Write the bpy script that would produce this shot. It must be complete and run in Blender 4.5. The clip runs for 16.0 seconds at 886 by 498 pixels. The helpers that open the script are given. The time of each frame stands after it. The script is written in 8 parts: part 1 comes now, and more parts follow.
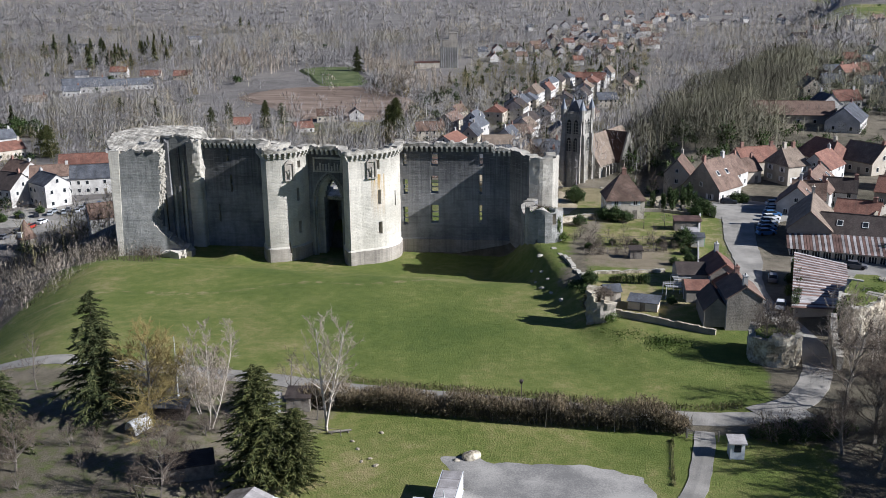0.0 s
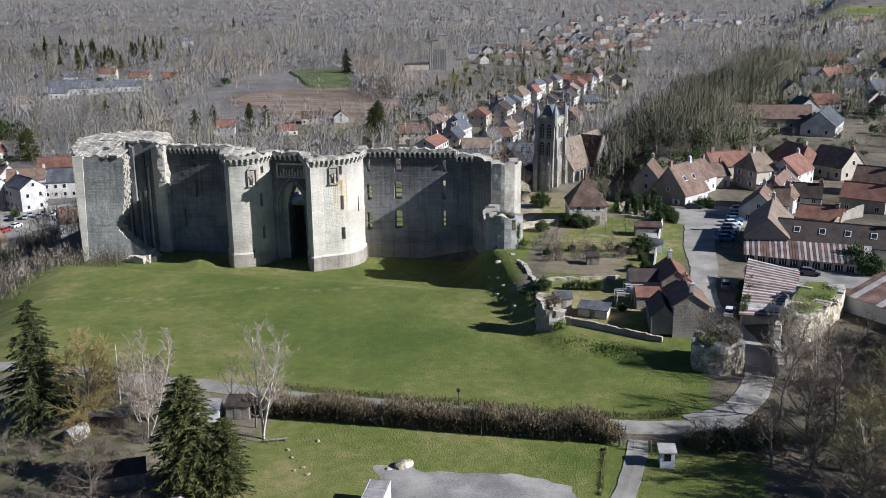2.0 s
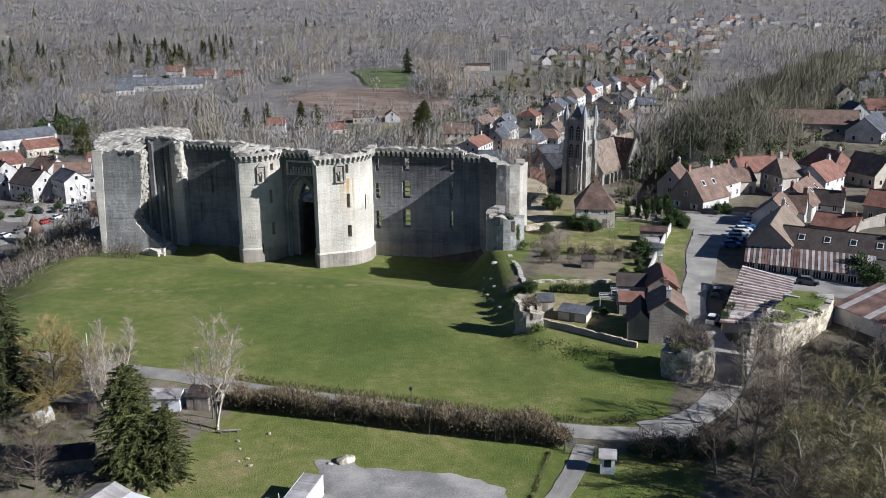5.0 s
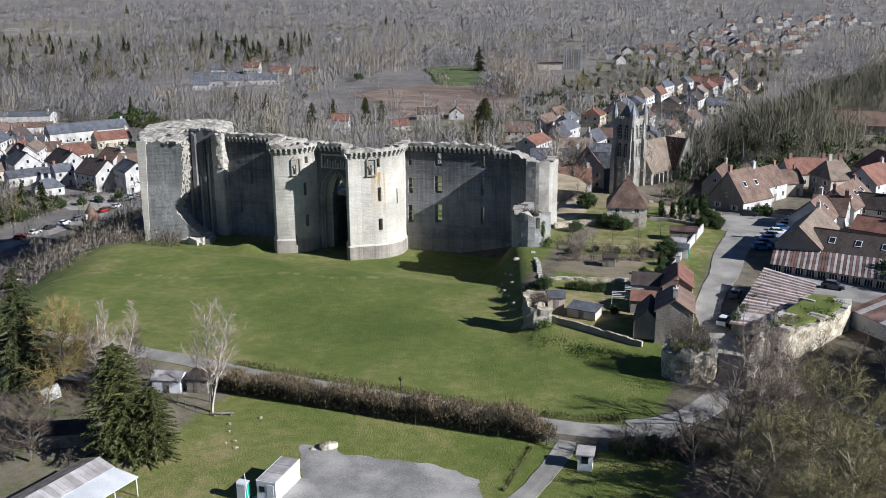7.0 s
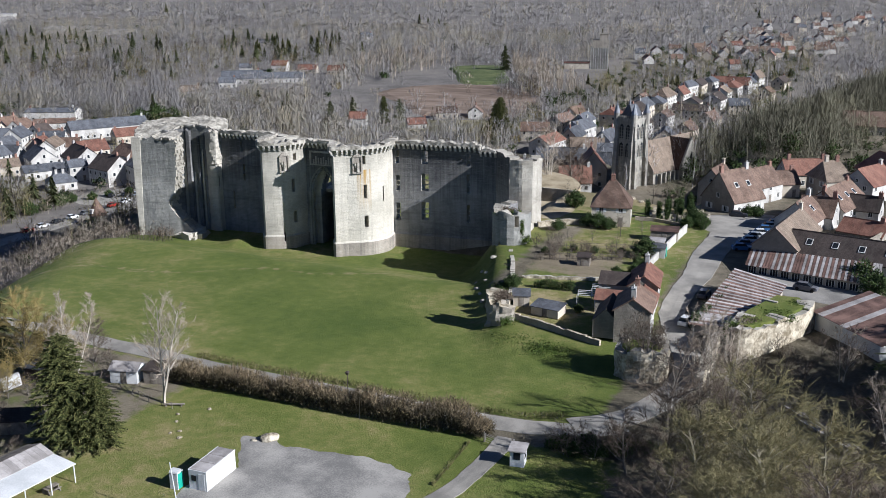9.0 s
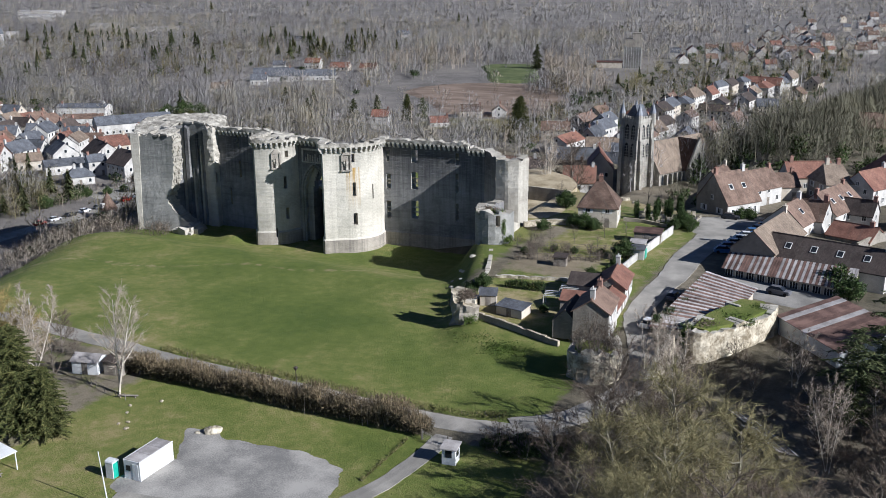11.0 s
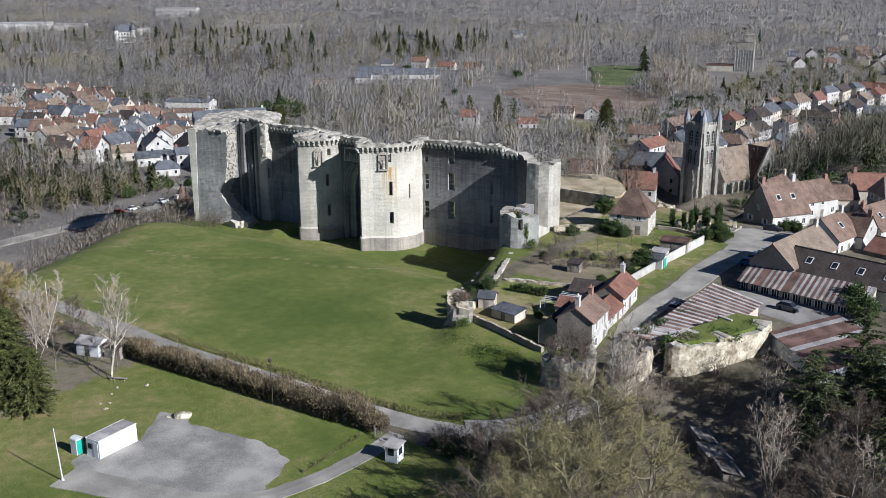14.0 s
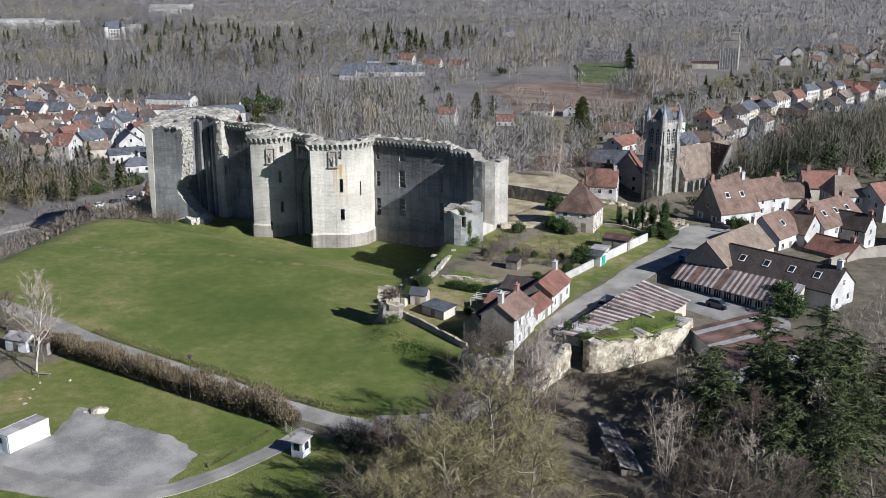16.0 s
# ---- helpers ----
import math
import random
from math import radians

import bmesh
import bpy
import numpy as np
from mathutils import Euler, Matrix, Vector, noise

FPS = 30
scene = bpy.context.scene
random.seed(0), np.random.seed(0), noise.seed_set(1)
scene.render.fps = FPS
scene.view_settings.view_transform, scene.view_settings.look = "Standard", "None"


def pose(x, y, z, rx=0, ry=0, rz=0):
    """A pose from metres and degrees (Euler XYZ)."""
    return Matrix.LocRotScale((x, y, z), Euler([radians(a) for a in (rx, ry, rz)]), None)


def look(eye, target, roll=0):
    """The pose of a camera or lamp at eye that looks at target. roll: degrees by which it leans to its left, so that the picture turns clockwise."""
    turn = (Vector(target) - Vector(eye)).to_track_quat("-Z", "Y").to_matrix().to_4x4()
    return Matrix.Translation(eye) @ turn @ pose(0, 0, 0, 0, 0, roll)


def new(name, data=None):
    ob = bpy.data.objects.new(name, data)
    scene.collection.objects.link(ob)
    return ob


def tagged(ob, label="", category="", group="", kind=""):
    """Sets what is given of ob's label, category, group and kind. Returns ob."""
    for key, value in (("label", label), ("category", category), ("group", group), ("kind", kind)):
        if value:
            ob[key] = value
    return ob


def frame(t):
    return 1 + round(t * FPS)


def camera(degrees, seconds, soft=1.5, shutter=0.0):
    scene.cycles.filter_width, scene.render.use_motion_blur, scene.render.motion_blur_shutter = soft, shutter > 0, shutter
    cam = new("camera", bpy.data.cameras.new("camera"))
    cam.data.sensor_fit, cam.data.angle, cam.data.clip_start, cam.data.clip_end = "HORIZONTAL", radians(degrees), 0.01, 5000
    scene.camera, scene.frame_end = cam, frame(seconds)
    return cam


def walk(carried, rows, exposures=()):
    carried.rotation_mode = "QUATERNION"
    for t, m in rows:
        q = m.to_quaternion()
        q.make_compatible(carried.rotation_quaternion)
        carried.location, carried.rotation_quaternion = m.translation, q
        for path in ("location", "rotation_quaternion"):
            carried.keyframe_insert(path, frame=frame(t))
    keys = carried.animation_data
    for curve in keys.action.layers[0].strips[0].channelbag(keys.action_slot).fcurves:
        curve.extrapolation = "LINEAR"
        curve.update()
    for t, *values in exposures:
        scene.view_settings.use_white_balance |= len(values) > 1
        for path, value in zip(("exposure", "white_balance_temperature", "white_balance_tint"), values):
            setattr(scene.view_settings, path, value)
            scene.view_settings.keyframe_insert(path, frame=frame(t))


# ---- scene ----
cam = camera(48.4, 16.0, soft=0.8)
METRES, EYE, TILT, LEAN, TURN = 96.0, 64.0, 0.0, 0.0, 12.7
ROWS = [
    (0.0, 0.0, 0.0, 0.0, -0.16, -15.89, 0.55),
    (0.5, 0.0183, -0.0008, 0.0023, -0.16, -15.89, 0.56),
    (1.0, 0.0392, -0.0018, 0.0056, -0.16, -15.89, 0.55),
    (1.5, 0.0616, -0.003, 0.0094, -0.18, -15.9, 0.53),
    (2.0, 0.0856, -0.0038, 0.0132, -0.2, -15.88, 0.52),
    (2.5, 0.1111, -0.0043, 0.0162, -0.19, -15.88, 0.51),
    (3.0, 0.1372, -0.0049, 0.0173, 0.11, -15.85, 0.5),
    (3.5, 0.1651, -0.0052, 0.0171, 0.95, -15.83, 0.49),
    (6.0, 0.3161, -0.0028, 0.0073, 7.21, -15.79, 0.42),
    (6.5, 0.3481, -0.0016, 0.0059, 8.61, -15.8, 0.42),
    (7.0, 0.3802, -0.0002, 0.0043, 9.42, -15.82, 0.4),
    (7.5, 0.4126, 0.0013, 0.0033, 9.48, -15.82, 0.41),
    (8.0, 0.4449, 0.0038, 0.0028, 10.11, -15.81, 0.41),
    (8.5, 0.4781, 0.0072, 0.0027, 11.01, -15.83, 0.41),
    (9.0, 0.5111, 0.0111, 0.0034, 11.81, -15.86, 0.39),
    (11.5, 0.6845, 0.0408, 0.008, 15.86, -15.97, 0.33),
    (12.0, 0.72, 0.0483, 0.0102, 17.53, -15.98, 0.33),
    (12.5, 0.7557, 0.0564, 0.0117, 19.27, -15.99, 0.32),
    (13.0, 0.7917, 0.0658, 0.013, 21.04, -15.97, 0.3),
    (13.5, 0.8288, 0.076, 0.0143, 22.07, -15.97, 0.28),
    (14.0, 0.8662, 0.0865, 0.0154, 22.13, -15.98, 0.27),
    (14.5, 0.903, 0.0977, 0.0164, 22.25, -15.99, 0.26),
    (15.0, 0.939, 0.1096, 0.0184, 22.35, -16.03, 0.22),
    (15.5, 0.9662, 0.1179, 0.0192, 22.25, -16.08, 0.2),
    (16.0, 0.9835, 0.1229, 0.0174, 22.15, -16.14, 0.17),
]
walk(cam, [(t, pose(0, 0, EYE, TILT, LEAN, TURN) @ pose(METRES * x, METRES * y, METRES * z, 90 + pitch, roll, yaw)) for t, x, y, z, yaw, pitch, roll in ROWS],
     exposures=[(0.0, 0.73, 5600, 14), (16.0, 0.62, 5560, 13)])

# ---- light: low winter sun from the east, clear sky ----
SUN_UP, SUN_SIDE = 29.5, 3.6      # elevation; turn from +x towards -y, degrees
sun_way = Vector((math.cos(radians(SUN_UP)) * math.cos(radians(SUN_SIDE)), -math.cos(radians(SUN_UP)) * math.sin(radians(SUN_SIDE)), math.sin(radians(SUN_UP))))
world = bpy.data.worlds.new("sky")
scene.world = world
world.use_nodes = True
sky = world.node_tree.nodes.new("ShaderNodeTexSky")
sky.sky_type, sky.sun_disc = "NISHITA", False
sky.air_density, sky.dust_density, sky.ozone_density, sky.altitude = 0.52, 0.02, 3.0, 900.0
sky.sun_elevation, sky.sun_rotation = radians(SUN_UP), radians(90 + SUN_SIDE)
world.node_tree.links.new(sky.outputs[0], world.node_tree.nodes["Background"].inputs[0])
world.node_tree.nodes["Background"].inputs[1].default_value = 0.05
sun = new("sun", bpy.data.lights.new("sun", "SUN"))
sun.data.energy, sun.data.angle, sun.data.color = 5.0, radians(0.53), (1.0, 0.945, 0.845)
sun.matrix_world = look(sun_way * 300, (0, 0, 0))


# ---- the lie of the land ----
def sst(a, b, v):
    k = min(1.0, max(0.0, (v - a) / (b - a)))
    return k * k * (3 - 2 * k)


def height(x, y):
    """Lie of the land: plateau in the foreground, moat before the castle, shelf of the village, valley behind."""
    brow = -27 + 0.42 * max(0.0, 200 - y)
    shelf = sst(brow - 5, brow + 2, x)
    h = 6.2 + 0.7 * sst(112, 124, y) + 1.8 * sst(142, 168, y) * shelf
    h -= 1.5 * sst(125, 178, y) * (1 - shelf)
    h -= 5.2 * sst(176, 199, y) * (1 - sst(brow - 8, brow + 1, x)) * (1 - sst(216.5, 219.5, y))
    h -= 3.1 * sst(232, 262, y) * sst(-18, 4, x)
    h += 1.5 * math.exp(-((x + 93.5) / 3.4) ** 2 - ((y - 201.5) / 2.4) ** 2)
    # the church stands on a lower step
    h -= 11.5 * sst(250 + 26 * (1 - sst(-33, -25, x)), 291, y) * sst(-54, -34, x) * (1 - sst(-6, 9, x))
    # the valley behind
    edge = 262 + 80 * sst(-62, -36, x) - 20 * sst(-80, -120, x)
    far = sst(0, 115, y - edge)
    floor = -17 + 3 * sst(560, 900, y)
    h += (floor - h) * far
    # slope beyond the field and the castle on the west
    west = sst(0, 55, -x - 120 + 0.45 * max(0.0, 200 - y)) * sst(95, 140, y)
    h += (-13.0 - h) * west * (1 - sst(380, 460, y))
    # rising ground on the east
    east = sst(-50, 26, x - 0.2 * (y - 330)) * sst(300, 390, y)
    h += (6.0 + 30 * sst(700, 1700, y) - h) * east
    return h


# ---- materials ----
def nodes(name, rough=0.85, metal=0.0):
    m = bpy.data.materials.new(name)
    m.use_nodes = True
    b = m.node_tree.nodes["Principled BSDF"]
    b.inputs["Roughness"].default_value, b.inputs["Metallic"].default_value = rough, metal
    b.inputs["Specular IOR Level"].default_value = 0.25
    return m, m.node_tree, b


def add(t, kind, **sets):
    n = t.nodes.new("ShaderNode" + kind)
    for k, v in sets.items():
        if k in n.inputs:
            n.inputs[k].default_value = v
        else:
            setattr(n, k, v)
    return n


def coords(t, scale=(1, 1, 1), space="Object"):
    c, mp = add(t, "TexCoord"), add(t, "Mapping")
    mp.inputs["Scale"].default_value = scale
    t.links.new(c.outputs[space], mp.inputs["Vector"])
    return mp.outputs[0]


def noise_tex(t, vec, scale, detail=4.0, rough=0.55):
    n = add(t, "TexNoise", Scale=scale, Detail=detail, Roughness=rough)
    t.links.new(vec, n.inputs["Vector"])
    return n.outputs["Fac"]


def ramp(t, fac, *stops):
    r = add(t, "ValToRGB")
    el = r.color_ramp.elements
    while len(el) < len(stops):
        el.new(0.5)
    for e, (p, c) in zip(el, stops):
        e.position, e.color = p, (*c, 1) if len(c) == 3 else c
    t.links.new(fac, r.inputs[0])
    return r.outputs[0]


def mix(t, fac, a, b, how="MIX"):
    n = add(t, "Mix", data_type="RGBA", blend_type=how)
    for sock, v in ((n.inputs[0], fac), (n.inputs[6], a), (n.inputs[7], b)):
        if hasattr(v, "is_output"):
            t.links.new(v, sock)
        else:
            sock.default_value = v if isinstance(v, (int, float)) else (*v, 1)
    return n.outputs[2]


def maths(t, op, a, b=0.0, clamp=False):
    n = add(t, "Math", operation=op, use_clamp=clamp)
    for s, v in zip(n.inputs, (a, b)):
        if hasattr(v, "is_output"):
            t.links.new(v, s)
        else:
            s.default_value = v
    return n.outputs[0]


def bump(t, b, fac, strength=0.4, distance=0.05):
    n = add(t, "Bump", Strength=strength, Distance=distance)
    t.links.new(fac, n.inputs["Height"])
    t.links.new(n.outputs[0], b.inputs["Normal"])


def grained(name, dark, light, scale=1.0, rough=0.85, metal=0.0, relief=0.3, stretch=(1, 1, 1), vary=0.0, fine=8.0):
    """A plain surface with large stains and fine grain; vary: change from object to object."""
    m, t, b = nodes(name, rough, metal)
    v = coords(t, stretch)
    big, small = noise_tex(t, v, 0.35 * scale), noise_tex(t, v, fine * scale, 3.0)
    c = ramp(t, maths(t, "ADD", maths(t, "MULTIPLY", big, 0.65), maths(t, "MULTIPLY", small, 0.35)), (0.40, dark), (0.61, light))
    if vary:
        info = add(t, "ObjectInfo")
        k = maths(t, "ADD", maths(t, "MULTIPLY", info.outputs["Random"], vary), 1.0 - vary / 2)
        g = add(t, "CombineColor")
        for s in g.inputs:
            t.links.new(k, s)
        c = mix(t, 1.0, c, g.outputs[0], "MULTIPLY")
    t.links.new(c, b.inputs["Base Color"])
    bump(t, b, small, relief, 0.05)
    return m


def islands(name, *stops, rough=0.9, zone=None, tree=0.0):
    """Twigs, leaves and needles: every loose piece takes its own shade; a slow drift over the land."""
    m, t, b = nodes(name, rough)
    g = add(t, "NewGeometry")
    f = maths(t, "ADD", maths(t, "MULTIPLY", g.outputs["Random Per Island"], 0.42), maths(t, "MULTIPLY", noise_tex(t, coords(t), zone or 0.02, 2.0), 0.58))
    if tree:
        slow = noise_tex(t, coords(t), zone, 2.0)
        f = maths(t, "ADD", maths(t, "MULTIPLY", g.outputs["Random Per Island"], 0.12), maths(t, "ADD", maths(t, "MULTIPLY", slow, 0.46), maths(t, "MULTIPLY", noise_tex(t, coords(t, (1, 1, 0.15)), tree, 1.0), 0.42)))
    t.links.new(ramp(t, f, *stops), b.inputs["Base Color"])
    return m


def masonry(name, light, mid, dark, brick_w=0.75, brick_h=0.34, streak=0.55, lichen=None, runs=None):
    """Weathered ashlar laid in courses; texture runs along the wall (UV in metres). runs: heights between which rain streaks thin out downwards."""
    m, t, b = nodes(name, 0.92)
    uv = coords(t, (1, 1, 1), "UV")
    br = add(t, "TexBrick", Scale=1.0)
    br.inputs["Brick Width"].default_value, br.inputs["Row Height"].default_value = brick_w, brick_h
    br.inputs["Mortar Size"].default_value, br.inputs["Bias"].default_value = 0.025, 0.0
    br.inputs["Color1"].default_value, br.inputs["Color2"].default_value, br.inputs["Mortar"].default_value = (1, 1, 1, 1), (0.86, 0.85, 0.84, 1), (0.72, 0.70, 0.68, 1)
    t.links.new(uv, br.inputs["Vector"])
    blotch = noise_tex(t, coords(t, (0.14, 0.14, 0.14)), 1.0, 6.0, 0.65)
    run = noise_tex(t, coords(t, (0.75, 0.035, 1.0), "UV"), 1.0, 5.0, 0.6)
    band = noise_tex(t, coords(t, (0.05, 0.9, 1.0), "UV"), 1.0, 3.0, 0.6)
    base = ramp(t, blotch, (0.38, mid), (0.58, light))
    drip = maths(t, "MULTIPLY", ramp(t, run, (0.47, (0, 0, 0)), (0.68, (1, 1, 1))), streak)
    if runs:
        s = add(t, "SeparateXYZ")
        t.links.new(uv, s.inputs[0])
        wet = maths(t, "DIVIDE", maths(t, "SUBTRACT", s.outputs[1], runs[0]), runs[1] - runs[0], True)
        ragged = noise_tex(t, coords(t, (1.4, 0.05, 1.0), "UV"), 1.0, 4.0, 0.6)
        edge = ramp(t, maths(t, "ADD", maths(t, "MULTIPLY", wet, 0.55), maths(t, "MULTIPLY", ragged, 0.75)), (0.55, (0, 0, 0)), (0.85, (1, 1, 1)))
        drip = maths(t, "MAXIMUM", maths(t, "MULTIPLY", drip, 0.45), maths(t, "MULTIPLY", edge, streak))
    base = mix(t, drip, base, dark)
    base = mix(t, maths(t, "MULTIPLY", ramp(t, band, (0.52, (0, 0, 0)), (0.7, (1, 1, 1))), streak * 0.45), base, dark)
    # single paler blocks and thin bleached courses
    course = noise_tex(t, coords(t, (0.35, 3.2, 1.0), "UV"), 1.0, 3.0, 0.7)
    base = mix(t, maths(t, "MULTIPLY", ramp(t, course, (0.56, (0, 0, 0)), (0.66, (1, 1, 1))), 0.45), base, light)
    base = mix(t, 0.6, base, br.outputs["Color"], "MULTIPLY")
    if lichen:
        u0, u1, z0, z1 = lichen
        s = add(t, "SeparateXYZ")
        t.links.new(coords(t, (1, 1, 1), "UV"), s.inputs[0])
        inu = maths(t, "MULTIPLY", maths(t, "GREATER_THAN", s.outputs[0], u0), maths(t, "LESS_THAN", s.outputs[0], u1))
        fall = maths(t, "DIVIDE", maths(t, "SUBTRACT", s.outputs[1], z0), z1 - z0, True)
        inz = maths(t, "MULTIPLY", fall, maths(t, "LESS_THAN", s.outputs[1], z1))
        soft = ramp(t, noise_tex(t, coords(t, (2.5, 0.12, 1), "UV"), 1.0, 3.0), (0.42, (0, 0, 0)), (0.6, (1, 1, 1)))
        base = mix(t, maths(t, "MULTIPLY", maths(t, "MULTIPLY", inu, inz), soft), base, (0.42, 0.26, 0.07))
    t.links.new(base, b.inputs["Base Color"])
    fine = noise_tex(t, coords(t), 3.0, 4.0)
    bump(t, b, maths(t, "ADD", maths(t, "MULTIPLY", br.outputs["Fac"], -0.6), maths(t, "ADD", fine, maths(t, "MULTIPLY", blotch, 1.5))), 0.6, 0.12)
    return m


def tiles(name, dark, light, moss=0.0, rows=0.28):
    """A roof of small tiles: faint courses along the slope, patches of other batches, weathering."""
    m, t, b = nodes(name, 0.8)
    uv = coords(t, (1, 1, 1), "UV")
    br = add(t, "TexBrick", Scale=1.0)
    br.inputs["Brick Width"].default_value, br.inputs["Row Height"].default_value, br.inputs["Mortar Size"].default_value = 0.22, rows, 0.02
    br.inputs["Color1"].default_value, br.inputs["Color2"].default_value, br.inputs["Mortar"].default_value = (1, 1, 1, 1), (0.72, 0.7, 0.68, 1), (0.45, 0.42, 0.4, 1)
    t.links.new(uv, br.inputs["Vector"])
    info = add(t, "ObjectInfo")
    off = maths(t, "MULTIPLY", info.outputs["Random"], 0.22)
    big = noise_tex(t, coords(t), 0.45, 5.0, 0.6)
    c = ramp(t, maths(t, "ADD", maths(t, "SUBTRACT", big, 0.11), off), (0.32, dark), (0.66, light))
    c = mix(t, 0.85, c, br.outputs["Color"], "MULTIPLY")
    run = noise_tex(t, coords(t, (1.2, 0.15, 1), "UV"), 1.0, 4.0)
    c = mix(t, maths(t, "MULTIPLY", ramp(t, run, (0.52, (0, 0, 0)), (0.7, (1, 1, 1))), 0.35 + moss), c, (0.09, 0.085, 0.07))
    t.links.new(c, b.inputs["Base Color"])
    bump(t, b, br.outputs["Fac"], -0.5, 0.05)
    return m


def earth():
    """Turf, dry grass, leaf litter and bare soil, spread by the ground's own attributes."""
    m, t, b = nodes("turf_and_soil", 0.95)
    v = coords(t)
    n1, n2, n3 = noise_tex(t, v, 0.03, 6.0, 0.65), noise_tex(t, v, 0.5, 5.0, 0.65), noise_tex(t, v, 4.0, 4.0, 0.7)
    f = maths(t, "ADD", maths(t, "MULTIPLY", n1, 0.62), maths(t, "ADD", maths(t, "MULTIPLY", n2, 0.24), maths(t, "MULTIPLY", n3, 0.14)))
    turf = ramp(t, f, (0.39, (0.074, 0.106, 0.018)), (0.48, (0.112, 0.139, 0.028)), (0.545, (0.168, 0.175, 0.050)), (0.61, (0.265, 0.22, 0.10)))
    dry = ramp(t, f, (0.4, (0.15, 0.13, 0.055)), (0.6, (0.33, 0.27, 0.155)))
    litter = ramp(t, f, (0.4, (0.07, 0.062, 0.040)), (0.48, (0.12, 0.104, 0.072)), (0.54, (0.175, 0.15, 0.107)), (0.62, (0.24, 0.205, 0.15)))
    soil = ramp(t, f, (0.4, (0.15, 0.122, 0.082)), (0.62, (0.28, 0.232, 0.155)))
    c = turf
    brush = ramp(t, f, (0.4, (0.115, 0.104, 0.092)), (0.5, (0.165, 0.151, 0.137)), (0.6, (0.215, 0.194, 0.166)))
    for key, other, edge in (("dry", dry, 0.5), ("litter", litter, 0.45), ("brush", brush, 0.3), ("soil", soil, 0.3)):
        a = add(t, "Attribute", attribute_name=key)
        k = maths(t, "ADD", a.outputs["Fac"], maths(t, "MULTIPLY", maths(t, "SUBTRACT", n2, 0.5), edge * 2.2))
        c = mix(t, ramp(t, k, (0.35, (0, 0, 0)), (0.65, (1, 1, 1))), c, other)
    t.links.new(c, b.inputs["Base Color"])
    bump(t, b, maths(t, "ADD", maths(t, "MULTIPLY", n2, 1.2), n3), 0.7, 0.25)
    return m


EARTH = earth()
STONE = masonry("castle_limestone", (0.51, 0.485, 0.42), (0.33, 0.312, 0.272), (0.10, 0.096, 0.088), streak=0.5)
# stained stone darkened further in colour for the walls that lie in shade
STONE_DARK = masonry("shaded_stained_limestone", (0.31, 0.304, 0.292), (0.17, 0.17, 0.168), (0.045, 0.045, 0.048), streak=0.72, runs=(6.0, 25.0))
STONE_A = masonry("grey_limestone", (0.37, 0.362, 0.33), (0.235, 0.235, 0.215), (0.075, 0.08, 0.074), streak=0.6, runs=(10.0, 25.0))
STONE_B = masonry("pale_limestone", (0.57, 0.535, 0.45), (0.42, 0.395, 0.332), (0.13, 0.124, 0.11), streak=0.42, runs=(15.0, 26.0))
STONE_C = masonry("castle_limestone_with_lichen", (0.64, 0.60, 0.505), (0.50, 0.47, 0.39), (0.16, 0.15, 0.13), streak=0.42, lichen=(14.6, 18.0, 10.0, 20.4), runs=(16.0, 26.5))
RUBBLE = masonry("broken_rubble", (0.54, 0.505, 0.43), (0.34, 0.316, 0.265), (0.16, 0.145, 0.12), 0.45, 0.3, 0.3)
PLINTH = masonry("plinth_stone", (0.42, 0.38, 0.32), (0.28, 0.25, 0.21), (0.12, 0.11, 0.10), 0.8, 0.4, 0.6)
CAPPING = grained("bleached_wall_top", (0.17, 0.156, 0.128), (0.47, 0.437, 0.37), 1.6, relief=1.0, fine=2.2)
CHURCH = masonry("church_stone", (0.44, 0.415, 0.355), (0.27, 0.255, 0.225), (0.085, 0.083, 0.078), 0.6, 0.35, 0.55)
COTTAGE = masonry("cottage_rubble", (0.36, 0.325, 0.27), (0.235, 0.21, 0.175), (0.13, 0.12, 0.1), 0.4, 0.25, 0.3)
RENDER_WHITE = grained("white_render", (0.36, 0.345, 0.315), (0.57, 0.55, 0.51), 1.0, vary=0.2, relief=0.1)
RENDER_CREAM = grained("cream_render", (0.38, 0.33, 0.26), (0.54, 0.485, 0.395), 1.0, vary=0.25, relief=0.1)
TILE_BROWN = tiles("brown_tiles", (0.10, 0.065, 0.048), (0.24, 0.165, 0.125))
TILE_RED = tiles("red_tiles", (0.15, 0.072, 0.053), (0.29, 0.15, 0.108))
TILE_PALE = tiles("pale_tiles", (0.17, 0.132, 0.10), (0.31, 0.245, 0.185))
SLATE = tiles("slate", (0.06, 0.065, 0.075), (0.15, 0.16, 0.18))
TILE_DARK = tiles("dark_tiles", (0.045, 0.036, 0.032), (0.10, 0.08, 0.07))
RUST = grained("rusty_sheet", (0.085, 0.052, 0.042), (0.20, 0.125, 0.10), 1.5, rough=0.7, relief=0.2, vary=0.5)
ZINC = grained("pale_sheet", (0.26, 0.24, 0.225), (0.46, 0.43, 0.41), 1.5, rough=0.6, relief=0.2, vary=0.4)
ASPHALT = grained("asphalt", (0.175, 0.166, 0.15), (0.31, 0.292, 0.262), 0.6, rough=0.9, relief=0.3, fine=14)
LANE = grained("pale_lane", (0.20, 0.188, 0.165), (0.36, 0.335, 0.292), 0.6, rough=0.9, relief=0.3, fine=12)
GRAVEL = grained("grey_gravel", (0.175, 0.168, 0.155), (0.36, 0.34, 0.305), 0.55, rough=0.95, relief=0.4, fine=9)
GLASS = grained("dark_pane", (0.015, 0.018, 0.022), (0.03, 0.035, 0.04), 1.0, rough=0.12, relief=0.0)
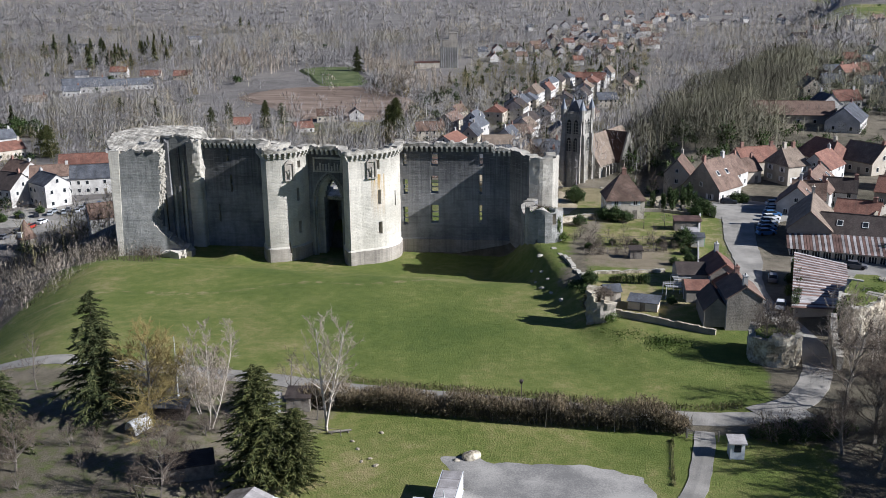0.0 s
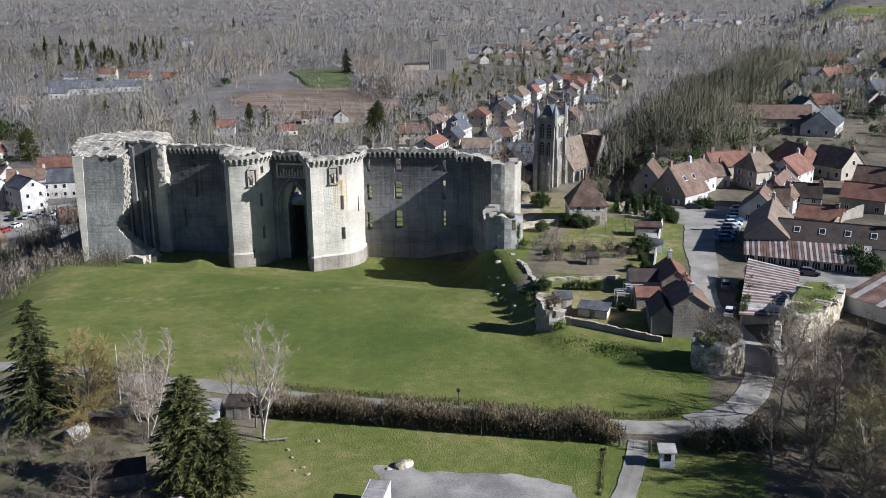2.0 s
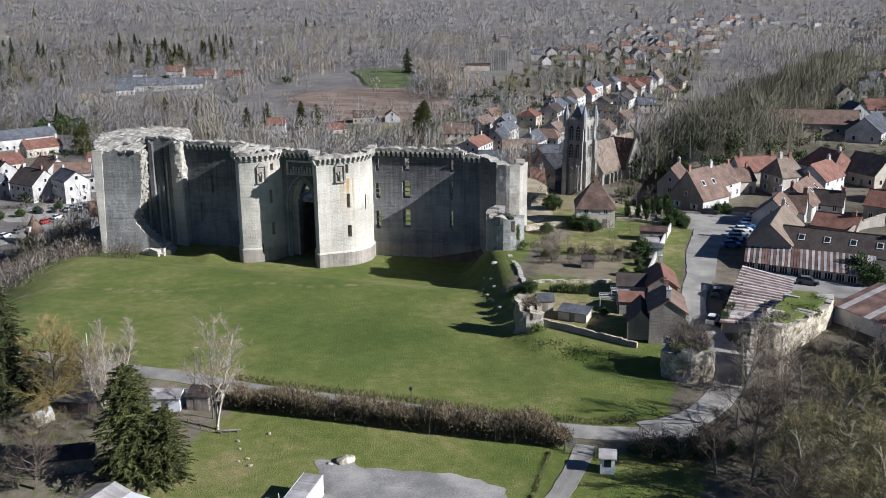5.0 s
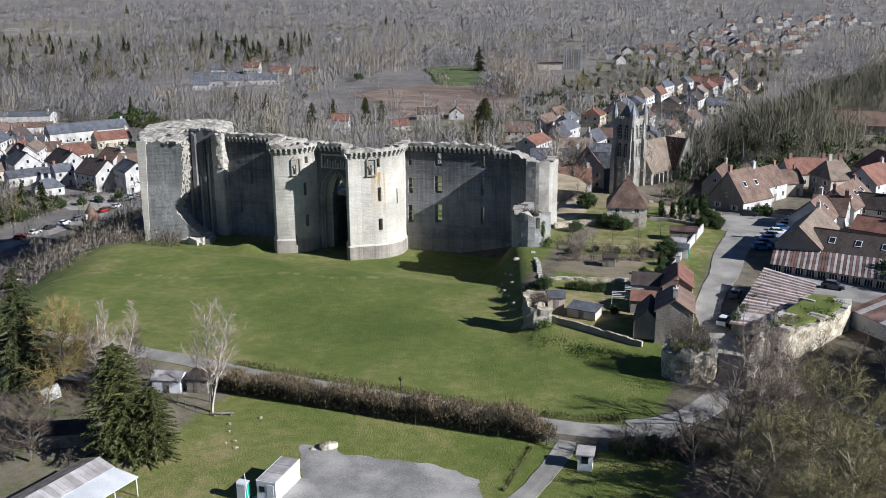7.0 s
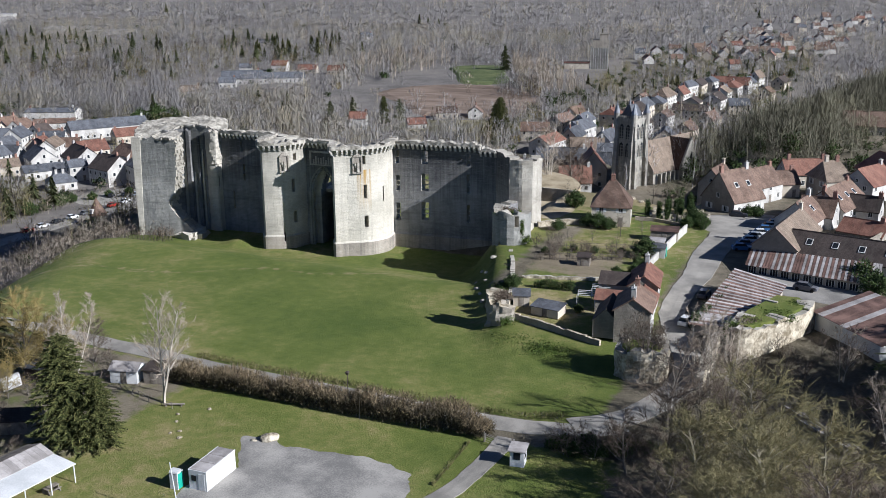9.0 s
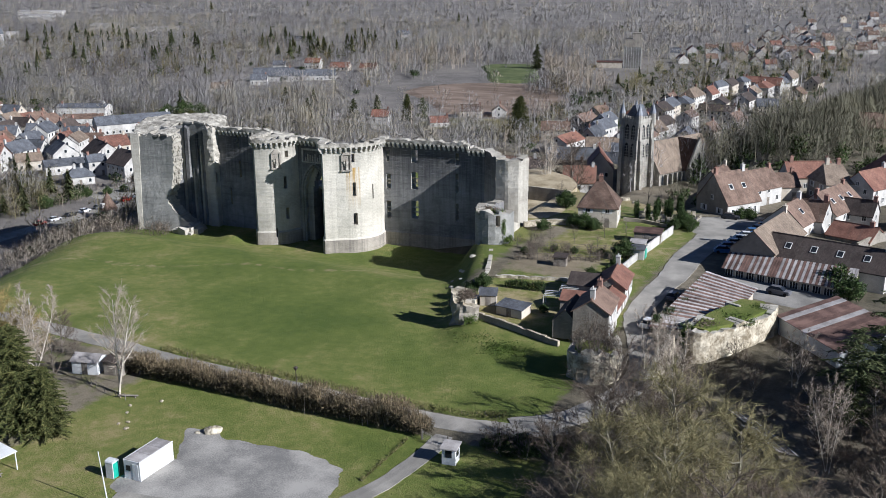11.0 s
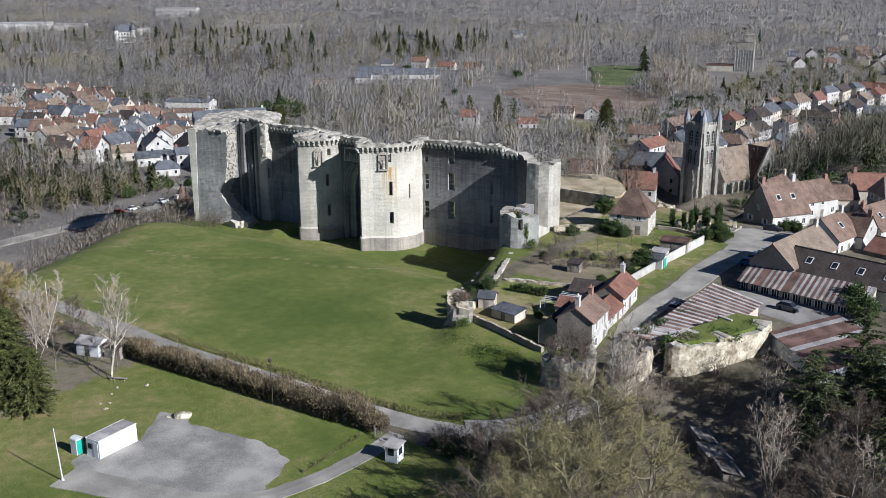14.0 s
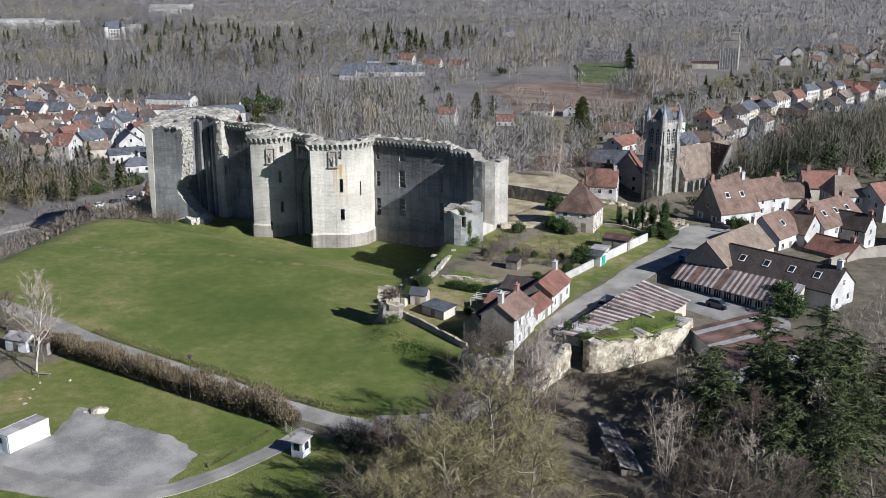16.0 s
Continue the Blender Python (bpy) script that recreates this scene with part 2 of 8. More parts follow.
FRAME = grained("painted_wood", (0.55, 0.54, 0.5), (0.75, 0.74, 0.7), 2.0, rough=0.6, relief=0.1)
WOOD = grained("grey_wood", (0.13, 0.11, 0.09), (0.28, 0.25, 0.21), 3.0, rough=0.85, relief=0.4)
WHITE_METAL = grained("white_painted_metal", (0.50, 0.51, 0.50), (0.70, 0.70, 0.69), 0.8, rough=0.45, relief=0.05)
GREEN_PLASTIC = grained("green_plastic", (0.02, 0.28, 0.20), (0.04, 0.38, 0.28), 1.0, rough=0.4, relief=0.05)
SPIRE = grained("grey_stone_cone", (0.16, 0.17, 0.19), (0.32, 0.33, 0.35), 1.0, relief=0.2)
BRICK = grained("chimney_brick", (0.19, 0.105, 0.078), (0.32, 0.195, 0.15), 2.0, relief=0.4)
CHALK = grained("chalk_rubble", (0.20, 0.165, 0.11), (0.58, 0.52, 0.40), 1.6, relief=1.0, fine=1.6)
BARK = grained("grey_bark", (0.10, 0.085, 0.068), (0.24, 0.21, 0.175), 2.0, relief=0.5)
BARK_PALE = grained("olive_bark", (0.17, 0.15, 0.105), (0.36, 0.325, 0.235), 2.0, relief=0.5)
BIRCH = grained("white_bark", (0.36, 0.32, 0.26), (0.62, 0.56, 0.48), 2.0, relief=0.3)
TWIG = islands("bare_twigs", (0.25, (0.06, 0.046, 0.034)), (0.75, (0.19, 0.148, 0.11)))
TWIG_PALE = islands("pale_twigs", (0.25, (0.25, 0.205, 0.155)), (0.75, (0.50, 0.43, 0.345)))
TWIG_OLIVE = islands("budding_twigs", (0.2, (0.11, 0.10, 0.045)), (0.8, (0.33, 0.285, 0.145)))
TWIG_GOLD = islands("willow_twigs", (0.2, (0.17, 0.13, 0.045)), (0.8, (0.36, 0.28, 0.11)))
NEEDLE = islands("needles", (0.28, (0.022, 0.030, 0.010)), (0.5, (0.055, 0.066, 0.022)), (0.7, (0.12, 0.12, 0.045)))
NEEDLE_OLIVE = islands("olive_needles", (0.28, (0.028, 0.036, 0.010)), (0.5, (0.075, 0.085, 0.024)), (0.7, (0.15, 0.145, 0.05)))
PINE_NEEDLE = islands("pine_needles", (0.25, (0.035, 0.048, 0.018)), (0.55, (0.085, 0.10, 0.04)), (0.75, (0.15, 0.16, 0.065)))
VERGE = islands("rough_grass", (0.2, (0.07, 0.08, 0.02)), (0.8, (0.21, 0.19, 0.08)), zone=0.3)
EVERGREEN = islands("evergreen_leaves", (0.2, (0.02, 0.035, 0.012)), (0.8, (0.075, 0.11, 0.03)))
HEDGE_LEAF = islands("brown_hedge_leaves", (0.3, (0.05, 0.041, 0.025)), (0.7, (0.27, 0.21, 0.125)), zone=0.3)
# darker copy of the hedge leaves: the shade of its lower front as colour
HEDGE_SHADE = islands("shaded_hedge_leaves", (0.3, (0.02, 0.019, 0.011)), (0.7, (0.09, 0.074, 0.042)), zone=0.3)
# winter twigs greyed towards blue: distance haze is put into their colour
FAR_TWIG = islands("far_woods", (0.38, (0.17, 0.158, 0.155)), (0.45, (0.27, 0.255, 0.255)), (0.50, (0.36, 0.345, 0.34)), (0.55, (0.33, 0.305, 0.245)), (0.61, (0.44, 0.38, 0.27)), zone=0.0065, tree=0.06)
DARK_TWIG = islands("slope_woods", (0.38, (0.085, 0.080, 0.056)), (0.5, (0.16, 0.152, 0.108)), (0.61, (0.25, 0.235, 0.15)), zone=0.02, tree=0.14)
IVY = islands("ivy", (0.2, (0.03, 0.05, 0.012)), (0.8, (0.12, 0.17, 0.03)), zone=0.4)
WATER = grained("pond_water", (0.02, 0.03, 0.035), (0.03, 0.04, 0.045), 0.2, rough=0.06, relief=0.02)


# ---- building blocks ----
class Build:
    """Collects faces of one mesh, with a material slot and a texture place for each."""

    def __init__(self):
        self.v, self.f, self.m, self.uv = [], [], [], []

    def face(self, pts, mat=0, uv=None):
        k = len(self.v)
        self.v += [tuple(p) for p in pts]
        self.f.append(tuple(range(k, k + len(pts))))
        self.m.append(mat)
        self.uv += list(uv) if uv else [(p[0] + p[1], p[2]) for p in pts]

    def hexa(self, p, mat=0):
        """Eight corners: the lower ring, then the upper."""
        for q in ((3, 2, 1, 0), (4, 5, 6, 7), (0, 1, 5, 4), (1, 2, 6, 5), (2, 3, 7, 6), (3, 0, 4, 7)):
            self.face([p[i] for i in q], mat)

    def box(self, x0, y0, z0, x1, y1, z1, mat=0, chamfer=0.0):
        c = chamfer
        self.hexa([(x0, y0, z0), (x1, y0, z0), (x1, y1, z0), (x0, y1, z0), (x0 + c, y0 + c, z1), (x1 - c, y0 + c, z1), (x1 - c, y1 - c, z1), (x0 + c, y1 - c, z1)], mat)

    def tube(self, a, b, ra, rb, n=6, mat=0, cap=True):
        a, b = Vector(a), Vector(b)
        d = (b - a).normalized()
        s = d.orthogonal().normalized()
        w = d.cross(s)
        ring = [[p + (s * math.cos(6.2832 * i / n) + w * math.sin(6.2832 * i / n)) * r for i in range(n)] for p, r in ((a, ra), (b, rb))]
        for i in range(n):
            j = (i + 1) % n
            if rb < 0.002:
                self.face((ring[0][i], ring[0][j], b), mat)
            else:
                self.face((ring[0][i], ring[0][j], ring[1][j], ring[1][i]), mat)
        if cap and rb >= 0.002:
            self.face(ring[1], mat)

    def slab(self, quad, thick, mat=0, uv=None):
        """A plate with four upper corners (anticlockwise from above) and thickness downwards."""
        lo = [(x, y, z - thick) for x, y, z in quad]
        k = (Vector(quad[1]) - Vector(quad[0])).length, (Vector(quad[3]) - Vector(quad[0])).length
        self.face(quad, mat, [(0, 0), (k[0], 0), (k[0], k[1]), (0, k[1])])
        self.face(lo[::-1], mat)
        for i in range(4):
            j = (i + 1) % 4
            self.face((lo[i], lo[j], quad[j], quad[i]), mat)

    def mesh(self, name, mats):
        me = bpy.data.meshes.new(name)
        me.from_pydata(self.v, [], self.f)
        for m in mats if isinstance(mats, (list, tuple)) else [mats]:
            me.materials.append(m)
        me.polygons.foreach_set("material_index", self.m)
        layer = me.uv_layers.new(name="UVMap")
        layer.data.foreach_set("uv", np.array(self.uv, dtype=np.float32).ravel())
        me.update()
        return me


def part(name, build, mats, parent=None, label=""):
    ob = new(name, build.mesh(name, mats) if isinstance(build, Build) else build)
    ob.parent = parent
    return tagged(ob, label)


def thing(name, x, y, z, turn, label, category, group="", kind=""):
    ob = new(name)
    ob.matrix_world = pose(x, y, z, 0, 0, turn)
    return tagged(ob, label, category, group, kind)


def clutch(name, pieces, mats, normals=None):
    """One mesh from numpy triangle soups: a list of (n, 3, 3) arrays, one for each material."""
    tri = np.concatenate(pieces)
    me = bpy.data.meshes.new(name)
    n = len(tri)
    me.vertices.add(3 * n)
    me.vertices.foreach_set("co", tri.astype(np.float32).ravel())
    me.loops.add(3 * n)
    me.loops.foreach_set("vertex_index", np.arange(3 * n, dtype=np.int32))
    me.polygons.add(n)
    me.polygons.foreach_set("loop_start", np.arange(0, 3 * n, 3, dtype=np.int32))
    me.polygons.foreach_set("material_index", np.repeat(np.arange(len(pieces)), [len(p) for p in pieces]).astype(np.int32))
    for m in mats:
        me.materials.append(m)
    me.update(calc_edges=True)
    if normals is not None:
        me.polygons.foreach_set("use_smooth", np.ones(n, dtype=bool))
        me.normals_split_custom_set_from_vertices(normals)
    return me


# ---- ground ----
def spread(lo, hi, near_lo, near_hi, step, growth):
    """Grid lines, close together between near_lo and near_hi and ever wider outside."""
    mid = list(np.arange(near_lo, near_hi + step, step))
    a, d = mid[0], step
    while a > lo:
        d *= growth
        a -= d
        mid.insert(0, a)
    a, d = mid[-1], step
    while a < hi:
        d *= growth
        a += d
        mid.append(a)
    return mid


def cover(x, y):
    """How dry, how leaf-strewn, how bare the ground is at a place."""
    near_lawn = sst(118, 126, y) * (1 - sst(213, 217, y)) * (1 - sst(-22, -12, x)) * sst(-118 - 0.2 * (y - 120), -108 - 0.2 * (y - 120), x)
    front = (1 - sst(117, 120, y)) * sst(-46, -38, x) * (1 - sst(18, 26, x))
    front = max(front, 0.38 * (1 - sst(118, 121, y)) * sst(-125, -105, x) * (1 - sst(-46, -40, x)))
    bank = sst(123, 126, y) * (1 - sst(168, 176, y)) * sst(-40, -20, x) * (1 - sst(14, 19, x))
    gardens = sst(158, 164, y) * (1 - sst(232, 244, y)) * sst(-16, -10, x) * (1 - sst(12, 17, x))
    court = sst(217, 220, y) * (1 - sst(262, 285, y)) * sst(-112, -100, x) * (1 - sst(-6, 0, x))
    green = max(near_lawn, front, bank, gardens * 0.75, court)
    hill = sst(1030, 1060, y + 0.4 * (x - 150)) * sst(135, 160, x) * (1 - sst(1215, 1235, y)) + sst(300, 320, x) * sst(500, 520, y)
    plots = sst(480, 500, y) * (1 - sst(900, 1000, y)) * sst(-150, -120, x + 0.05 * y) * (1 - sst(0, 30, x)) * 0.38
    green = min(1.0, max(green, hill, plots))
    soil = 0.8 * sst(186, 188, y) * (1 - sst(194, 196, y)) * sst(-12, -11, x) * (1 - sst(-1, 0, x))
    soil = max(soil, 0.62 * sst(180, 184, y) * (1 - sst(196, 200, y)) * sst(-16, -13, x) * (1 - sst(2, 6, x)))
    worn = abs(y - float(np.interp(x, (-118, -105, -94, -82, -70, -60, -46, -38), (152, 157.8, 158.6, 163.5, 169.8, 173.2, 178.5, 184))) + 1.2 * math.sin(x * 0.21))
    dry = 0.45 * court * sst(228, 236, y) + 0.1 * front + 0.06
    dry = max(dry, (1 - sst(0.3, 2.4, worn)) * 0.46 * sst(-135, -120, x) * (1 - sst(-32, -24, x)))
    green = max(green, 0.9 * sst(240, 250, y) * (1 - sst(285, 300, y)) * sst(-40, -30, x) * (1 - sst(4, 12, x)))
    dry = max(dry, 0.9 * sst(240, 250, y) * (1 - sst(285, 300, y)) * sst(-40, -30, x) * (1 - sst(4, 12, x)))
    dry = max(dry, 0.5 * gardens)
    dry = max(dry, 0.95 * sst(236, 240, y) * (1 - sst(272, 290, y)) * sst(-60, -45, x) * (1 - sst(-14, -8, x)))
    return dry * green, 1 - green, soil, (1 - green) * max(sst(400, 470, y), 0.8 * sst(-126, -140, x) * sst(150, 170, y))


def make_ground():
    xs = spread(-4500, 2500, -140, 75, 1.5, 1.10)
    ys = spread(-1500, 5500, 80, 250, 1.5, 1.07)
    nx, ny = len(xs), len(ys)
    co, att = [], ([], [], [], [])
    for y in ys:
        for x in xs:
            rough = 0.10 * noise.noise((x * 0.13, y * 0.13, 0)) + 0.25 * noise.noise((x * 0.03, y * 0.03, 5))
            co.append((x, y, height(x, y) + rough))
            for store, v in zip(att, cover(x, y)):
                store.append(v)
    faces = [(j * nx + i, j * nx + i + 1, (j + 1) * nx + i + 1, (j + 1) * nx + i) for j in range(ny - 1) for i in range(nx - 1)]
    me = bpy.data.meshes.new("ground")
    me.from_pydata(co, [], faces)
    for name, store in zip(("dry", "litter", "soil", "brush"), att):
        me.attributes.new(name, "FLOAT", "POINT").data.foreach_set("value", store)
    me.materials.append(EARTH)
    me.polygons.foreach_set("use_smooth", [True] * len(faces))
    return tagged(new("ground", me), "rolling ground with green lawn, leaf litter and bare winter soil", "ground", kind="structure")


def land(x, y):
    return height(x, y) + 0.10 * noise.noise((x * 0.13, y * 0.13, 0)) + 0.25 * noise.noise((x * 0.03, y * 0.03, 5))


make_ground()


def smooth_line(pts, step=1.0):
    """A smooth line through the points, cut into short steps."""
    p = [Vector(q) for q in (pts[0], *pts, pts[-1])]
    out = []
    for i in range(1, len(p) - 2):
        n = max(1, int((p[i + 1] - p[i]).length / step))
        for k in range(n):
            t = k / n
            out.append(0.5 * ((2 * p[i]) + (p[i + 1] - p[i - 1]) * t + (2 * p[i - 1] - 5 * p[i] + 4 * p[i + 1] - p[i + 2]) * t * t + (3 * p[i] - p[i - 1] - 3 * p[i + 1] + p[i + 2]) * t ** 3))
    return out + [p[-2]]


def strip(name, pts, width, mat, label, category, lift=0.07, step=1.2, fray=0.25, kind="structure"):
    """A road or path laid over the ground, with slightly frayed edges and side faces."""
    line = smooth_line(pts, step)
    b, rows, run = Build(), [], 0.0
    for i, p in enumerate(line):
        a, c = line[max(0, i - 1)], line[min(len(line) - 1, i + 1)]
        d = (c - a).normalized()
        s = Vector((d.y, -d.x))
        w = width(i / (len(line) - 1)) if callable(width) else width
        row = []
        for k in range(5):
            o = (k - 2) / 2 * w / 2
            if k in (0, 4):
                o *= 1 + fray * noise.noise((p.x * 0.4, p.y * 0.4, k * 9.0)) / max(1.0, w / 2)
            q = p + s * o
            row.append((q.x, q.y, land(q.x, q.y) + lift + (0.03 if k == 2 else 0.0)))
        rows.append(row)
    for r, q in zip(rows, rows[1:]):
        for k in range(4):
            b.face((r[k], r[k + 1], q[k + 1], q[k]))
        b.face((q[0], (q[0][0], q[0][1], q[0][2] - 0.4), (r[0][0], r[0][1], r[0][2] - 0.4), r[0]))
        b.face((r[4], (r[4][0], r[4][1], r[4][2] - 0.4), (q[4][0], q[4][1], q[4][2] - 0.4), q[4]))
    return tagged(part(name, b, mat), label, category, kind=kind)


strip("road", [(-150, 118), (-90, 124.5), (-60, 124), (-40, 122.5), (-11, 122.3), (5, 122.2), (15, 124.2), (20.5, 127.5)], 3.6, LANE, "narrow grey asphalt lane between hedge and lawn", "road")
strip("lane", [(14, 125), (20, 130.5), (23.2, 139), (24.2, 149), (21.5, 158), (17.8, 168), (17.0, 180), (17.5, 192), (17.0, 206), (17.5, 222), (18, 240), (22, 256)], lambda k: 4.2 + 2.4 * sst(0.35, 0.7, k) + 3.0 * sst(0.75, 1, k), LANE, "pale worn village lane climbing past the tower", "road", lift=0.11)
strip("path", [(7.2, 119), (6.9, 113), (5.6, 104), (2.5, 97), (-6, 92), (-20, 88)], lambda k: 2.6 + 2.2 * sst(0.3, 1.0, k), LANE, "pale gravel drive from the gate to the car park", "path", lift=0.1)


def patch(name, pts, mat, label, category, lift=0.07, wob=0.6, cell=1.5):
    """A flat surfacing with an uneven outline laid on the ground."""
    n = len(pts)
    line = []
    for i in range(n):
        q = [Vector(pts[(i + k) % n]) for k in (-1, 0, 1, 2)]
        m = max(2, int((q[2] - q[1]).length / cell))
        line += [0.5 * (2 * q[1] + (q[2] - q[0]) * (k / m) + (2 * q[0] - 5 * q[1] + 4 * q[2] - q[3]) * (k / m) ** 2 + (3 * q[1] - q[0] - 3 * q[2] + q[3]) * (k / m) ** 3) for k in range(m)]
    line.append(line[0])
    cx, cy = sum(p.x for p in line) / len(line), sum(p.y for p in line) / len(line)
    rings, b = 7, Build()
    grid = []
    for k in range(rings + 1):
        row = []
        for p in line:
            w = 1 + wob * (noise.noise((p.x * 0.35, p.y * 0.35, 2.0)) * 0.07 + noise.noise((p.x * 1.3, p.y * 1.3, 5.0)) * 0.028 + noise.noise((p.x * 3.1, p.y * 3.1, 8.0)) * 0.012)
            f = k / rings * w
            x, y = cx + (p.x - cx) * f, cy + (p.y - cy) * f
            row.append((x, y, land(x, y) + (lift if k < rings else lift * 0.5 - 0.04 if lift < 0.3 else -0.3)))
        grid.append(row)
    for r, q in zip(grid, grid[1:]):
        for i in range(len(line) - 1):
            b.face((r[i], q[i], q[i + 1], r[i + 1]))
    return tagged(part(name, b, mat), label, category, kind="structure")


patch("car_park", [(-22.6, 103.0), (-24.2, 106.6), (-21.0, 108.2), (-18.4, 106.6), (-13.5, 107.6), (-6.5, 108.3), (-0.7, 107.0), (1.8, 103), (2.4, 99), (0.5, 95.5), (-5, 91.5), (-13, 88.8), (-22, 90.2), (-23.4, 93.5), (-20.5, 98.5)], GRAVEL, "worn grey gravel car park with pale patches", "car park", lift=0.06, wob=1.0, cell=0.45)
patch("village_square", [(9, 240), (12, 228), (21, 222), (30, 230), (32, 246), (24, 258), (14, 252)], LANE, "pale gravel square beside the cemetery", "square", lift=0.13)
patch("yard", [(26, 189), (33, 186.5), (44, 184), (50, 187), (46, 194), (36, 197), (27, 197)], ASPHALT, "grey paved yard between the sheds", "yard", lift=0.1)
patch("town_car_park", [(-206, 262), (-188, 268), (-170, 284), (-172, 300), (-186, 308), (-200, 296), (-214, 276)], LANE, "pale town car park below the castle", "car park", lift=0.15)

MEADOW = grained("meadow_grass", (0.06, 0.08, 0.028), (0.12, 0.135, 0.055), 0.3, rough=0.95, fine=3.0)
PLOUGH = grained("ploughed_soil", (0.135, 0.098, 0.072), (0.25, 0.19, 0.145), 0.25, rough=0.95, fine=1.2, stretch=(0.25, 1.4, 1))
FALLOW = grained("rough_fallow_grass", (0.10, 0.10, 0.045), (0.22, 0.19, 0.10), 0.3, rough=0.95, fine=2.0)
STRAW = grained("dry_straw_grass", (0.25, 0.20, 0.12), (0.44, 0.37, 0.25), 0.6, rough=0.95, fine=5.0)
patch("terrace", [(-50, 262), (-36, 256), (-24, 247), (-19.5, 236), (-21, 224), (-28, 225), (-36, 236), (-46, 248)], STRAW, "dry straw-coloured terrace behind the castle", "terrace", lift=0.14, wob=1.2)


# ---- castle ----
def along(pts):
    """Arc lengths of a plan line and a function from length to place and outward normal (to the right of the way)."""
    p = [Vector(q) for q in pts]
    ls = [0.0]
    for a, c in zip(p, p[1:]):
        ls.append(ls[-1] + (c - a).length)

    def at(u):
        k = max(0, min(len(p) - 2, int(np.searchsorted(ls, u, side="right")) - 1))
        d = p[k + 1] - p[k]
        f = (u - ls[k]) / max(1e-6, d.length)
        def nrm(i):
            e = p[min(len(p) - 1, i + 1)] - p[max(0, i - 1)]
            return Vector((e.y, -e.x)).normalized()
        return p[k] + d * f, (nrm(k) * (1 - f) + nrm(k + 1) * f).normalized()
    return ls[-1], at


def shell(name, pts, thick, z0, top, parent, holes=(), keep=None, step=0.7, plinth=0.0, mats=(None, None, None), label="", rough=0.05, ragged=0.5, us_extra=()):
    """A thick wall over a plan line. holes: (u0, u1, z0, z1) openings that go right through; keep(u, z): which of it still stands."""
    mats = [m or d for m, d in zip(mats, (STONE, RUBBLE, PLINTH))]
    total, at = along(pts)
    tf = top if callable(top) else (lambda u: top)
    us = sorted({round(u, 3) for u in [*np.linspace(0, total, max(2, int(total / step))), *[h[0] for h in holes], *[h[1] for h in holes], *us_extra] if 0 <= u <= total})
    tops = [tf(u) + ragged * noise.noise((u * 0.9, z0 * 0.1 + len(name), 3.0)) + 0.4 * ragged * noise.noise((u * 3.1, 7.0, 1.0)) for u in us]
    zs = sorted({round(z, 3) for z in [*np.arange(z0, max(tops) + step, step), *([3.3] if plinth else []), *[h[2] for h in holes], *[h[3] for h in holes]]})
    nu, nz = len(us), len(zs)
    live = [[False] * (nz - 1) for _ in range(nu - 1)]
    for i in range(nu - 1):
        for j in range(nz - 1):
            uc, zc = (us[i] + us[i + 1]) / 2, (zs[j] + zs[j + 1]) / 2
            live[i][j] = zs[j] < min(tops[i], tops[i + 1]) - 0.05 and not any(h[0] < uc < h[1] and h[2] < zc < h[3] for h in holes) and (keep is None or keep(uc, zc))
    outer, inner = {}, {}
    for i, u in enumerate(us):
        p, n = at(u)
        for j, z in enumerate(zs):
            zz = min(z, tops[i])
            k = rough * noise.noise((u * 0.8, zz * 0.8, 11.0)) + 0.5 * rough * noise.noise((u * 2.7, zz * 2.7, 1.0))
            off = k + (plinth * (1.0 if z <= 3.3 else 0.0) if plinth else 0.0)
            outer[i, j] = (p.x + n.x * off, p.y + n.y * off, zz)
            t = thick * (1 + 0.12 * noise.noise((u * 0.5, zz * 0.5, 30.0)))
            inner[i, j] = (p.x - n.x * t, p.y - n.y * t, zz)
    b = Build()
    for i in range(nu - 1):
        for j in range(nz - 1):
            if not live[i][j]:
                continue
            q = [(i, j), (i + 1, j), (i + 1, j + 1), (i, j + 1)]
            uv = [(us[a], outer[a, c][2]) for a, c in q]
            b.face([outer[k] for k in q], 2 if plinth and zs[j] < 3.25 else 0, uv)
            b.face([inner[k] for k in q][::-1], 0, uv[::-1])
            for (di, dj), (a, c) in zip(((0, -1), (1, 0), (0, 1), (-1, 0)), ((0, 1), (1, 2), (2, 3), (3, 0))):
                ii, jj = i + di, j + dj
                if 0 <= ii < nu - 1 and 0 <= jj < nz - 1 and live[ii][jj]:
                    continue
                ua, ub = uv[a], uv[c]
                b.face((outer[q[c]], outer[q[a]], inner[q[a]], inner[q[c]]), 1, [(ub[0], ub[1]), (ua[0], ua[1]), (ua[0] + thick, ua[1]), (ub[0] + thick, ub[1])])
    return part(name, b, mats, parent, label)


def corbel_mesh():
    b = Build()
    for k in range(3):
        b.box(-0.24, -0.35 - 0.3 * k, -1.25 + 0.42 * k, 0.24, 0.15, -0.83 + 0.42 * k, 0)
    return b.mesh("corbel", [STONE])


CORBEL = corbel_mesh()


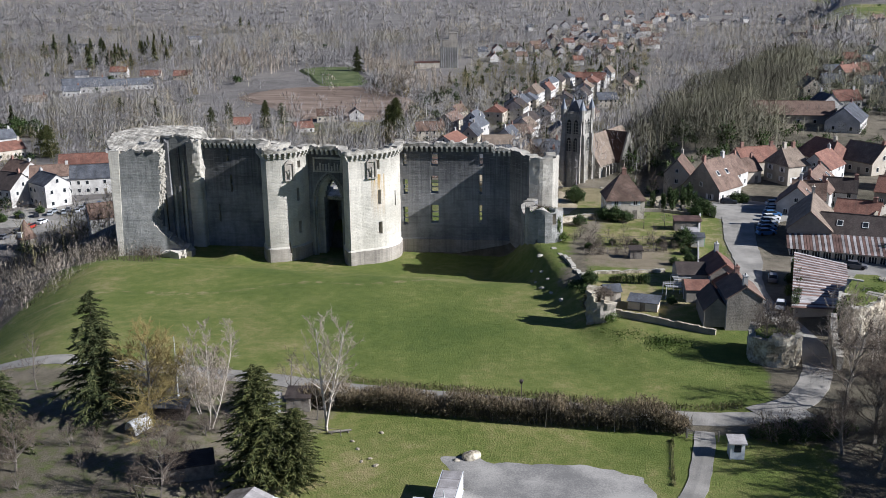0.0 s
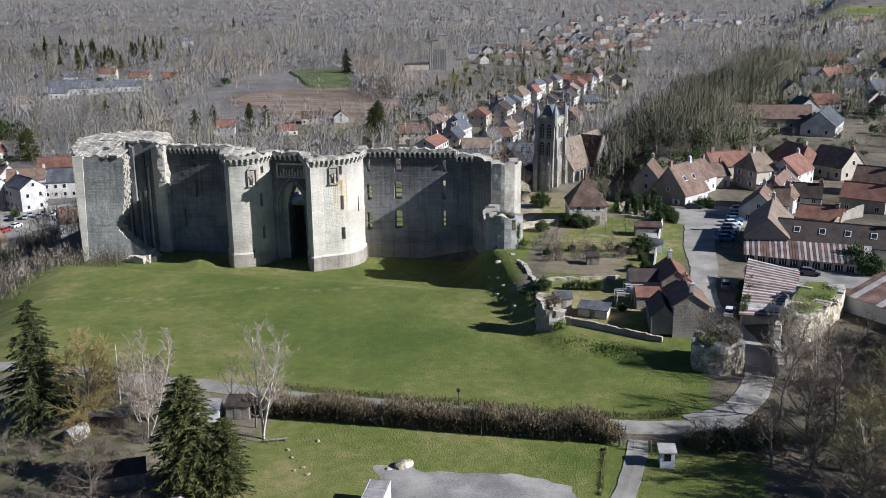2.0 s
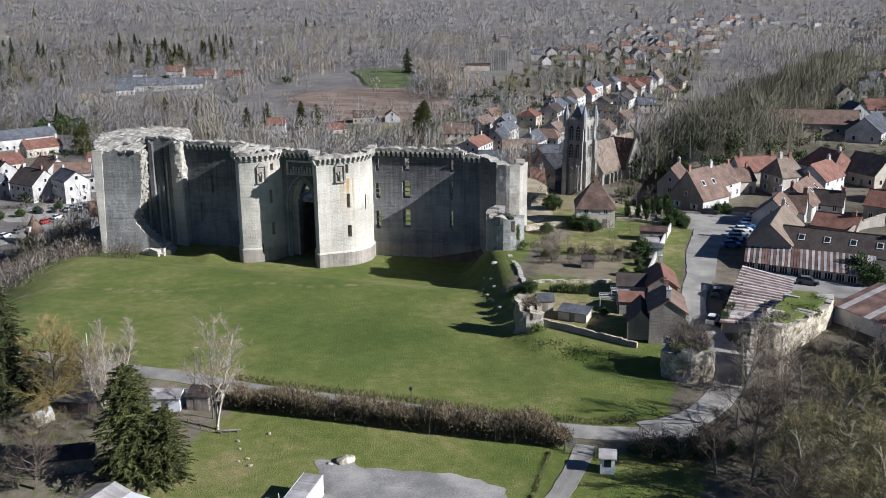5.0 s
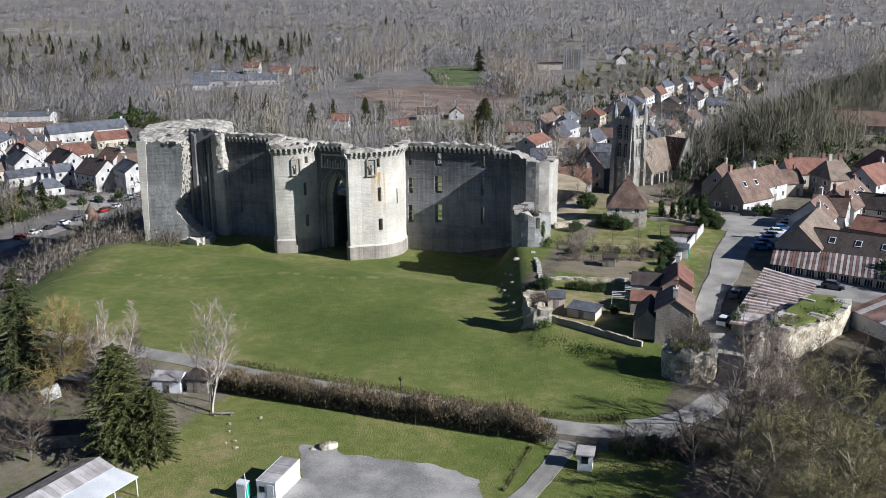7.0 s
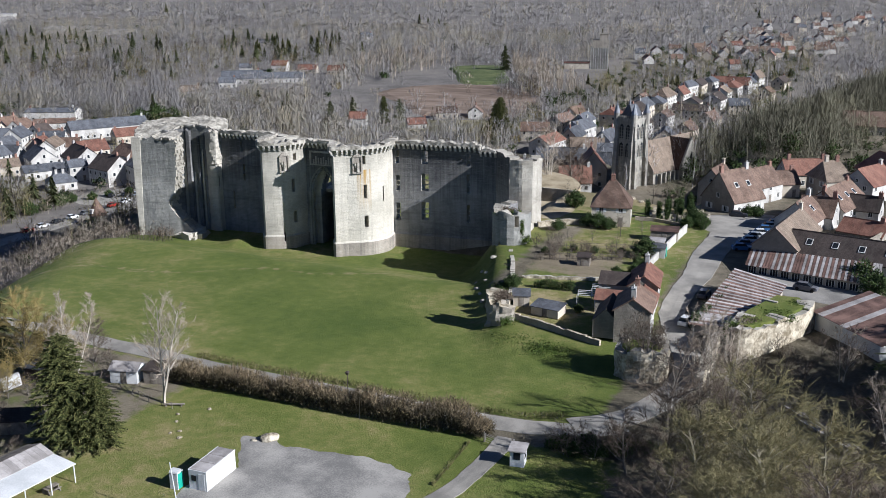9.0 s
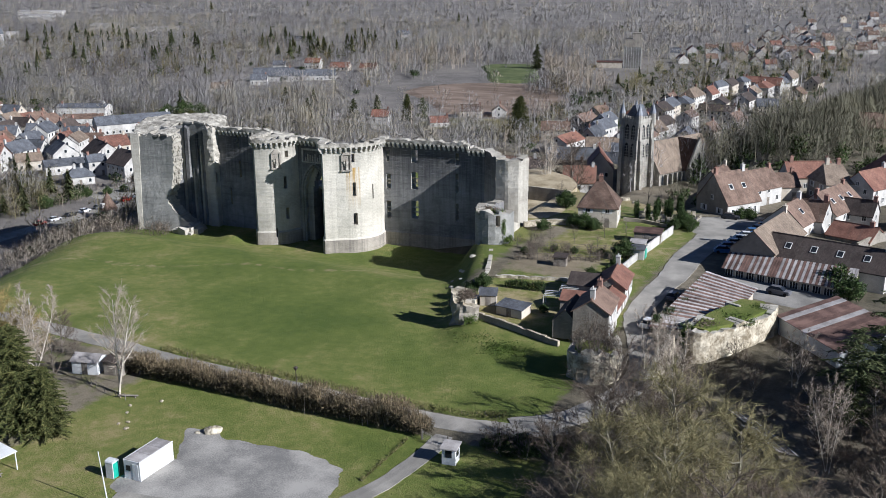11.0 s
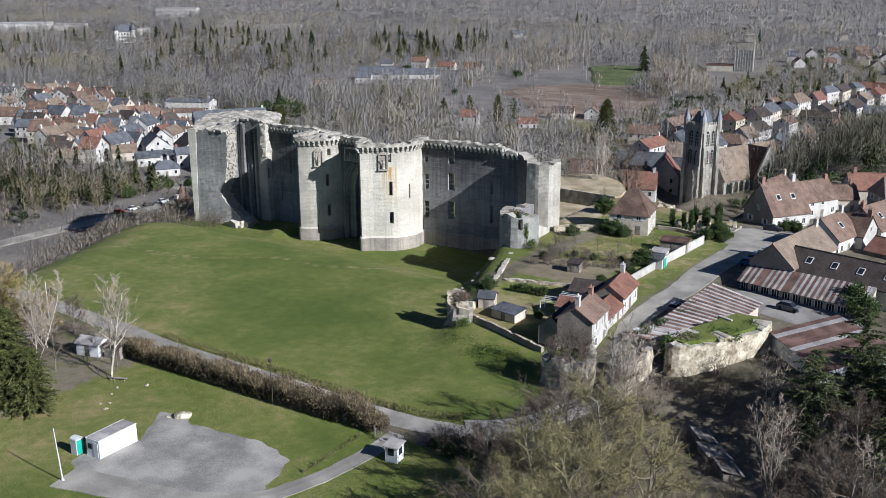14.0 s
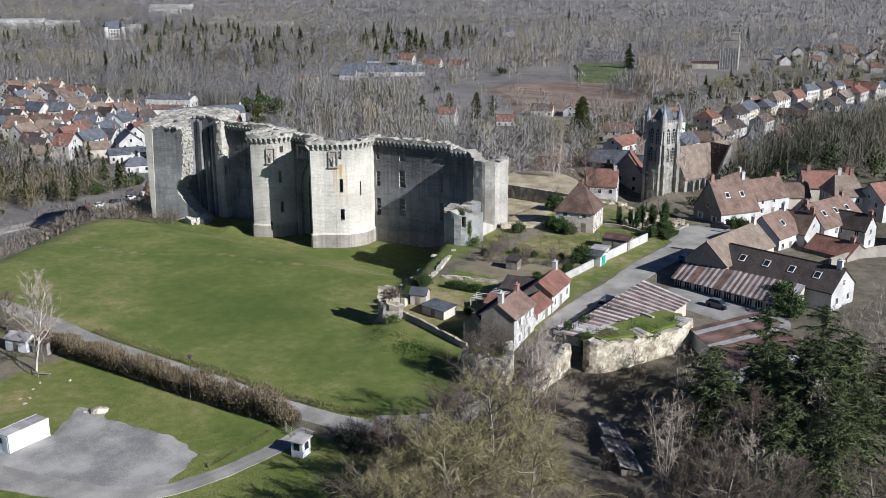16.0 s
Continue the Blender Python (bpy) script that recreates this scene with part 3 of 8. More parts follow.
def machicolation(owner, pts, z, a, c, pitch=1.15, parapet=0.9, out=0.9, skip=0.0):
    """Corbels along a wall head with the broken parapet that they carry, from length a to c."""
    total, at = along(pts)
    c = min(c, total)
    rnd = random.Random(int(z * 100 + a * 10))
    line = []
    u = a
    while u < c:
        p, n = at(u)
        if rnd.random() >= skip:
            ob = new("corbel", CORBEL)
            ob.parent = owner
            ob.matrix_basis = Matrix.Translation((p.x, p.y, z)) @ Matrix.Rotation(math.atan2(n.y, n.x) + math.pi / 2, 4, "Z")
        u += pitch
    shell_pts = []
    for k in range(int((c - a) / 0.5) + 1):
        p, n = at(a + k * 0.5)
        q = p + n * out
        shell_pts.append((q.x, q.y))
    if len(shell_pts) > 2:
        shell("parapet", shell_pts, 1.9, z, lambda u: z + parapet, owner, step=0.5, mats=(CAPPING, CAPPING, CAPPING), ragged=0.7, rough=0.15)


castle = thing("castle_ruin", 0, 0, 0, 0, "roofless medieval castle front of weathered pale limestone with broken towers", "castle")
B_LINE = [(p.x, p.y) for p in smooth_line([(-88.2, 218), (-88.9, 213), (-88.7, 208), (-87.5, 203.4), (-85.2, 200.3)])] + [(p.x, p.y) for p in smooth_line([(-85.2, 200.3), (-82.6, 201.4), (-80.2, 203.1), (-78.9, 205.4), (-78.0, 209.5)])][1:]
C_LINE = [(p.x, p.y) for p in smooth_line([(-69.6, 209.5), (-69.5, 207.2), (-68.4, 204.1), (-66.5, 201.1)])] + [(p.x, p.y) for p in smooth_line([(-66.5, 201.1), (-64.1, 203.3), (-61.6, 204.9), (-59.5, 207.0), (-58.0, 210.4), (-58.2, 214), (-59.2, 218)])][1:]


def length_at(pts, x, y):
    """Length along a plan line at which it passes nearest to a place."""
    total, at = along(pts)
    return min(np.linspace(0, total, 400), key=lambda u: (at(u)[0] - Vector((x, y))).length)


def slit(pts, x, y, w, z0, z1):
    u = length_at(pts, x, y)
    return (u - w / 2, u + w / 2, z0, z1)


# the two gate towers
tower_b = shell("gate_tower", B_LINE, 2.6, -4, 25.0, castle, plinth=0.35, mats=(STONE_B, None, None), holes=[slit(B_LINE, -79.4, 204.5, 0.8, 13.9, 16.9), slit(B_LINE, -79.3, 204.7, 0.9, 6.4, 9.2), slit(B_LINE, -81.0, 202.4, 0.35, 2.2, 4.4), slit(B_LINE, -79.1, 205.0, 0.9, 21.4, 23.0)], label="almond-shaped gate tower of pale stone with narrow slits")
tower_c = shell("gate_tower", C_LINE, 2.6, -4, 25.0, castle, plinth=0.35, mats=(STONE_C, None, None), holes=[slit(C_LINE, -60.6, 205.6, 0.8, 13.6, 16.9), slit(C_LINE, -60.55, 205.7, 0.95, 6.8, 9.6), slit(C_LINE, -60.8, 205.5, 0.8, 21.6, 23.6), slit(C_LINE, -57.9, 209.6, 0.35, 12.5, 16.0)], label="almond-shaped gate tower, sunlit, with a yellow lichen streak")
machicolation(tower_b, B_LINE, 25.2, 7.0, 99)
machicolation(tower_c, C_LINE, 25.2, 1.0, 99)


def pointed(u, z, mid, half, spring, apex):
    """Inside a pointed arch?"""
    if abs(u - mid) > half:
        return False
    if z < spring:
        return True
    rise = apex - spring
    r = (half * half + rise * rise) / (2 * half)
    return (abs(u - mid) + r - half) ** 2 + (z - spring) ** 2 < r * r


GATE = [(-78.2, 208.4), (-69.2, 208.4)]
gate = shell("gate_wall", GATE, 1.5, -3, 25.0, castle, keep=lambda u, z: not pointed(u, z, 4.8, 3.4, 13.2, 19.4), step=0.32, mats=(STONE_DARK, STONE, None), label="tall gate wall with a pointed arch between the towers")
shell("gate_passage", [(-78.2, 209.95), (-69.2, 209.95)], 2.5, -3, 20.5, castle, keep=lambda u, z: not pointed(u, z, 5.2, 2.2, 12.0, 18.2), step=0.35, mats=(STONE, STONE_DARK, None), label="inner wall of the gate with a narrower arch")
# side walls added behind the arch to block light from the passage
shell("gate_chamber_side", [(-76.2, 212.6), (-76.2, 222.0)], 1.2, -3, 14.0, castle, mats=(STONE_DARK, STONE_DARK, None), label="added side wall that keeps the gate passage dark")
shell("gate_chamber_side", [(-70.2, 222.0), (-70.2, 212.6)], 1.2, -3, 14.0, castle, mats=(STONE_DARK, STONE_DARK, None), label="added side wall that keeps the gate passage dark")
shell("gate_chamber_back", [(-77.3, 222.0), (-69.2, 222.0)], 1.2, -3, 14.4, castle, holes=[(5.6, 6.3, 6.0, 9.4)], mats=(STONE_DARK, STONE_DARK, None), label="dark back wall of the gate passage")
for half, apex, w, out in ((3.55, 19.7, 0.45, 0.28), (2.95, 18.9, 0.35, 0.14)):
    # pointed mouldings round the gate arch
    b, rise = Build(), apex - 13.2
    r = (half * half + rise * rise) / (2 * half)
    side = [(half, -2.5), (half, 13.2)] + [(half - r + r * math.cos(a), 13.2 + r * math.sin(a)) for a in np.linspace(0, math.asin(rise / r), 9)[1:]]
    for e in (-1, 1):
        for (x0, z0), (x1, z1) in zip(side, side[1:]):
            x0, x1 = -73.4 + e * x0, -73.4 + e * x1
            dx, dz = e * (w if z0 < 13.3 else w * 0.8), 0 if z1 <= 13.2 else w * 0.6
            b.hexa([(x0, 208.45, z0), (x0 + dx, 208.45, z0), (x0 + dx, 208.4 - out, z0), (x0, 208.4 - out, z0), (x1, 208.45, z1), (x1 + dx, 208.45, z1 + dz), (x1 + dx, 208.4 - out, z1 + dz), (x1, 208.4 - out, z1)])
    part("arch_moulding", b, [STONE_A], castle)
# added ceiling that blocks light; its pale colour stands in for lit stone
passage_lid = Build()
passage_lid.box(-76.9, 212.4, 12.6, -69.5, 222.8, 13.4)
part("passage_vault", passage_lid, [CAPPING], castle, "added ceiling that keeps the gate passage dark")
machicolation(gate, GATE, 25.2, 0.2, 8.2, parapet=0.8)
relief = Build()
for x0, z0, x1, z1 in ((-76.9, 22.9, -70.0, 23.3), (-76.9, 19.9, -70.0, 20.2), (-76.9, 20.2, -76.5, 22.9), (-70.4, 20.2, -70.0, 22.9)):
    relief.box(x0, 208.08, z0, x1, 208.4, z1)
for k in range(9):
    x = -76.1 + k * 0.68
    h = 1.0 + 0.8 * abs(math.sin(k * 1.9))
    relief.box(x, 208.18, 20.25, x + 0.42, 208.4, 20.25 + h, 0, 0.06)
part("carved_panel", relief, [STONE], castle, "weathered carved relief panel above the gate arch")
for k, (pts, x, y, z) in enumerate(((B_LINE, -80.5, 202.8, 19.2), (C_LINE, -62.0, 204.6, 20.0))):
    # niche with canopy and the worn figure in it
    u = length_at(pts, x, y)
    p, n = along(pts)[1](u)
    turn = math.degrees(math.atan2(n.y, n.x)) + 90
    b = Build()
    b.box(-1.15, -0.3, 0, -0.8, 0.2, 3.4)
    b.box(0.8, -0.3, 0, 1.15, 0.2, 3.4)
    b.hexa([(-1.15, -0.35, 3.4), (1.15, -0.35, 3.4), (1.15, 0.2, 3.4), (-1.15, 0.2, 3.4), (-0.35, -0.2, 4.3), (0.35, -0.2, 4.3), (0.35, 0.2, 4.3), (-0.35, 0.2, 4.3)])
    b.box(-1.2, -0.5, -0.35, 1.2, 0.2, 0)
    b.box(-0.8, -0.03, 0, 0.8, 0.2, 3.4)
    ob = part("niche", b, [PLINTH], castle, "carved stone niche with a canopy")
    ob.matrix_basis = pose(p.x, p.y, z, 0, 0, turn)
    b = Build()
    b.tube((0, -0.25, 0), (0, -0.25, 1.5), 0.42, 0.34, 7)
    b.tube((0, -0.25, 1.5), (0, -0.25, 2.2), 0.34, 0.14, 7)
    b.tube((-0.35, -0.25, 1.0), (-0.7, -0.3, 2.0), 0.2, 0.28, 6)
    tagged(part("stone_figure", b, [CAPPING]), "weathered headless stone figure in a castle niche", "statue").matrix_world = pose(p.x + n.x * 0.02, p.y + n.y * 0.02, z + 0.02, 0, 0, turn)

# curtain with the three storeys of windows
CURT = [(-59.4, 215.2), (-33.2, 218.1)]
wins = [(1.6, 2.7, 13.8, 17.5), (1.5, 2.7, 6.6, 10.9), (1.6, 2.5, 20.4, 23.4), (8.0, 9.8, 14.1, 18.3), (8.0, 9.8, 7.0, 11.4), (8.1, 9.7, 20.5, 23.6), (19.1, 19.9, 14.1, 18.6), (19.1, 19.9, 7.3, 11.5), (19.1, 20.0, 20.6, 23.4)]
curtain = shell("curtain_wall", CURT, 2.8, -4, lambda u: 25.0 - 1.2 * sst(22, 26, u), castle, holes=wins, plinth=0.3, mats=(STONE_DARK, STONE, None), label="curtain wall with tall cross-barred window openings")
machicolation(curtain, CURT, 25.2, 0.4, 22.5, parapet=0.8, out=0.8)
machicolation(curtain, CURT, 24.3, 22.6, 26.2, parapet=0.6, out=0.8)
for u0, u1, z0, z1 in wins:
    for z in [z0 + (z1 - z0) * k for k in ((0.5,) if z1 - z0 < 3.5 else (0.36, 0.62))]:
        b = Build()
        y = 215.2 + 0.11 * u0
        b.box(-59.4 + u0, y + 0.4, z - 0.11, -59.4 + u1, y + 0.75, z + 0.11)
        part("window_bar", b, [STONE], curtain)

# west curtain and the open west tower
WEST = [(p.x, p.y) for p in smooth_line([(-106.4, 212.3), (-100.5, 212.3), (-94, 212.6), (-87.5, 213.4)])]
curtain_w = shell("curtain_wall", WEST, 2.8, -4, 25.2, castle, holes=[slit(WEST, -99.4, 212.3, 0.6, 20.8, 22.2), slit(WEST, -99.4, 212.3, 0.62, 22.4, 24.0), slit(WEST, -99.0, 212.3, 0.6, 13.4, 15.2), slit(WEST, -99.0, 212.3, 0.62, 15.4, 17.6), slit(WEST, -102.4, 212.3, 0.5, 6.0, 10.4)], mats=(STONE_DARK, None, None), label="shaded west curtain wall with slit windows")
machicolation(curtain_w, WEST, 25.2, 0.6, 17.5, parapet=0.9, out=0.8)


def west_edge(z):
    """How far the broken front of the west tower still reaches."""
    return float(np.interp(z, (-4, 0, 2, 4, 6, 8.5, 11, 16, 26), (-103.5, -105.8, -108.2, -110.8, -113.0, -114.3, -112.8, -111.8, -111.5)))


A_FRONT = [(-121.9, 199.3), (-118.5, 200.2), (-114, 201.4), (-109, 202.7), (-103, 204.3)]
a_at = along(A_FRONT)[1]
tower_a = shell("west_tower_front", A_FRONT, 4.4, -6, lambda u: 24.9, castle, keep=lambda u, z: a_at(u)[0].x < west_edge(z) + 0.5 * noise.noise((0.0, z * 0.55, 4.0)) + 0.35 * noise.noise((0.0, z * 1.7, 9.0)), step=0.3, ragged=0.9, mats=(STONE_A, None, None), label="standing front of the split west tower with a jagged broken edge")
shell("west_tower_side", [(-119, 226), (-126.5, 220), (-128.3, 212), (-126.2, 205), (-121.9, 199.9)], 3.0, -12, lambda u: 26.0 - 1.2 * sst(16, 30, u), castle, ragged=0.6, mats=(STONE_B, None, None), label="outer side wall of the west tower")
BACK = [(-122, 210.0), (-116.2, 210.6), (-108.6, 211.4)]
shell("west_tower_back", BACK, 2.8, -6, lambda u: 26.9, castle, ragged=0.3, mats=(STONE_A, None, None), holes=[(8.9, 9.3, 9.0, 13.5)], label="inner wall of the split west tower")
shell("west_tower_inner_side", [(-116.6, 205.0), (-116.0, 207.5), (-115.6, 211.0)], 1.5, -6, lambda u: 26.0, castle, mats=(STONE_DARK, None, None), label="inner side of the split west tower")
PIER = [(-109.3, 214.0), (-109.2, 210.6), (-107.4, 210.2), (-105.9, 210.5), (-105.7, 213.5)]
shell("wall_pier", PIER, 1.4, -4, lambda u: 25.4, castle, ragged=0.6, rough=0.2, holes=[(7.1, 7.6, 11.6, 14.2)], mats=(STONE_B, RUBBLE, None), label="torn pier of a cross wall with a slit")
shell("wall_pier", [(-108.2, 210.5), (-107.3, 210.0), (-105.8, 210.3), (-105.45, 213.0)], 1.2, 17.4, lambda u: 25.7, castle, ragged=0.9, rough=0.32, step=0.4, mats=(RUBBLE, RUBBLE, None), label="pale torn masonry on the head of the pier")
for k, (u, w, z1, out) in enumerate(((6.6, 0.7, 25.4, 0.9), (8.0, 1.1, 25.6, 1.3), (9.2, 0.5, 14.4, 0.5), (10.6, 0.6, 24.0, 0.7), (11.6, 0.5, 20.5, 0.5), (12.6, 0.7, 25.0, 0.7))):
    # wall shafts of the lost vaults, each broken off at its own height
    p, n = along(BACK)[1](u)
    t = Vector((-n.y, n.x))
    q = [p + t * sx * w / 2 + n * sy for sx, sy in ((-1, -0.2), (1, -0.2), (1, out), (-1, out))]
    b = Build()
    b.hexa([(v.x, v.y, -5) for v in q] + [(v.x, v.y, 0.55 * z1) for v in q])
    b.hexa([(v.x, v.y, 0.55 * z1) for v in q] + [((v.x * 0.8 + p.x * 0.2), (v.y * 0.8 + p.y * 0.2), z1 + 0.5 * math.sin(i * 2 + k)) for i, v in enumerate(q)])
    part("wall_shaft", b, [STONE_B if k % 2 == 0 else STONE_DARK], castle)
for z in (6.5, 12.8, 19.2):
    # string courses inside the tower
    b = Build()
    (p, n), (q, m) = along(BACK)[1](6.0), along(BACK)[1](13.2)
    c = [p - n * 0.2, q - m * 0.2, q + m * 0.28, p + n * 0.28]
    b.hexa([(v.x, v.y, z) for v in c] + [(v.x, v.y, z + 0.35) for v in c])
    part("string_course", b, [STONE_A], castle)


torn, rr = Build(), random.Random(23)
for k in range(300):
    # loose-edged blocks of the torn section
    z = -3 + 27.6 * rr.random()
    f = rr.random()
    x, y, r = west_edge(z) + rr.uniform(-0.35, 0.1) - 0.9 * f, 202.3 + 3.8 * f, rr.uniform(0.12, 0.36)
    torn.hexa([(x + dx * r * rr.uniform(.6, 1.2), y + dy * r * rr.uniform(.6, 1.2), z + dz * r * rr.uniform(.4, 0.9)) for dz in (-1, 1) for dx, dy in ((-1, -1), (1, -1), (1, 1), (-1, 1))])
tagged(part("torn_masonry", torn, [RUBBLE], castle, "pale torn core of the split wall"), kind="stuff")
# added wedge: paler stone, turned sunwards, stands in for a sunlit strip
beak = Build()
beak.hexa([(-122.3, 199.0, -5), (-121.5, 199.35, -5), (-121.5, 201.5, -5), (-122.3, 201.5, -5), (-122.3, 198.7, 25.0), (-120.2, 199.55, 25.0), (-120.2, 201.5, 25.0), (-122.3, 201.5, 25.0)])
part("tower_beak", beak, [STONE_B], castle, "added pale facet for the sunlit edge of the west tower's beak")


def inside(ring, x, y):
    """Does a place lie inside a ring of plan points?"""
    odd = False
    for (x0, y0), (x1, y1) in zip(ring, ring[1:] + ring[:1]):
        if (y0 > y) != (y1 > y) and x < x0 + (x1 - x0) * (y - y0) / (y1 - y0):
            odd = not odd
    return odd


def wall_head(name, ring, top, deep, label, cell=0.45, rough=0.3):
    """The bleached, broken head of thick masonry: an uneven sheet over a plan ring with torn sides."""
    xs = np.arange(min(p[0] for p in ring), max(p[0] for p in ring) + cell, cell)
    ys = np.arange(min(p[1] for p in ring), max(p[1] for p in ring) + cell, cell)
    z = {}
    for i, x in enumerate(xs):
        for j, y in enumerate(ys):
            z[i, j] = top(x, y) + rough * noise.noise((x * 0.5, y * 0.5, 3.0)) + 0.9 * rough * noise.noise((x * 1.7, y * 1.7, 7.0)) + 0.5 * rough * noise.noise((x * 4.1, y * 4.1, 2.0))
    live = {(i, j) for i in range(len(xs) - 1) for j in range(len(ys) - 1) if inside(ring, xs[i] + cell / 2, ys[j] + cell / 2)}
    b = Build()
    for i, j in live:
        q = [(i, j), (i + 1, j), (i + 1, j + 1), (i, j + 1)]
        b.face([(xs[a], ys[c], z[a, c]) for a, c in q])
        for (di, dj), (a, c) in zip(((0, -1), (1, 0), (0, 1), (-1, 0)), ((0, 1), (1, 2), (2, 3), (3, 0))):
            if (i + di, j + dj) not in live:
                (ia, ja), (ic, jc) = q[a], q[c]
                b.face([(xs[ia], ys[ja], z[ia, ja] - deep), (xs[ic], ys[jc], z[ic, jc] - deep), (xs[ic], ys[jc], z[ic, jc]), (xs[ia], ys[ja], z[ia, ja])])
    part(name, b, [CAPPING], castle, label)


wall_head("tower_head", [(-122.0, 200.2), (-118.5, 200.4), (-112.1, 201.2), (-112.4, 206.0), (-116.0, 206.6), (-115.6, 210.4), (-109.0, 211.2), (-105.6, 212.0), (-105.2, 214.6), (-109, 220), (-114, 223), (-119.5, 224), (-126.6, 219), (-128.5, 212), (-126.4, 205)],
          lambda x, y: float(np.interp(y, (200, 204, 208, 211, 222), (24.8, 25.3, 26.5, 26.9, 27.1))) - 1.0 * sst(-110, -105.5, x) + 0.7 * math.exp(-((x + 111) / 3.5) ** 2 - ((y - 217) / 4) ** 2), 0.45, "bleached broken head of the west tower's walls")
for k in range(12):
    spill = Build()
    x, y = -113 + 7.5 * random.random(), 200.2 + 4.5 * random.random()
    r = 0.5 + 1.1 * random.random()
    z = land(x, y)
    spill.hexa([(x + dx * r * random.uniform(.7, 1.1), y + dy * r * random.uniform(.7, 1.1), z + dz * r * random.uniform(.6, 1.4)) for dz in (-.6, 1.1) for dx, dy in ((-1, -1), (1, -1), (1, 1), (-1, 1))])
    part("fallen_stone", spill, [RUBBLE], castle)

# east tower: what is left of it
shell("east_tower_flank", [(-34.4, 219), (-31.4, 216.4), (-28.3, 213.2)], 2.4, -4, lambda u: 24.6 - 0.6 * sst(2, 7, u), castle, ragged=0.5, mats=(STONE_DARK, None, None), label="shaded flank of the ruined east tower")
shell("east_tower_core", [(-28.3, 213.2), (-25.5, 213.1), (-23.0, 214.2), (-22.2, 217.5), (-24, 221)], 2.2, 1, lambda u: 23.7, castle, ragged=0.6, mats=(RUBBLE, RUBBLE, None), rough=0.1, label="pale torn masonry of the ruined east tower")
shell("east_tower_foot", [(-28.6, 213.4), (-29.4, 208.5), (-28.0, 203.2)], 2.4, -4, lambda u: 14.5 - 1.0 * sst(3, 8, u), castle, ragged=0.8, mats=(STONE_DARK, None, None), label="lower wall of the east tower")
STUB = [(p.x, p.y) for p in smooth_line([(-27.8, 203.5), (-26.8, 199.4), (-24.2, 197.4), (-21.4, 197.8), (-19.6, 200.4), (-19.8, 204)])]
shell("east_tower_stub", STUB, 2.0, 2, lambda u: 15.9 - 0.5 * u / 12, castle, ragged=1.0, rough=0.12, holes=[slit(STUB, -21.0, 198.3, 1.0, 12.6, 15.0), slit(STUB, -24.5, 197.5, 0.4, 8.0, 9.4)], mats=(STONE_A, RUBBLE, PLINTH), label="round stump of the east tower with a window hole and weeds on top")
fill = Build()
fill.hexa([(-28.5, 213, -3), (-27, 202, -3), (-21, 202, -3), (-22, 214, -3), (-28.3, 213, 10.0), (-27, 201.0, 14.2), (-21.2, 201.5, 13.8), (-22.5, 213.5, 9.5)])
part("rubble_core", fill, [RUBBLE], castle, "rubble core inside the stump")


# ---- houses ----
def window_meshes(w, h, shutter=None):
    fr, pa = Build(), Build()
    for x0, z0, x1, z1 in ((-w / 2, 0, -w / 2 + 0.09, h), (w / 2 - 0.09, 0, w / 2, h), (-w / 2, h - 0.09, w / 2, h), (-w / 2 - 0.06, -0.06, w / 2 + 0.06, 0.07), (-0.04, 0.07, 0.04, h - 0.09)):
        fr.box(x0, -0.06, z0, x1, 0.03, z1)
    pa.box(-w / 2 + 0.05, -0.02, 0.05, w / 2 - 0.05, 0.03, h - 0.05)
    return fr.mesh("frame", [FRAME]), pa.mesh("pane", [GLASS])


WINDOW = {k: window_meshes(*k) for k in ((1.0, 1.35), (1.1, 2.05), (0.9, 1.1))}
far = Build()
far.box(-0.55, -0.06, -0.05, 0.55, 0.03, 1.4, 1)
far.box(-0.46, -0.09, 0.05, 0.46, 0.0, 1.3, 0)
WINDOW_FAR = far.mesh("window", [GLASS, FRAME])
HOUSES = []
SHUTTER = Build()
SHUTTER.box(-0.28, -0.08, 0, 0.28, -0.02, 1.35)
SHUTTER = SHUTTER.mesh("shutter", [FRAME])
DOOR = Build()
DOOR.box(-0.5, -0.05, 0, 0.5, 0.03, 2.1)
DOOR = DOOR.mesh("door", [WOOD])
SKYLIGHT = Build()
SKYLIGHT.box(-0.6, -0.75, 0, 0.6, 0.75, 0.08)
SKYLIGHT = (SKYLIGHT.mesh("skylight", [FRAME]), None)
SKYPANE = Build()
SKYPANE.box(-0.47, -0.6, 0.05, 0.47, 0.6, 0.1)
SKYPANE = SKYPANE.mesh("pane", [GLASS])


def put_window(house, x, y, z, turn, kind, shutters=False, full=True):
    fr, pa = WINDOW[kind]
    f = new("window", fr if full else WINDOW_FAR)
    f.parent = house
    f.matrix_basis = pose(x, y, z, 0, 0, turn)
    if not full:
        return
    q = new("pane", pa)
    q.parent = f
    if shutters:
        for s in (-1, 1):
            d = new("shutter", SHUTTER)
            d.parent = f
            d.matrix_basis = pose(s * (kind[0] / 2 + 0.32), 0, 0)


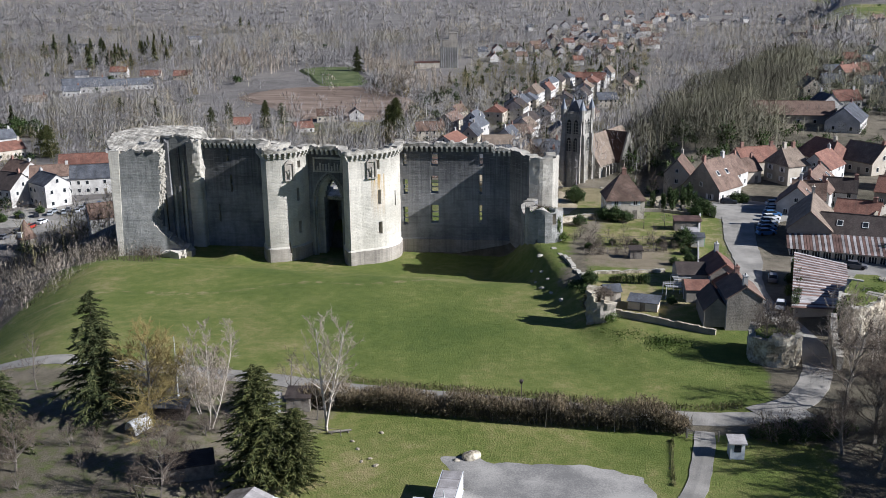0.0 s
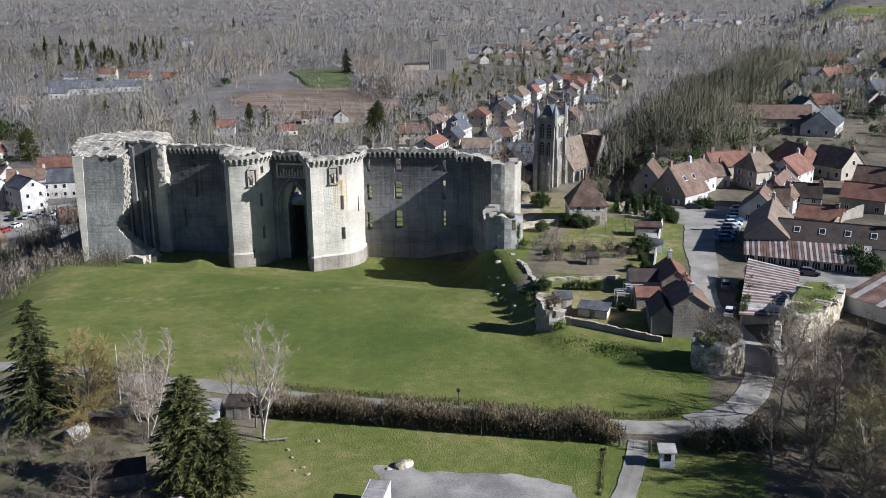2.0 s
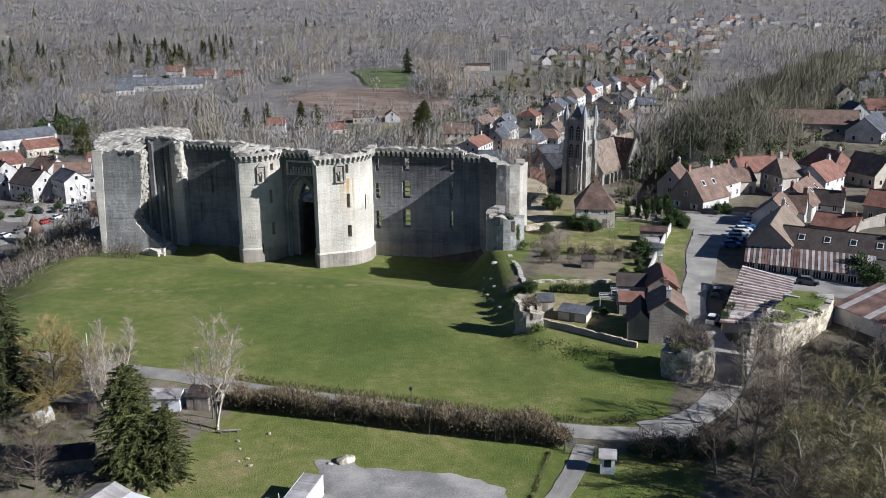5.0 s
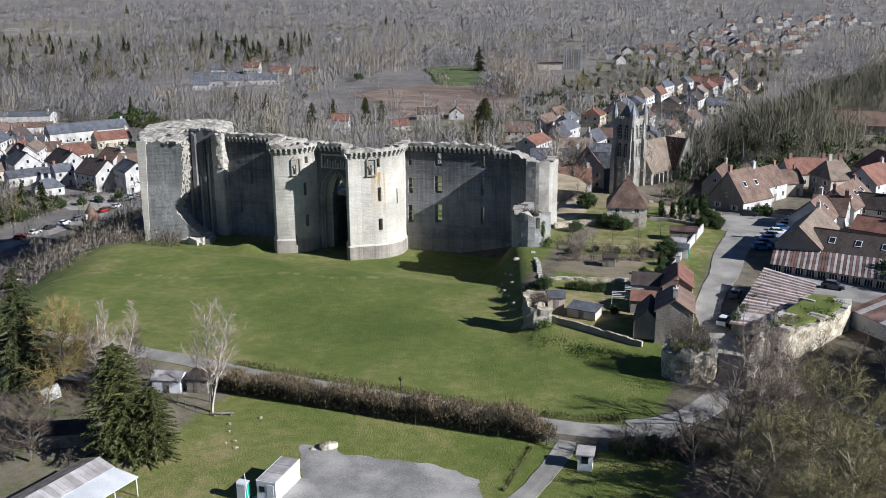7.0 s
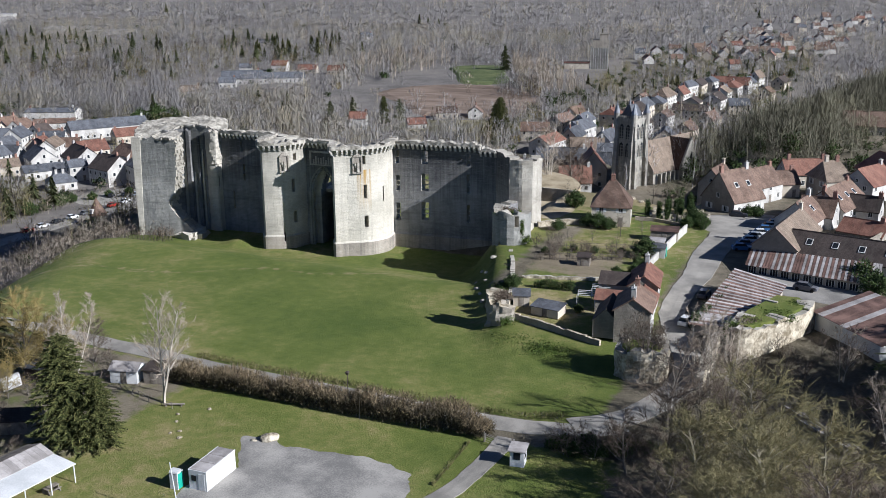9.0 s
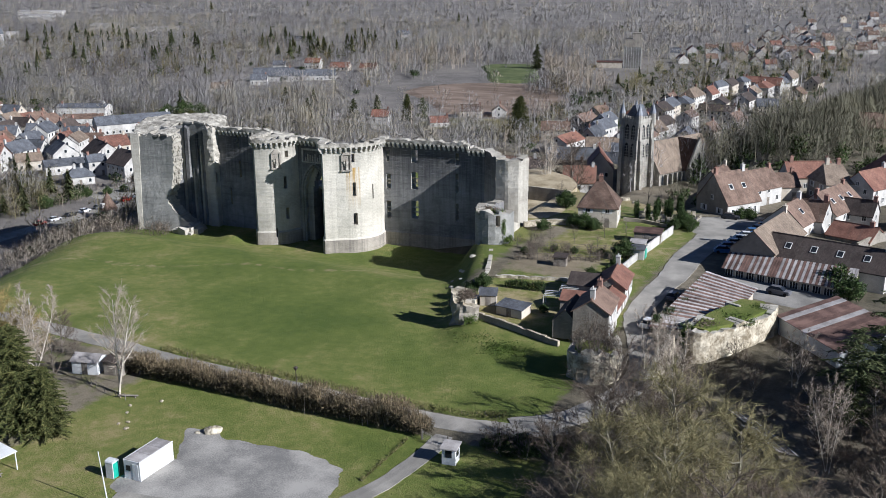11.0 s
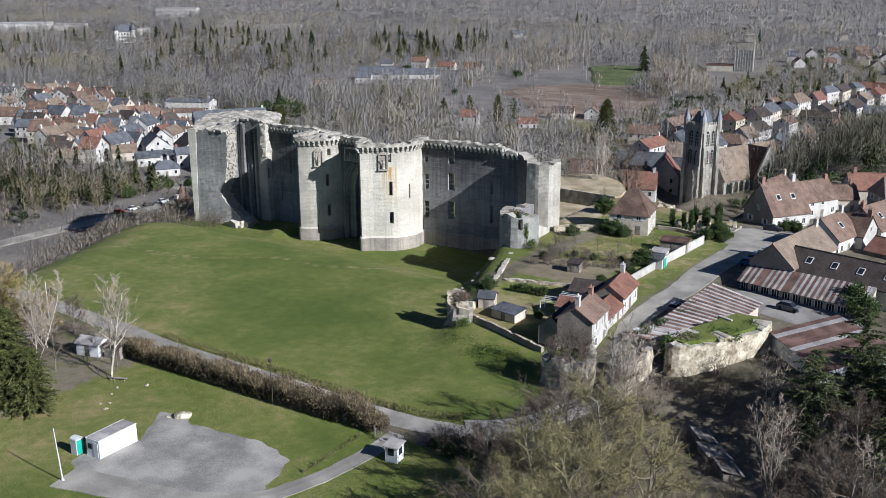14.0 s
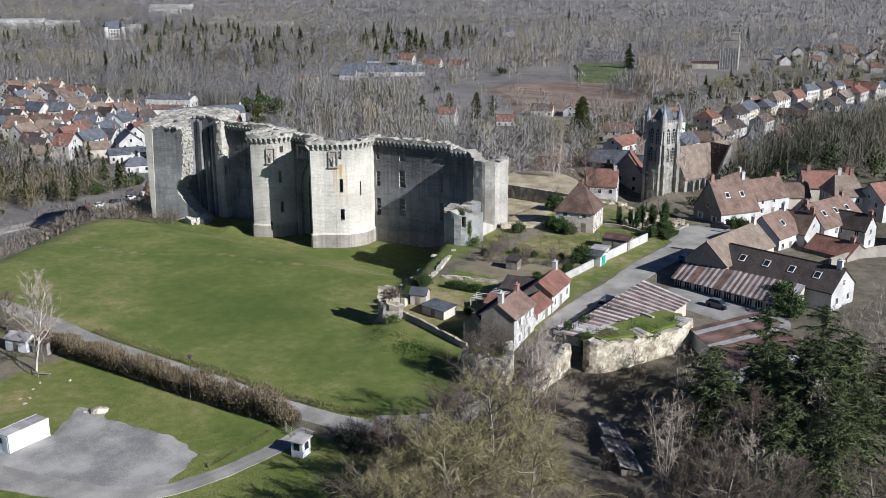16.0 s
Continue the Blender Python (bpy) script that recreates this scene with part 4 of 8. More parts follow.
def house(x, y, turn, L, W, eave, ridge, wall=RENDER_CREAM, roof=TILE_BROWN, label="", hip=0.0, chimneys=1, floors=2, over=0.35, base=None, sides="fblr", skylights=0, shutters=False, door="f", gable=None, category="house", group="village houses", detail=True, seed=0):
    """A house with its ridge along local x: walls with gables, roof slopes, chimneys, windows and door. eave and ridge: heights over the sea of the plan."""
    rnd = random.Random(seed or int(x * 7 + y * 13))
    c, s = math.cos(radians(turn)), math.sin(radians(turn))
    z = base if base is not None else min(land(x + c * a - s * e, y + s * a + c * e) for a in (-L / 2, L / 2) for e in (-W / 2, W / 2))
    h, r = eave - z, ridge - z
    HOUSES.append((x, y, 0.5 * math.hypot(L, W) + 2.0))
    full, detail = -60 < x and y < 300, detail and y < 800
    ob = thing("house", x, y, z, turn, label or "village house with plastered walls and a tiled roof", category, group)
    b = Build()
    l2, w2 = L / 2, W / 2
    for pts in ([(-l2, -w2, -1), (l2, -w2, -1), (l2, -w2, h), (-l2, -w2, h)], [(l2, w2, -1), (-l2, w2, -1), (-l2, w2, h), (l2, w2, h)]):
        b = Build()
        b.face(pts)
        part("wall", b, [wall], ob)
    for e in (-1, 1):
        b = Build()
        g = [(e * l2, -e * w2, -1), (e * l2, e * w2, -1), (e * l2, e * w2, h)]
        g += [(e * l2, 0, r - 0.05)] if hip < 0.3 else []
        b.face(g + [(e * l2, -e * w2, h)])
        part("end_wall", b, [gable or wall], ob)
    b = Build()
    k = (r - h) / w2
    drop, tip = over * k, l2 + (0.2 if hip < 0.3 else over)
    top = l2 * (1 - hip) if hip >= 0.3 else l2 + 0.2
    for e in (-1, 1):
        q = [(-e * tip, -e * (w2 + over), h - drop), (e * tip, -e * (w2 + over), h - drop), (e * top, 0, r), (-e * top, 0, r)]
        b.slab([(a, d, g + 0.12) for a, d, g in q], 0.2)
        if hip >= 0.3:
            t = [(e * tip, -e * (w2 + over), h - drop + 0.12), (e * tip, e * (w2 + over), h - drop + 0.12), (e * top, 0, r + 0.12)]
            b.face(t)
    b.tube((-top, 0, r + 0.13), (top, 0, r + 0.13), 0.14, 0.14, 5)
    part("roof", b, [roof], ob)
    for k in range(chimneys):
        cx = (-1) ** k * (top - 0.6) * rnd.uniform(0.75, 1.0)
        b = Build()
        hh = rnd.uniform(0.9, 1.5)
        b.box(cx - 0.45, -0.35, r - 1.2, cx + 0.45, 0.35, r + hh)
        b.box(cx - 0.52, -0.42, r + hh, cx + 0.52, 0.42, r + hh + 0.12)
        for d in (-0.2, 0.2):
            b.tube((cx + d, 0, r + hh + 0.12), (cx + d, 0, r + hh + 0.5), 0.12, 0.1, 5)
        part("chimney", b, [BRICK if rnd.random() < 0.6 else wall], ob)
    fh = max(2.3, (h - 0.3) / max(1, floors))
    if detail:
        runs = [(L, lambda a: (a, -w2, 0)), (L, lambda a: (-a, w2, 180)), (W, lambda a: (-l2, -a, -90)), (W, lambda a: (l2, a, 90))]
        for key, (run, at) in zip("fblr", runs):
            away = math.sin(radians(turn + {"f": -90, "b": 90, "l": 180, "r": 0}[key])), math.cos(radians(turn + {"f": -90, "b": 90, "l": 180, "r": 0}[key]))
            if key not in sides or away[1] * 0.4 - away[0] * 0.92 < -0.25:
                continue
            n = max(1, int(run / 2.9)) if key in "fb" else max(1, int(run / 4.2))
            for fl in range(floors):
                if fl * fh + 2.2 > h + 0.2:
                    continue
                for i in range(n):
                    if rnd.random() < 0.12:
                        continue
                    a, d, tn = at(-run / 2 + run * (i + 0.5) / n)
                    if fl == 0 and key == door and i == n // 2:
                        o = new("door", DOOR)
                        o.parent = ob
                        o.matrix_basis = pose(a, d, 0, 0, 0, tn)
                    else:
                        put_window(ob, a, d, fl * fh + 0.95, tn, (1.0, 1.35), shutters, full)
            if key in "lr" and hip < 0.3 and r - h > 2.6 and rnd.random() < 0.7:
                a, d, tn = at(0)
                put_window(ob, a, d, h + 0.3, tn, (0.9, 1.1), False, full)
    slope = math.degrees(math.atan2(r - h, w2))
    for i in range(skylights):
        e = -1
        a = -l2 + L * (i + 0.8) / (skylights + 0.6)
        f = 0.5
        o = new("skylight", SKYLIGHT[0])
        o.parent = ob
        o.matrix_basis = pose(a, e * w2 * f, h + (r - h) * (1 - f) + 0.16, slope, 0, 0)
        q = new("pane", SKYPANE)
        q.parent = o
    return ob


def between(x0, y0, x1, y1):
    """Middle, turn and length of a ridge between two places."""
    return (x0 + x1) / 2, (y0 + y1) / 2, math.degrees(math.atan2(y1 - y0, x1 - x0)), math.hypot(x1 - x0, y1 - y0)


def ridge_house(a, c, W, eave, ridge, **k):
    x, y, turn, L = between(*a, *c)
    return house(x, y, turn, L, W, eave, ridge, **k)


# houses by the lane and up the village; ridges from near end to far end
ridge_house((14.2, 155.0), (13.0, 163.2), 5.6, 13.2, 15.1, wall=RENDER_WHITE, label="narrow white house with a brown tiled roof beside the lane", gable=COTTAGE, shutters=True, sides="f", chimneys=2)
ridge_house((12.0, 171.6), (10.5, 180.8), 5.0, 12.0, 13.8, wall=RENDER_WHITE, roof=TILE_RED, gable=COTTAGE, label="low white house with a fresh red tile roof", floors=1, shutters=True, sides="fl", chimneys=1)
ridge_house((13.2, 163.4), (12.3, 171.5), 4.4, 10.9, 12.2, wall=RENDER_WHITE, roof=TILE_RED, label="low white link building with a dark red roof", floors=1, chimneys=0, sides="f")
ridge_house((29.7, 202.5), (32.6, 221.4), 8.4, 12.9, 16.6, wall=RENDER_CREAM, gable=COTTAGE, roof=TILE_PALE, label="stone gabled house with a pale mottled roof", sides="fl", chimneys=1)
ridge_house((32.5, 207.7), (54, 203.2), 8.4, 12.2, 15.4, wall=RENDER_WHITE, roof=TILE_DARK, label="long house with a dark roof and four skylights", skylights=4, sides="r", chimneys=1)
ridge_house((30.6, 232.0), (32.6, 241.6), 8.6, 11.4, 15.2, wall=RENDER_WHITE, roof=TILE_BROWN, label="gabled house with a brown roof and white end wall", chimneys=1, skylights=1)
ridge_house((31.0, 243.5), (38.5, 242.5), 8.6, 11.2, 14.6, wall=RENDER_WHITE, roof=TILE_BROWN, label="brown-roofed house behind the square")
ridge_house((35.1, 247.5), (39.8, 263.2), 10.0, 11.0, 15.2, wall=RENDER_WHITE, roof=TILE_BROWN, label="large house with a red-brown roof", skylights=3, chimneys=2)
ridge_house((40.6, 255.5), (47.6, 254.3), 6.0, 10.4, 13.2, wall=RENDER_WHITE, roof=TILE_DARK, label="small dark-roofed house with a white gable")
ridge_house((40.5, 237.6), (49.5, 234.6), 7.6, 9.6, 11.8, wall=COTTAGE, roof=TILE_RED, label="low barn with a coarse red tile roof", floors=1, category="barn")
ridge_house((31.3, 282.5), (37.3, 286.8), 9.6, 11.2, 15.4, wall=RENDER_CREAM, roof=TILE_PALE, hip=0.35, label="tall cream house with a hipped pale roof", chimneys=2, shutters=True)
ridge_house((10.4, 256.4), (16.4, 265.5), 10.6, 9.3, 15.9, wall=RENDER_WHITE, gable=COTTAGE, roof=TILE_BROWN, label="stone gable house with a steep brown roof and shutters", skylights=2, chimneys=2, shutters=True)
ridge_house((15.0, 270.0), (19.9, 279.5), 8.0, 10.2, 14.2, wall=RENDER_WHITE, roof=TILE_BROWN, label="white house with a brown tiled roof", chimneys=1)
ridge_house((20.2, 281.6), (25.5, 285.0), 7.0, 9.4, 12.2, wall=RENDER_CREAM, roof=TILE_BROWN, label="low cream cottage with a brown roof")
ridge_house((41.0, 282.3), (46.5, 293.0), 9.0, 10.4, 14.2, wall=RENDER_WHITE, roof=TILE_RED, label="white house with a bright orange roof")
ridge_house((21.2, 295.3), (32.2, 301.0), 8.0, 9.6, 13.0, wall=RENDER_CREAM, roof=TILE_RED, label="cream house with an orange tile roof", chimneys=2)
ridge_house((43.5, 316.0), (52.0, 303.0), 10.0, 9.2, 14.0, wall=RENDER_CREAM, roof=TILE_RED, hip=0.4, label="house with a broad hipped red roof")
ridge_house((54.5, 308.5), (62.5, 300.0), 10.0, 9.4, 14.0, wall=RENDER_CREAM, roof=TILE_PALE, label="house with a large pale roof")
ridge_house((60.5, 283.0), (70.0, 279.0), 8.6, 9.6, 13.0, wall=COTTAGE, roof=TILE_BROWN, label="stone house with a brown roof")
ridge_house((54.0, 262.0), (64.0, 258.0), 8.6, 9.6, 12.6, wall=COTTAGE, roof=TILE_RED, label="house with a weathered red roof")
ridge_house((31.0, 397.0), (63.0, 398.5), 10.0, 9.6, 14.0, wall=COTTAGE, roof=TILE_BROWN, label="long grey stone barn with a brown roof", category="barn", chimneys=0)
ridge_house((63.0, 376.0), (69.0, 396.0), 12.0, 9.6, 14.4, wall=RENDER_WHITE, roof=SLATE, label="white gabled hall with a slate roof", chimneys=1)
ridge_house((4.5, 281.0), (6.0, 292.0), 7.0, 7.6, 11.6, wall=RENDER_CREAM, roof=TILE_BROWN, label="cottage with a brown roof near the cemetery", chimneys=1)
house(-8.2, 226.0, 12, 8.6, 8.6, 13.3, 18.4, wall=RENDER_CREAM, roof=TILE_BROWN, hip=0.85, label="square pavilion with a steep dark hipped roof", category="pavilion", chimneys=1, shutters=True, sides="frl")
# far street running down into the valley, both sides
rnd = random.Random(4)
for k in range(17):
    f = k / 16
    x, y = -84 + 30 * f + 3 * math.sin(k * 1.3), 446 + 270 * f
    for side in (-1, 1):
        if rnd.random() < 0.14:
            continue
        w = rnd.choice((RENDER_WHITE, RENDER_WHITE, RENDER_CREAM))
        rf = rnd.choice((SLATE, SLATE, TILE_DARK, TILE_BROWN, TILE_PALE, TILE_RED))
        hx, hy = x + side * rnd.uniform(8.5, 15), y + side * 4 + rnd.uniform(-4, 4)
        z = land(hx, hy)
        e = z + rnd.uniform(5.0, 8.0)
        house(hx, hy, 84.5 + rnd.uniform(-7, 7) + (90 if rnd.random() < 0.22 else 0), rnd.uniform(11, 20.0), rnd.uniform(7.5, 11), e, e + rnd.uniform(2.6, 4.4), wall=w, roof=rf, hip=rnd.choice((0, 0, 0, 0.4)), floors=rnd.choice((2, 3)), chimneys=rnd.choice((1, 2)), label="terraced street house with pale walls in the valley", group="valley street houses")
for x, y, turn, L, W, hh in ((-112, 470, 20, 14, 9, 5), (-108, 500, 80, 16, 9, 5.5), (-113, 540, 75, 12, 8, 4.5), (-48, 470, 100, 15, 10, 6), (-44, 500, 85, 13, 9, 5), (-40, 540, 80, 14, 9, 5), (-92, 610, 85, 12, 8, 4.5), (-34, 600, 20, 12, 9, 5), (-26, 660, 85, 12, 9, 5), (-24, 720, 80, 14, 9, 5)):
    z = land(x, y)
    house(x, y, turn, L, W, z + hh, z + hh + 0.4 * W, wall=RENDER_CREAM, roof=rnd.choice((TILE_BROWN, TILE_DARK, SLATE)), label="back house with pale walls behind the valley street", group="valley street houses", floors=2)
# houses between church and castle, sheltered below the terrace
for x, y, turn, L, W, e, r, rf, wl, lb in ((-41, 305, 20, 10, 7.5, 0.5, 4.8, TILE_RED, RENDER_WHITE, "low house with a dark red roof below the terrace"), (-42, 327, 110, 12, 9, 1.0, 6.5, TILE_RED, RENDER_CREAM, "house with an orange roof beside the church"), (-52, 315, 15, 18, 10, -2, 4, TILE_DARK, RENDER_CREAM, "barn with a dark roof and a white gable"), (-60, 350, 20, 18, 12, -6, 2, SLATE, RENDER_WHITE, "large house with a grey slate roof"), (-44, 352, 10, 14, 10, -6, 1, SLATE, RENDER_WHITE, "white town house with a grey slate roof"), (-78, 345, 12, 14, 9, -8, -2, TILE_BROWN, RENDER_WHITE, "brown-roofed house below the castle"), (-36, 375, 15, 16, 11, -6, 0, SLATE, RENDER_WHITE, "white town house with a grey slate roof"), (-20, 372, 100, 14, 10, -5, 2, TILE_PALE, RENDER_WHITE, "town house with a pale roof"), (-50, 395, 15, 18, 11, -9, -3, SLATE, RENDER_WHITE, "white town house with a grey slate roof"), (-68, 410, 20, 14, 10, -10, -4, TILE_PALE, RENDER_WHITE, "white town house with a pale roof"), (-30, 410, 95, 15, 10, -8, -2, SLATE, RENDER_WHITE, "white town house with a grey slate roof")):
    house(x, y, turn, L, W, e, r, wall=wl, roof=rf, label=lb, group="houses below the church")
# scattered valley houses
for x, y, turn, L, W, hh, rf, wl in ((-208, 464, 20, 9, 8, 6.5, TILE_RED, RENDER_WHITE), (-181, 478, 35, 10, 7, 3.2, TILE_RED, RENDER_WHITE), (-182, 520, 20, 12, 8, 3.6, TILE_BROWN, RENDER_CREAM), (-168, 528, 110, 9, 8, 3.6, TILE_BROWN, RENDER_WHITE), (-417, 706, 15, 13, 9, 5, TILE_RED, RENDER_WHITE), (-388, 702, 15, 16, 9, 3, TILE_RED, RENDER_CREAM), (-362, 704, 15, 14, 9, 3, TILE_RED, RENDER_CREAM), (-570, 908, 10, 18, 10, 4, SLATE, RENDER_WHITE), (-504, 1010, 60, 15, 10, 6, SLATE, RENDER_WHITE), (-392, 600, 30, 12, 9, 4, SLATE, RENDER_WHITE), (-383, 547, 35, 14, 9, 4, TILE_PALE, RENDER_WHITE), (-395, 622, 35, 30, 14, 4.5, SLATE, RENDER_WHITE), (-372, 640, 35, 34, 10, 3.6, SLATE, RENDER_WHITE), (-440, 690, 30, 10, 8, 4, SLATE, RENDER_WHITE)):
    z = land(x, y)
    house(x, y, turn, L, W, z + hh, z + hh + 0.38 * W, wall=wl, roof=rf, floors=2 if hh > 5 else 1, label="detached valley house among bare trees", group="scattered valley houses")
rnd = random.Random(11)
def cluster(n, x0, y0, x1, y1, side, group, label, roofs, gap=11):
    """Small houses strewn over a band between two places."""
    put, known = [], len(HOUSES)
    for _ in range(n * 6):
        if len(put) >= n:
            break
        f, g = rnd.random(), rnd.uniform(-side, side)
        d = Vector((x1 - x0, y1 - y0)).normalized()
        x, y = x0 + (x1 - x0) * f - d.y * g, y0 + (y1 - y0) * f + d.x * g
        if any((x - a) ** 2 + (y - c) ** 2 < gap * gap for a, c in put):
            continue
        if any((x - a) ** 2 + (y - c) ** 2 < (r + 3) ** 2 for a, c, r in HOUSES[:known]):
            continue
        put.append((x, y))
        z, hh = land(x, y), rnd.uniform(3.5, 6.5)
        W = rnd.uniform(7, 9.5)
        house(x, y, rnd.choice((20, 110, 30, 100)) + rnd.uniform(-10, 10), rnd.uniform(8, 14), W, z + hh, z + hh + 0.42 * W, wall=rnd.choice((RENDER_WHITE, RENDER_WHITE, RENDER_CREAM)), roof=rnd.choice(roofs), floors=2 if hh > 5 else 1, chimneys=rnd.choice((1, 1, 2)), label=label, group=group)
# the near edge of the town, under the castle hill
for x, y, turn, L, W, hh, rise, rf, lb in (
        (-229.5, 278, 55, 10, 8, 3.2, 2.6, SLATE, "low white house with a hipped slate roof"), (-236, 293, 60, 7, 6, 5.8, 2.2, SLATE, "small white house with a slate roof"),
        (-219, 293, 165, 13, 11, 6.4, 4.6, TILE_DARK, "tall white gabled house with a dark roof"), (-204.5, 294, 150, 12, 9, 8.0, 3.0, SLATE, "tall white town house with a slate roof"),
        (-214, 309, 28, 13, 9, 7.5, 3.2, TILE_BROWN, "white town house with a brown roof beside the car park"), (-246, 306, 155, 15, 11, 6.2, 4.4, TILE_DARK, "large dark-roofed house in the town"),
        (-250, 290, 60, 16, 7, 3.6, 2.0, SLATE, "low white range with a slate roof"), (-262, 300, 150, 13, 10, 6.0, 4.2, SLATE, "crowded town house with a slate roof"),
        (-232, 318, 160, 12, 9, 6.5, 3.6, TILE_BROWN, "crowded town house with a brown roof"), (-274, 312, 150, 12, 9, 6.2, 4.0, TILE_DARK, "crowded town house with a dark roof"),
        (-256, 322, 65, 12, 9, 6.0, 3.6, TILE_RED, "town house with a red-brown roof"), (-268, 288, 58, 10, 7, 4.0, 2.6, TILE_PALE, "low town house with a pale roof"),
        (-301, 380, 58, 37, 10, 5.0, 3.4, SLATE, "long white hall with a dark slate roof"), (-277, 369, 58, 16, 9, 4.0, 3.0, TILE_RED, "low building with an orange tiled roof"),
        (-382, 425, 25, 28, 12, 4.5, 1.4, SLATE, "low dark flat-pitched building among trees"), (-340, 385, 40, 20, 10, 4.0, 1.6, TILE_BROWN, "low brown-roofed building behind the town"),
        (-150, 240, 40, 10, 7, 4.2, 3.2, TILE_BROWN, "white cottage with a brown roof below the castle")):
    z = land(x, y)
    house(x, y, turn, L, W, z + hh, z + hh + rise, wall=RENDER_CREAM if rf in (TILE_PALE, TILE_RED) else RENDER_WHITE, roof=rf, floors=2 if hh > 5 else 1, chimneys=rnd.choice((1, 2)), hip=0.6 if (L, W) == (10, 8) else 0, label=lb, group="town below the castle")
TOWN = (SLATE, SLATE, TILE_DARK, TILE_DARK, TILE_BROWN, TILE_BROWN, TILE_BROWN, TILE_PALE, TILE_RED)
cluster(62, -385, 348, -262, 296, 34, "town below the castle", "crowded town house with pale walls", TOWN, 10)
cluster(30, -490, 395, -390, 335, 40, "town below the castle", "crowded town house with pale walls", TOWN, 12)
cluster(52, -120, 830, -40, 1150, 62, "far valley houses", "far detached house with a pitched roof", (TILE_BROWN, TILE_RED, SLATE, TILE_BROWN), 20)
cluster(44, -120, 1150, 20, 1750, 80, "far valley houses", "far detached house with a pitched roof", (TILE_BROWN, TILE_RED, SLATE, TILE_BROWN), 26)
cluster(26, 100, 900, 190, 960, 22, "far hillside houses", "far hillside house with white gable", (SLATE, SLATE, TILE_BROWN, TILE_DARK), 20)
cluster(16, 60, 1400, 300, 1600, 40, "far hillside houses", "far hillside house with white gable", (SLATE, SLATE, TILE_BROWN, TILE_DARK), 24)
cluster(30, 78, 425, 128, 660, 24, "hillside houses", "hillside house with pale walls", (TILE_BROWN, TILE_RED, SLATE), 17)
# the long pale hall and neighbours by the town car park
for x, y, turn, L, W, hh, rf in ((-199, 318, 25, 30, 12, 6, SLATE), (-222, 345, 25, 20, 10, 5, TILE_RED)):
    z = land(x, y)
    house(x, y, turn, L, W, z + hh, z + hh + 0.3 * W, wall=RENDER_WHITE, roof=rf, label="white rendered building beside the town car park", group="buildings by the town car park")


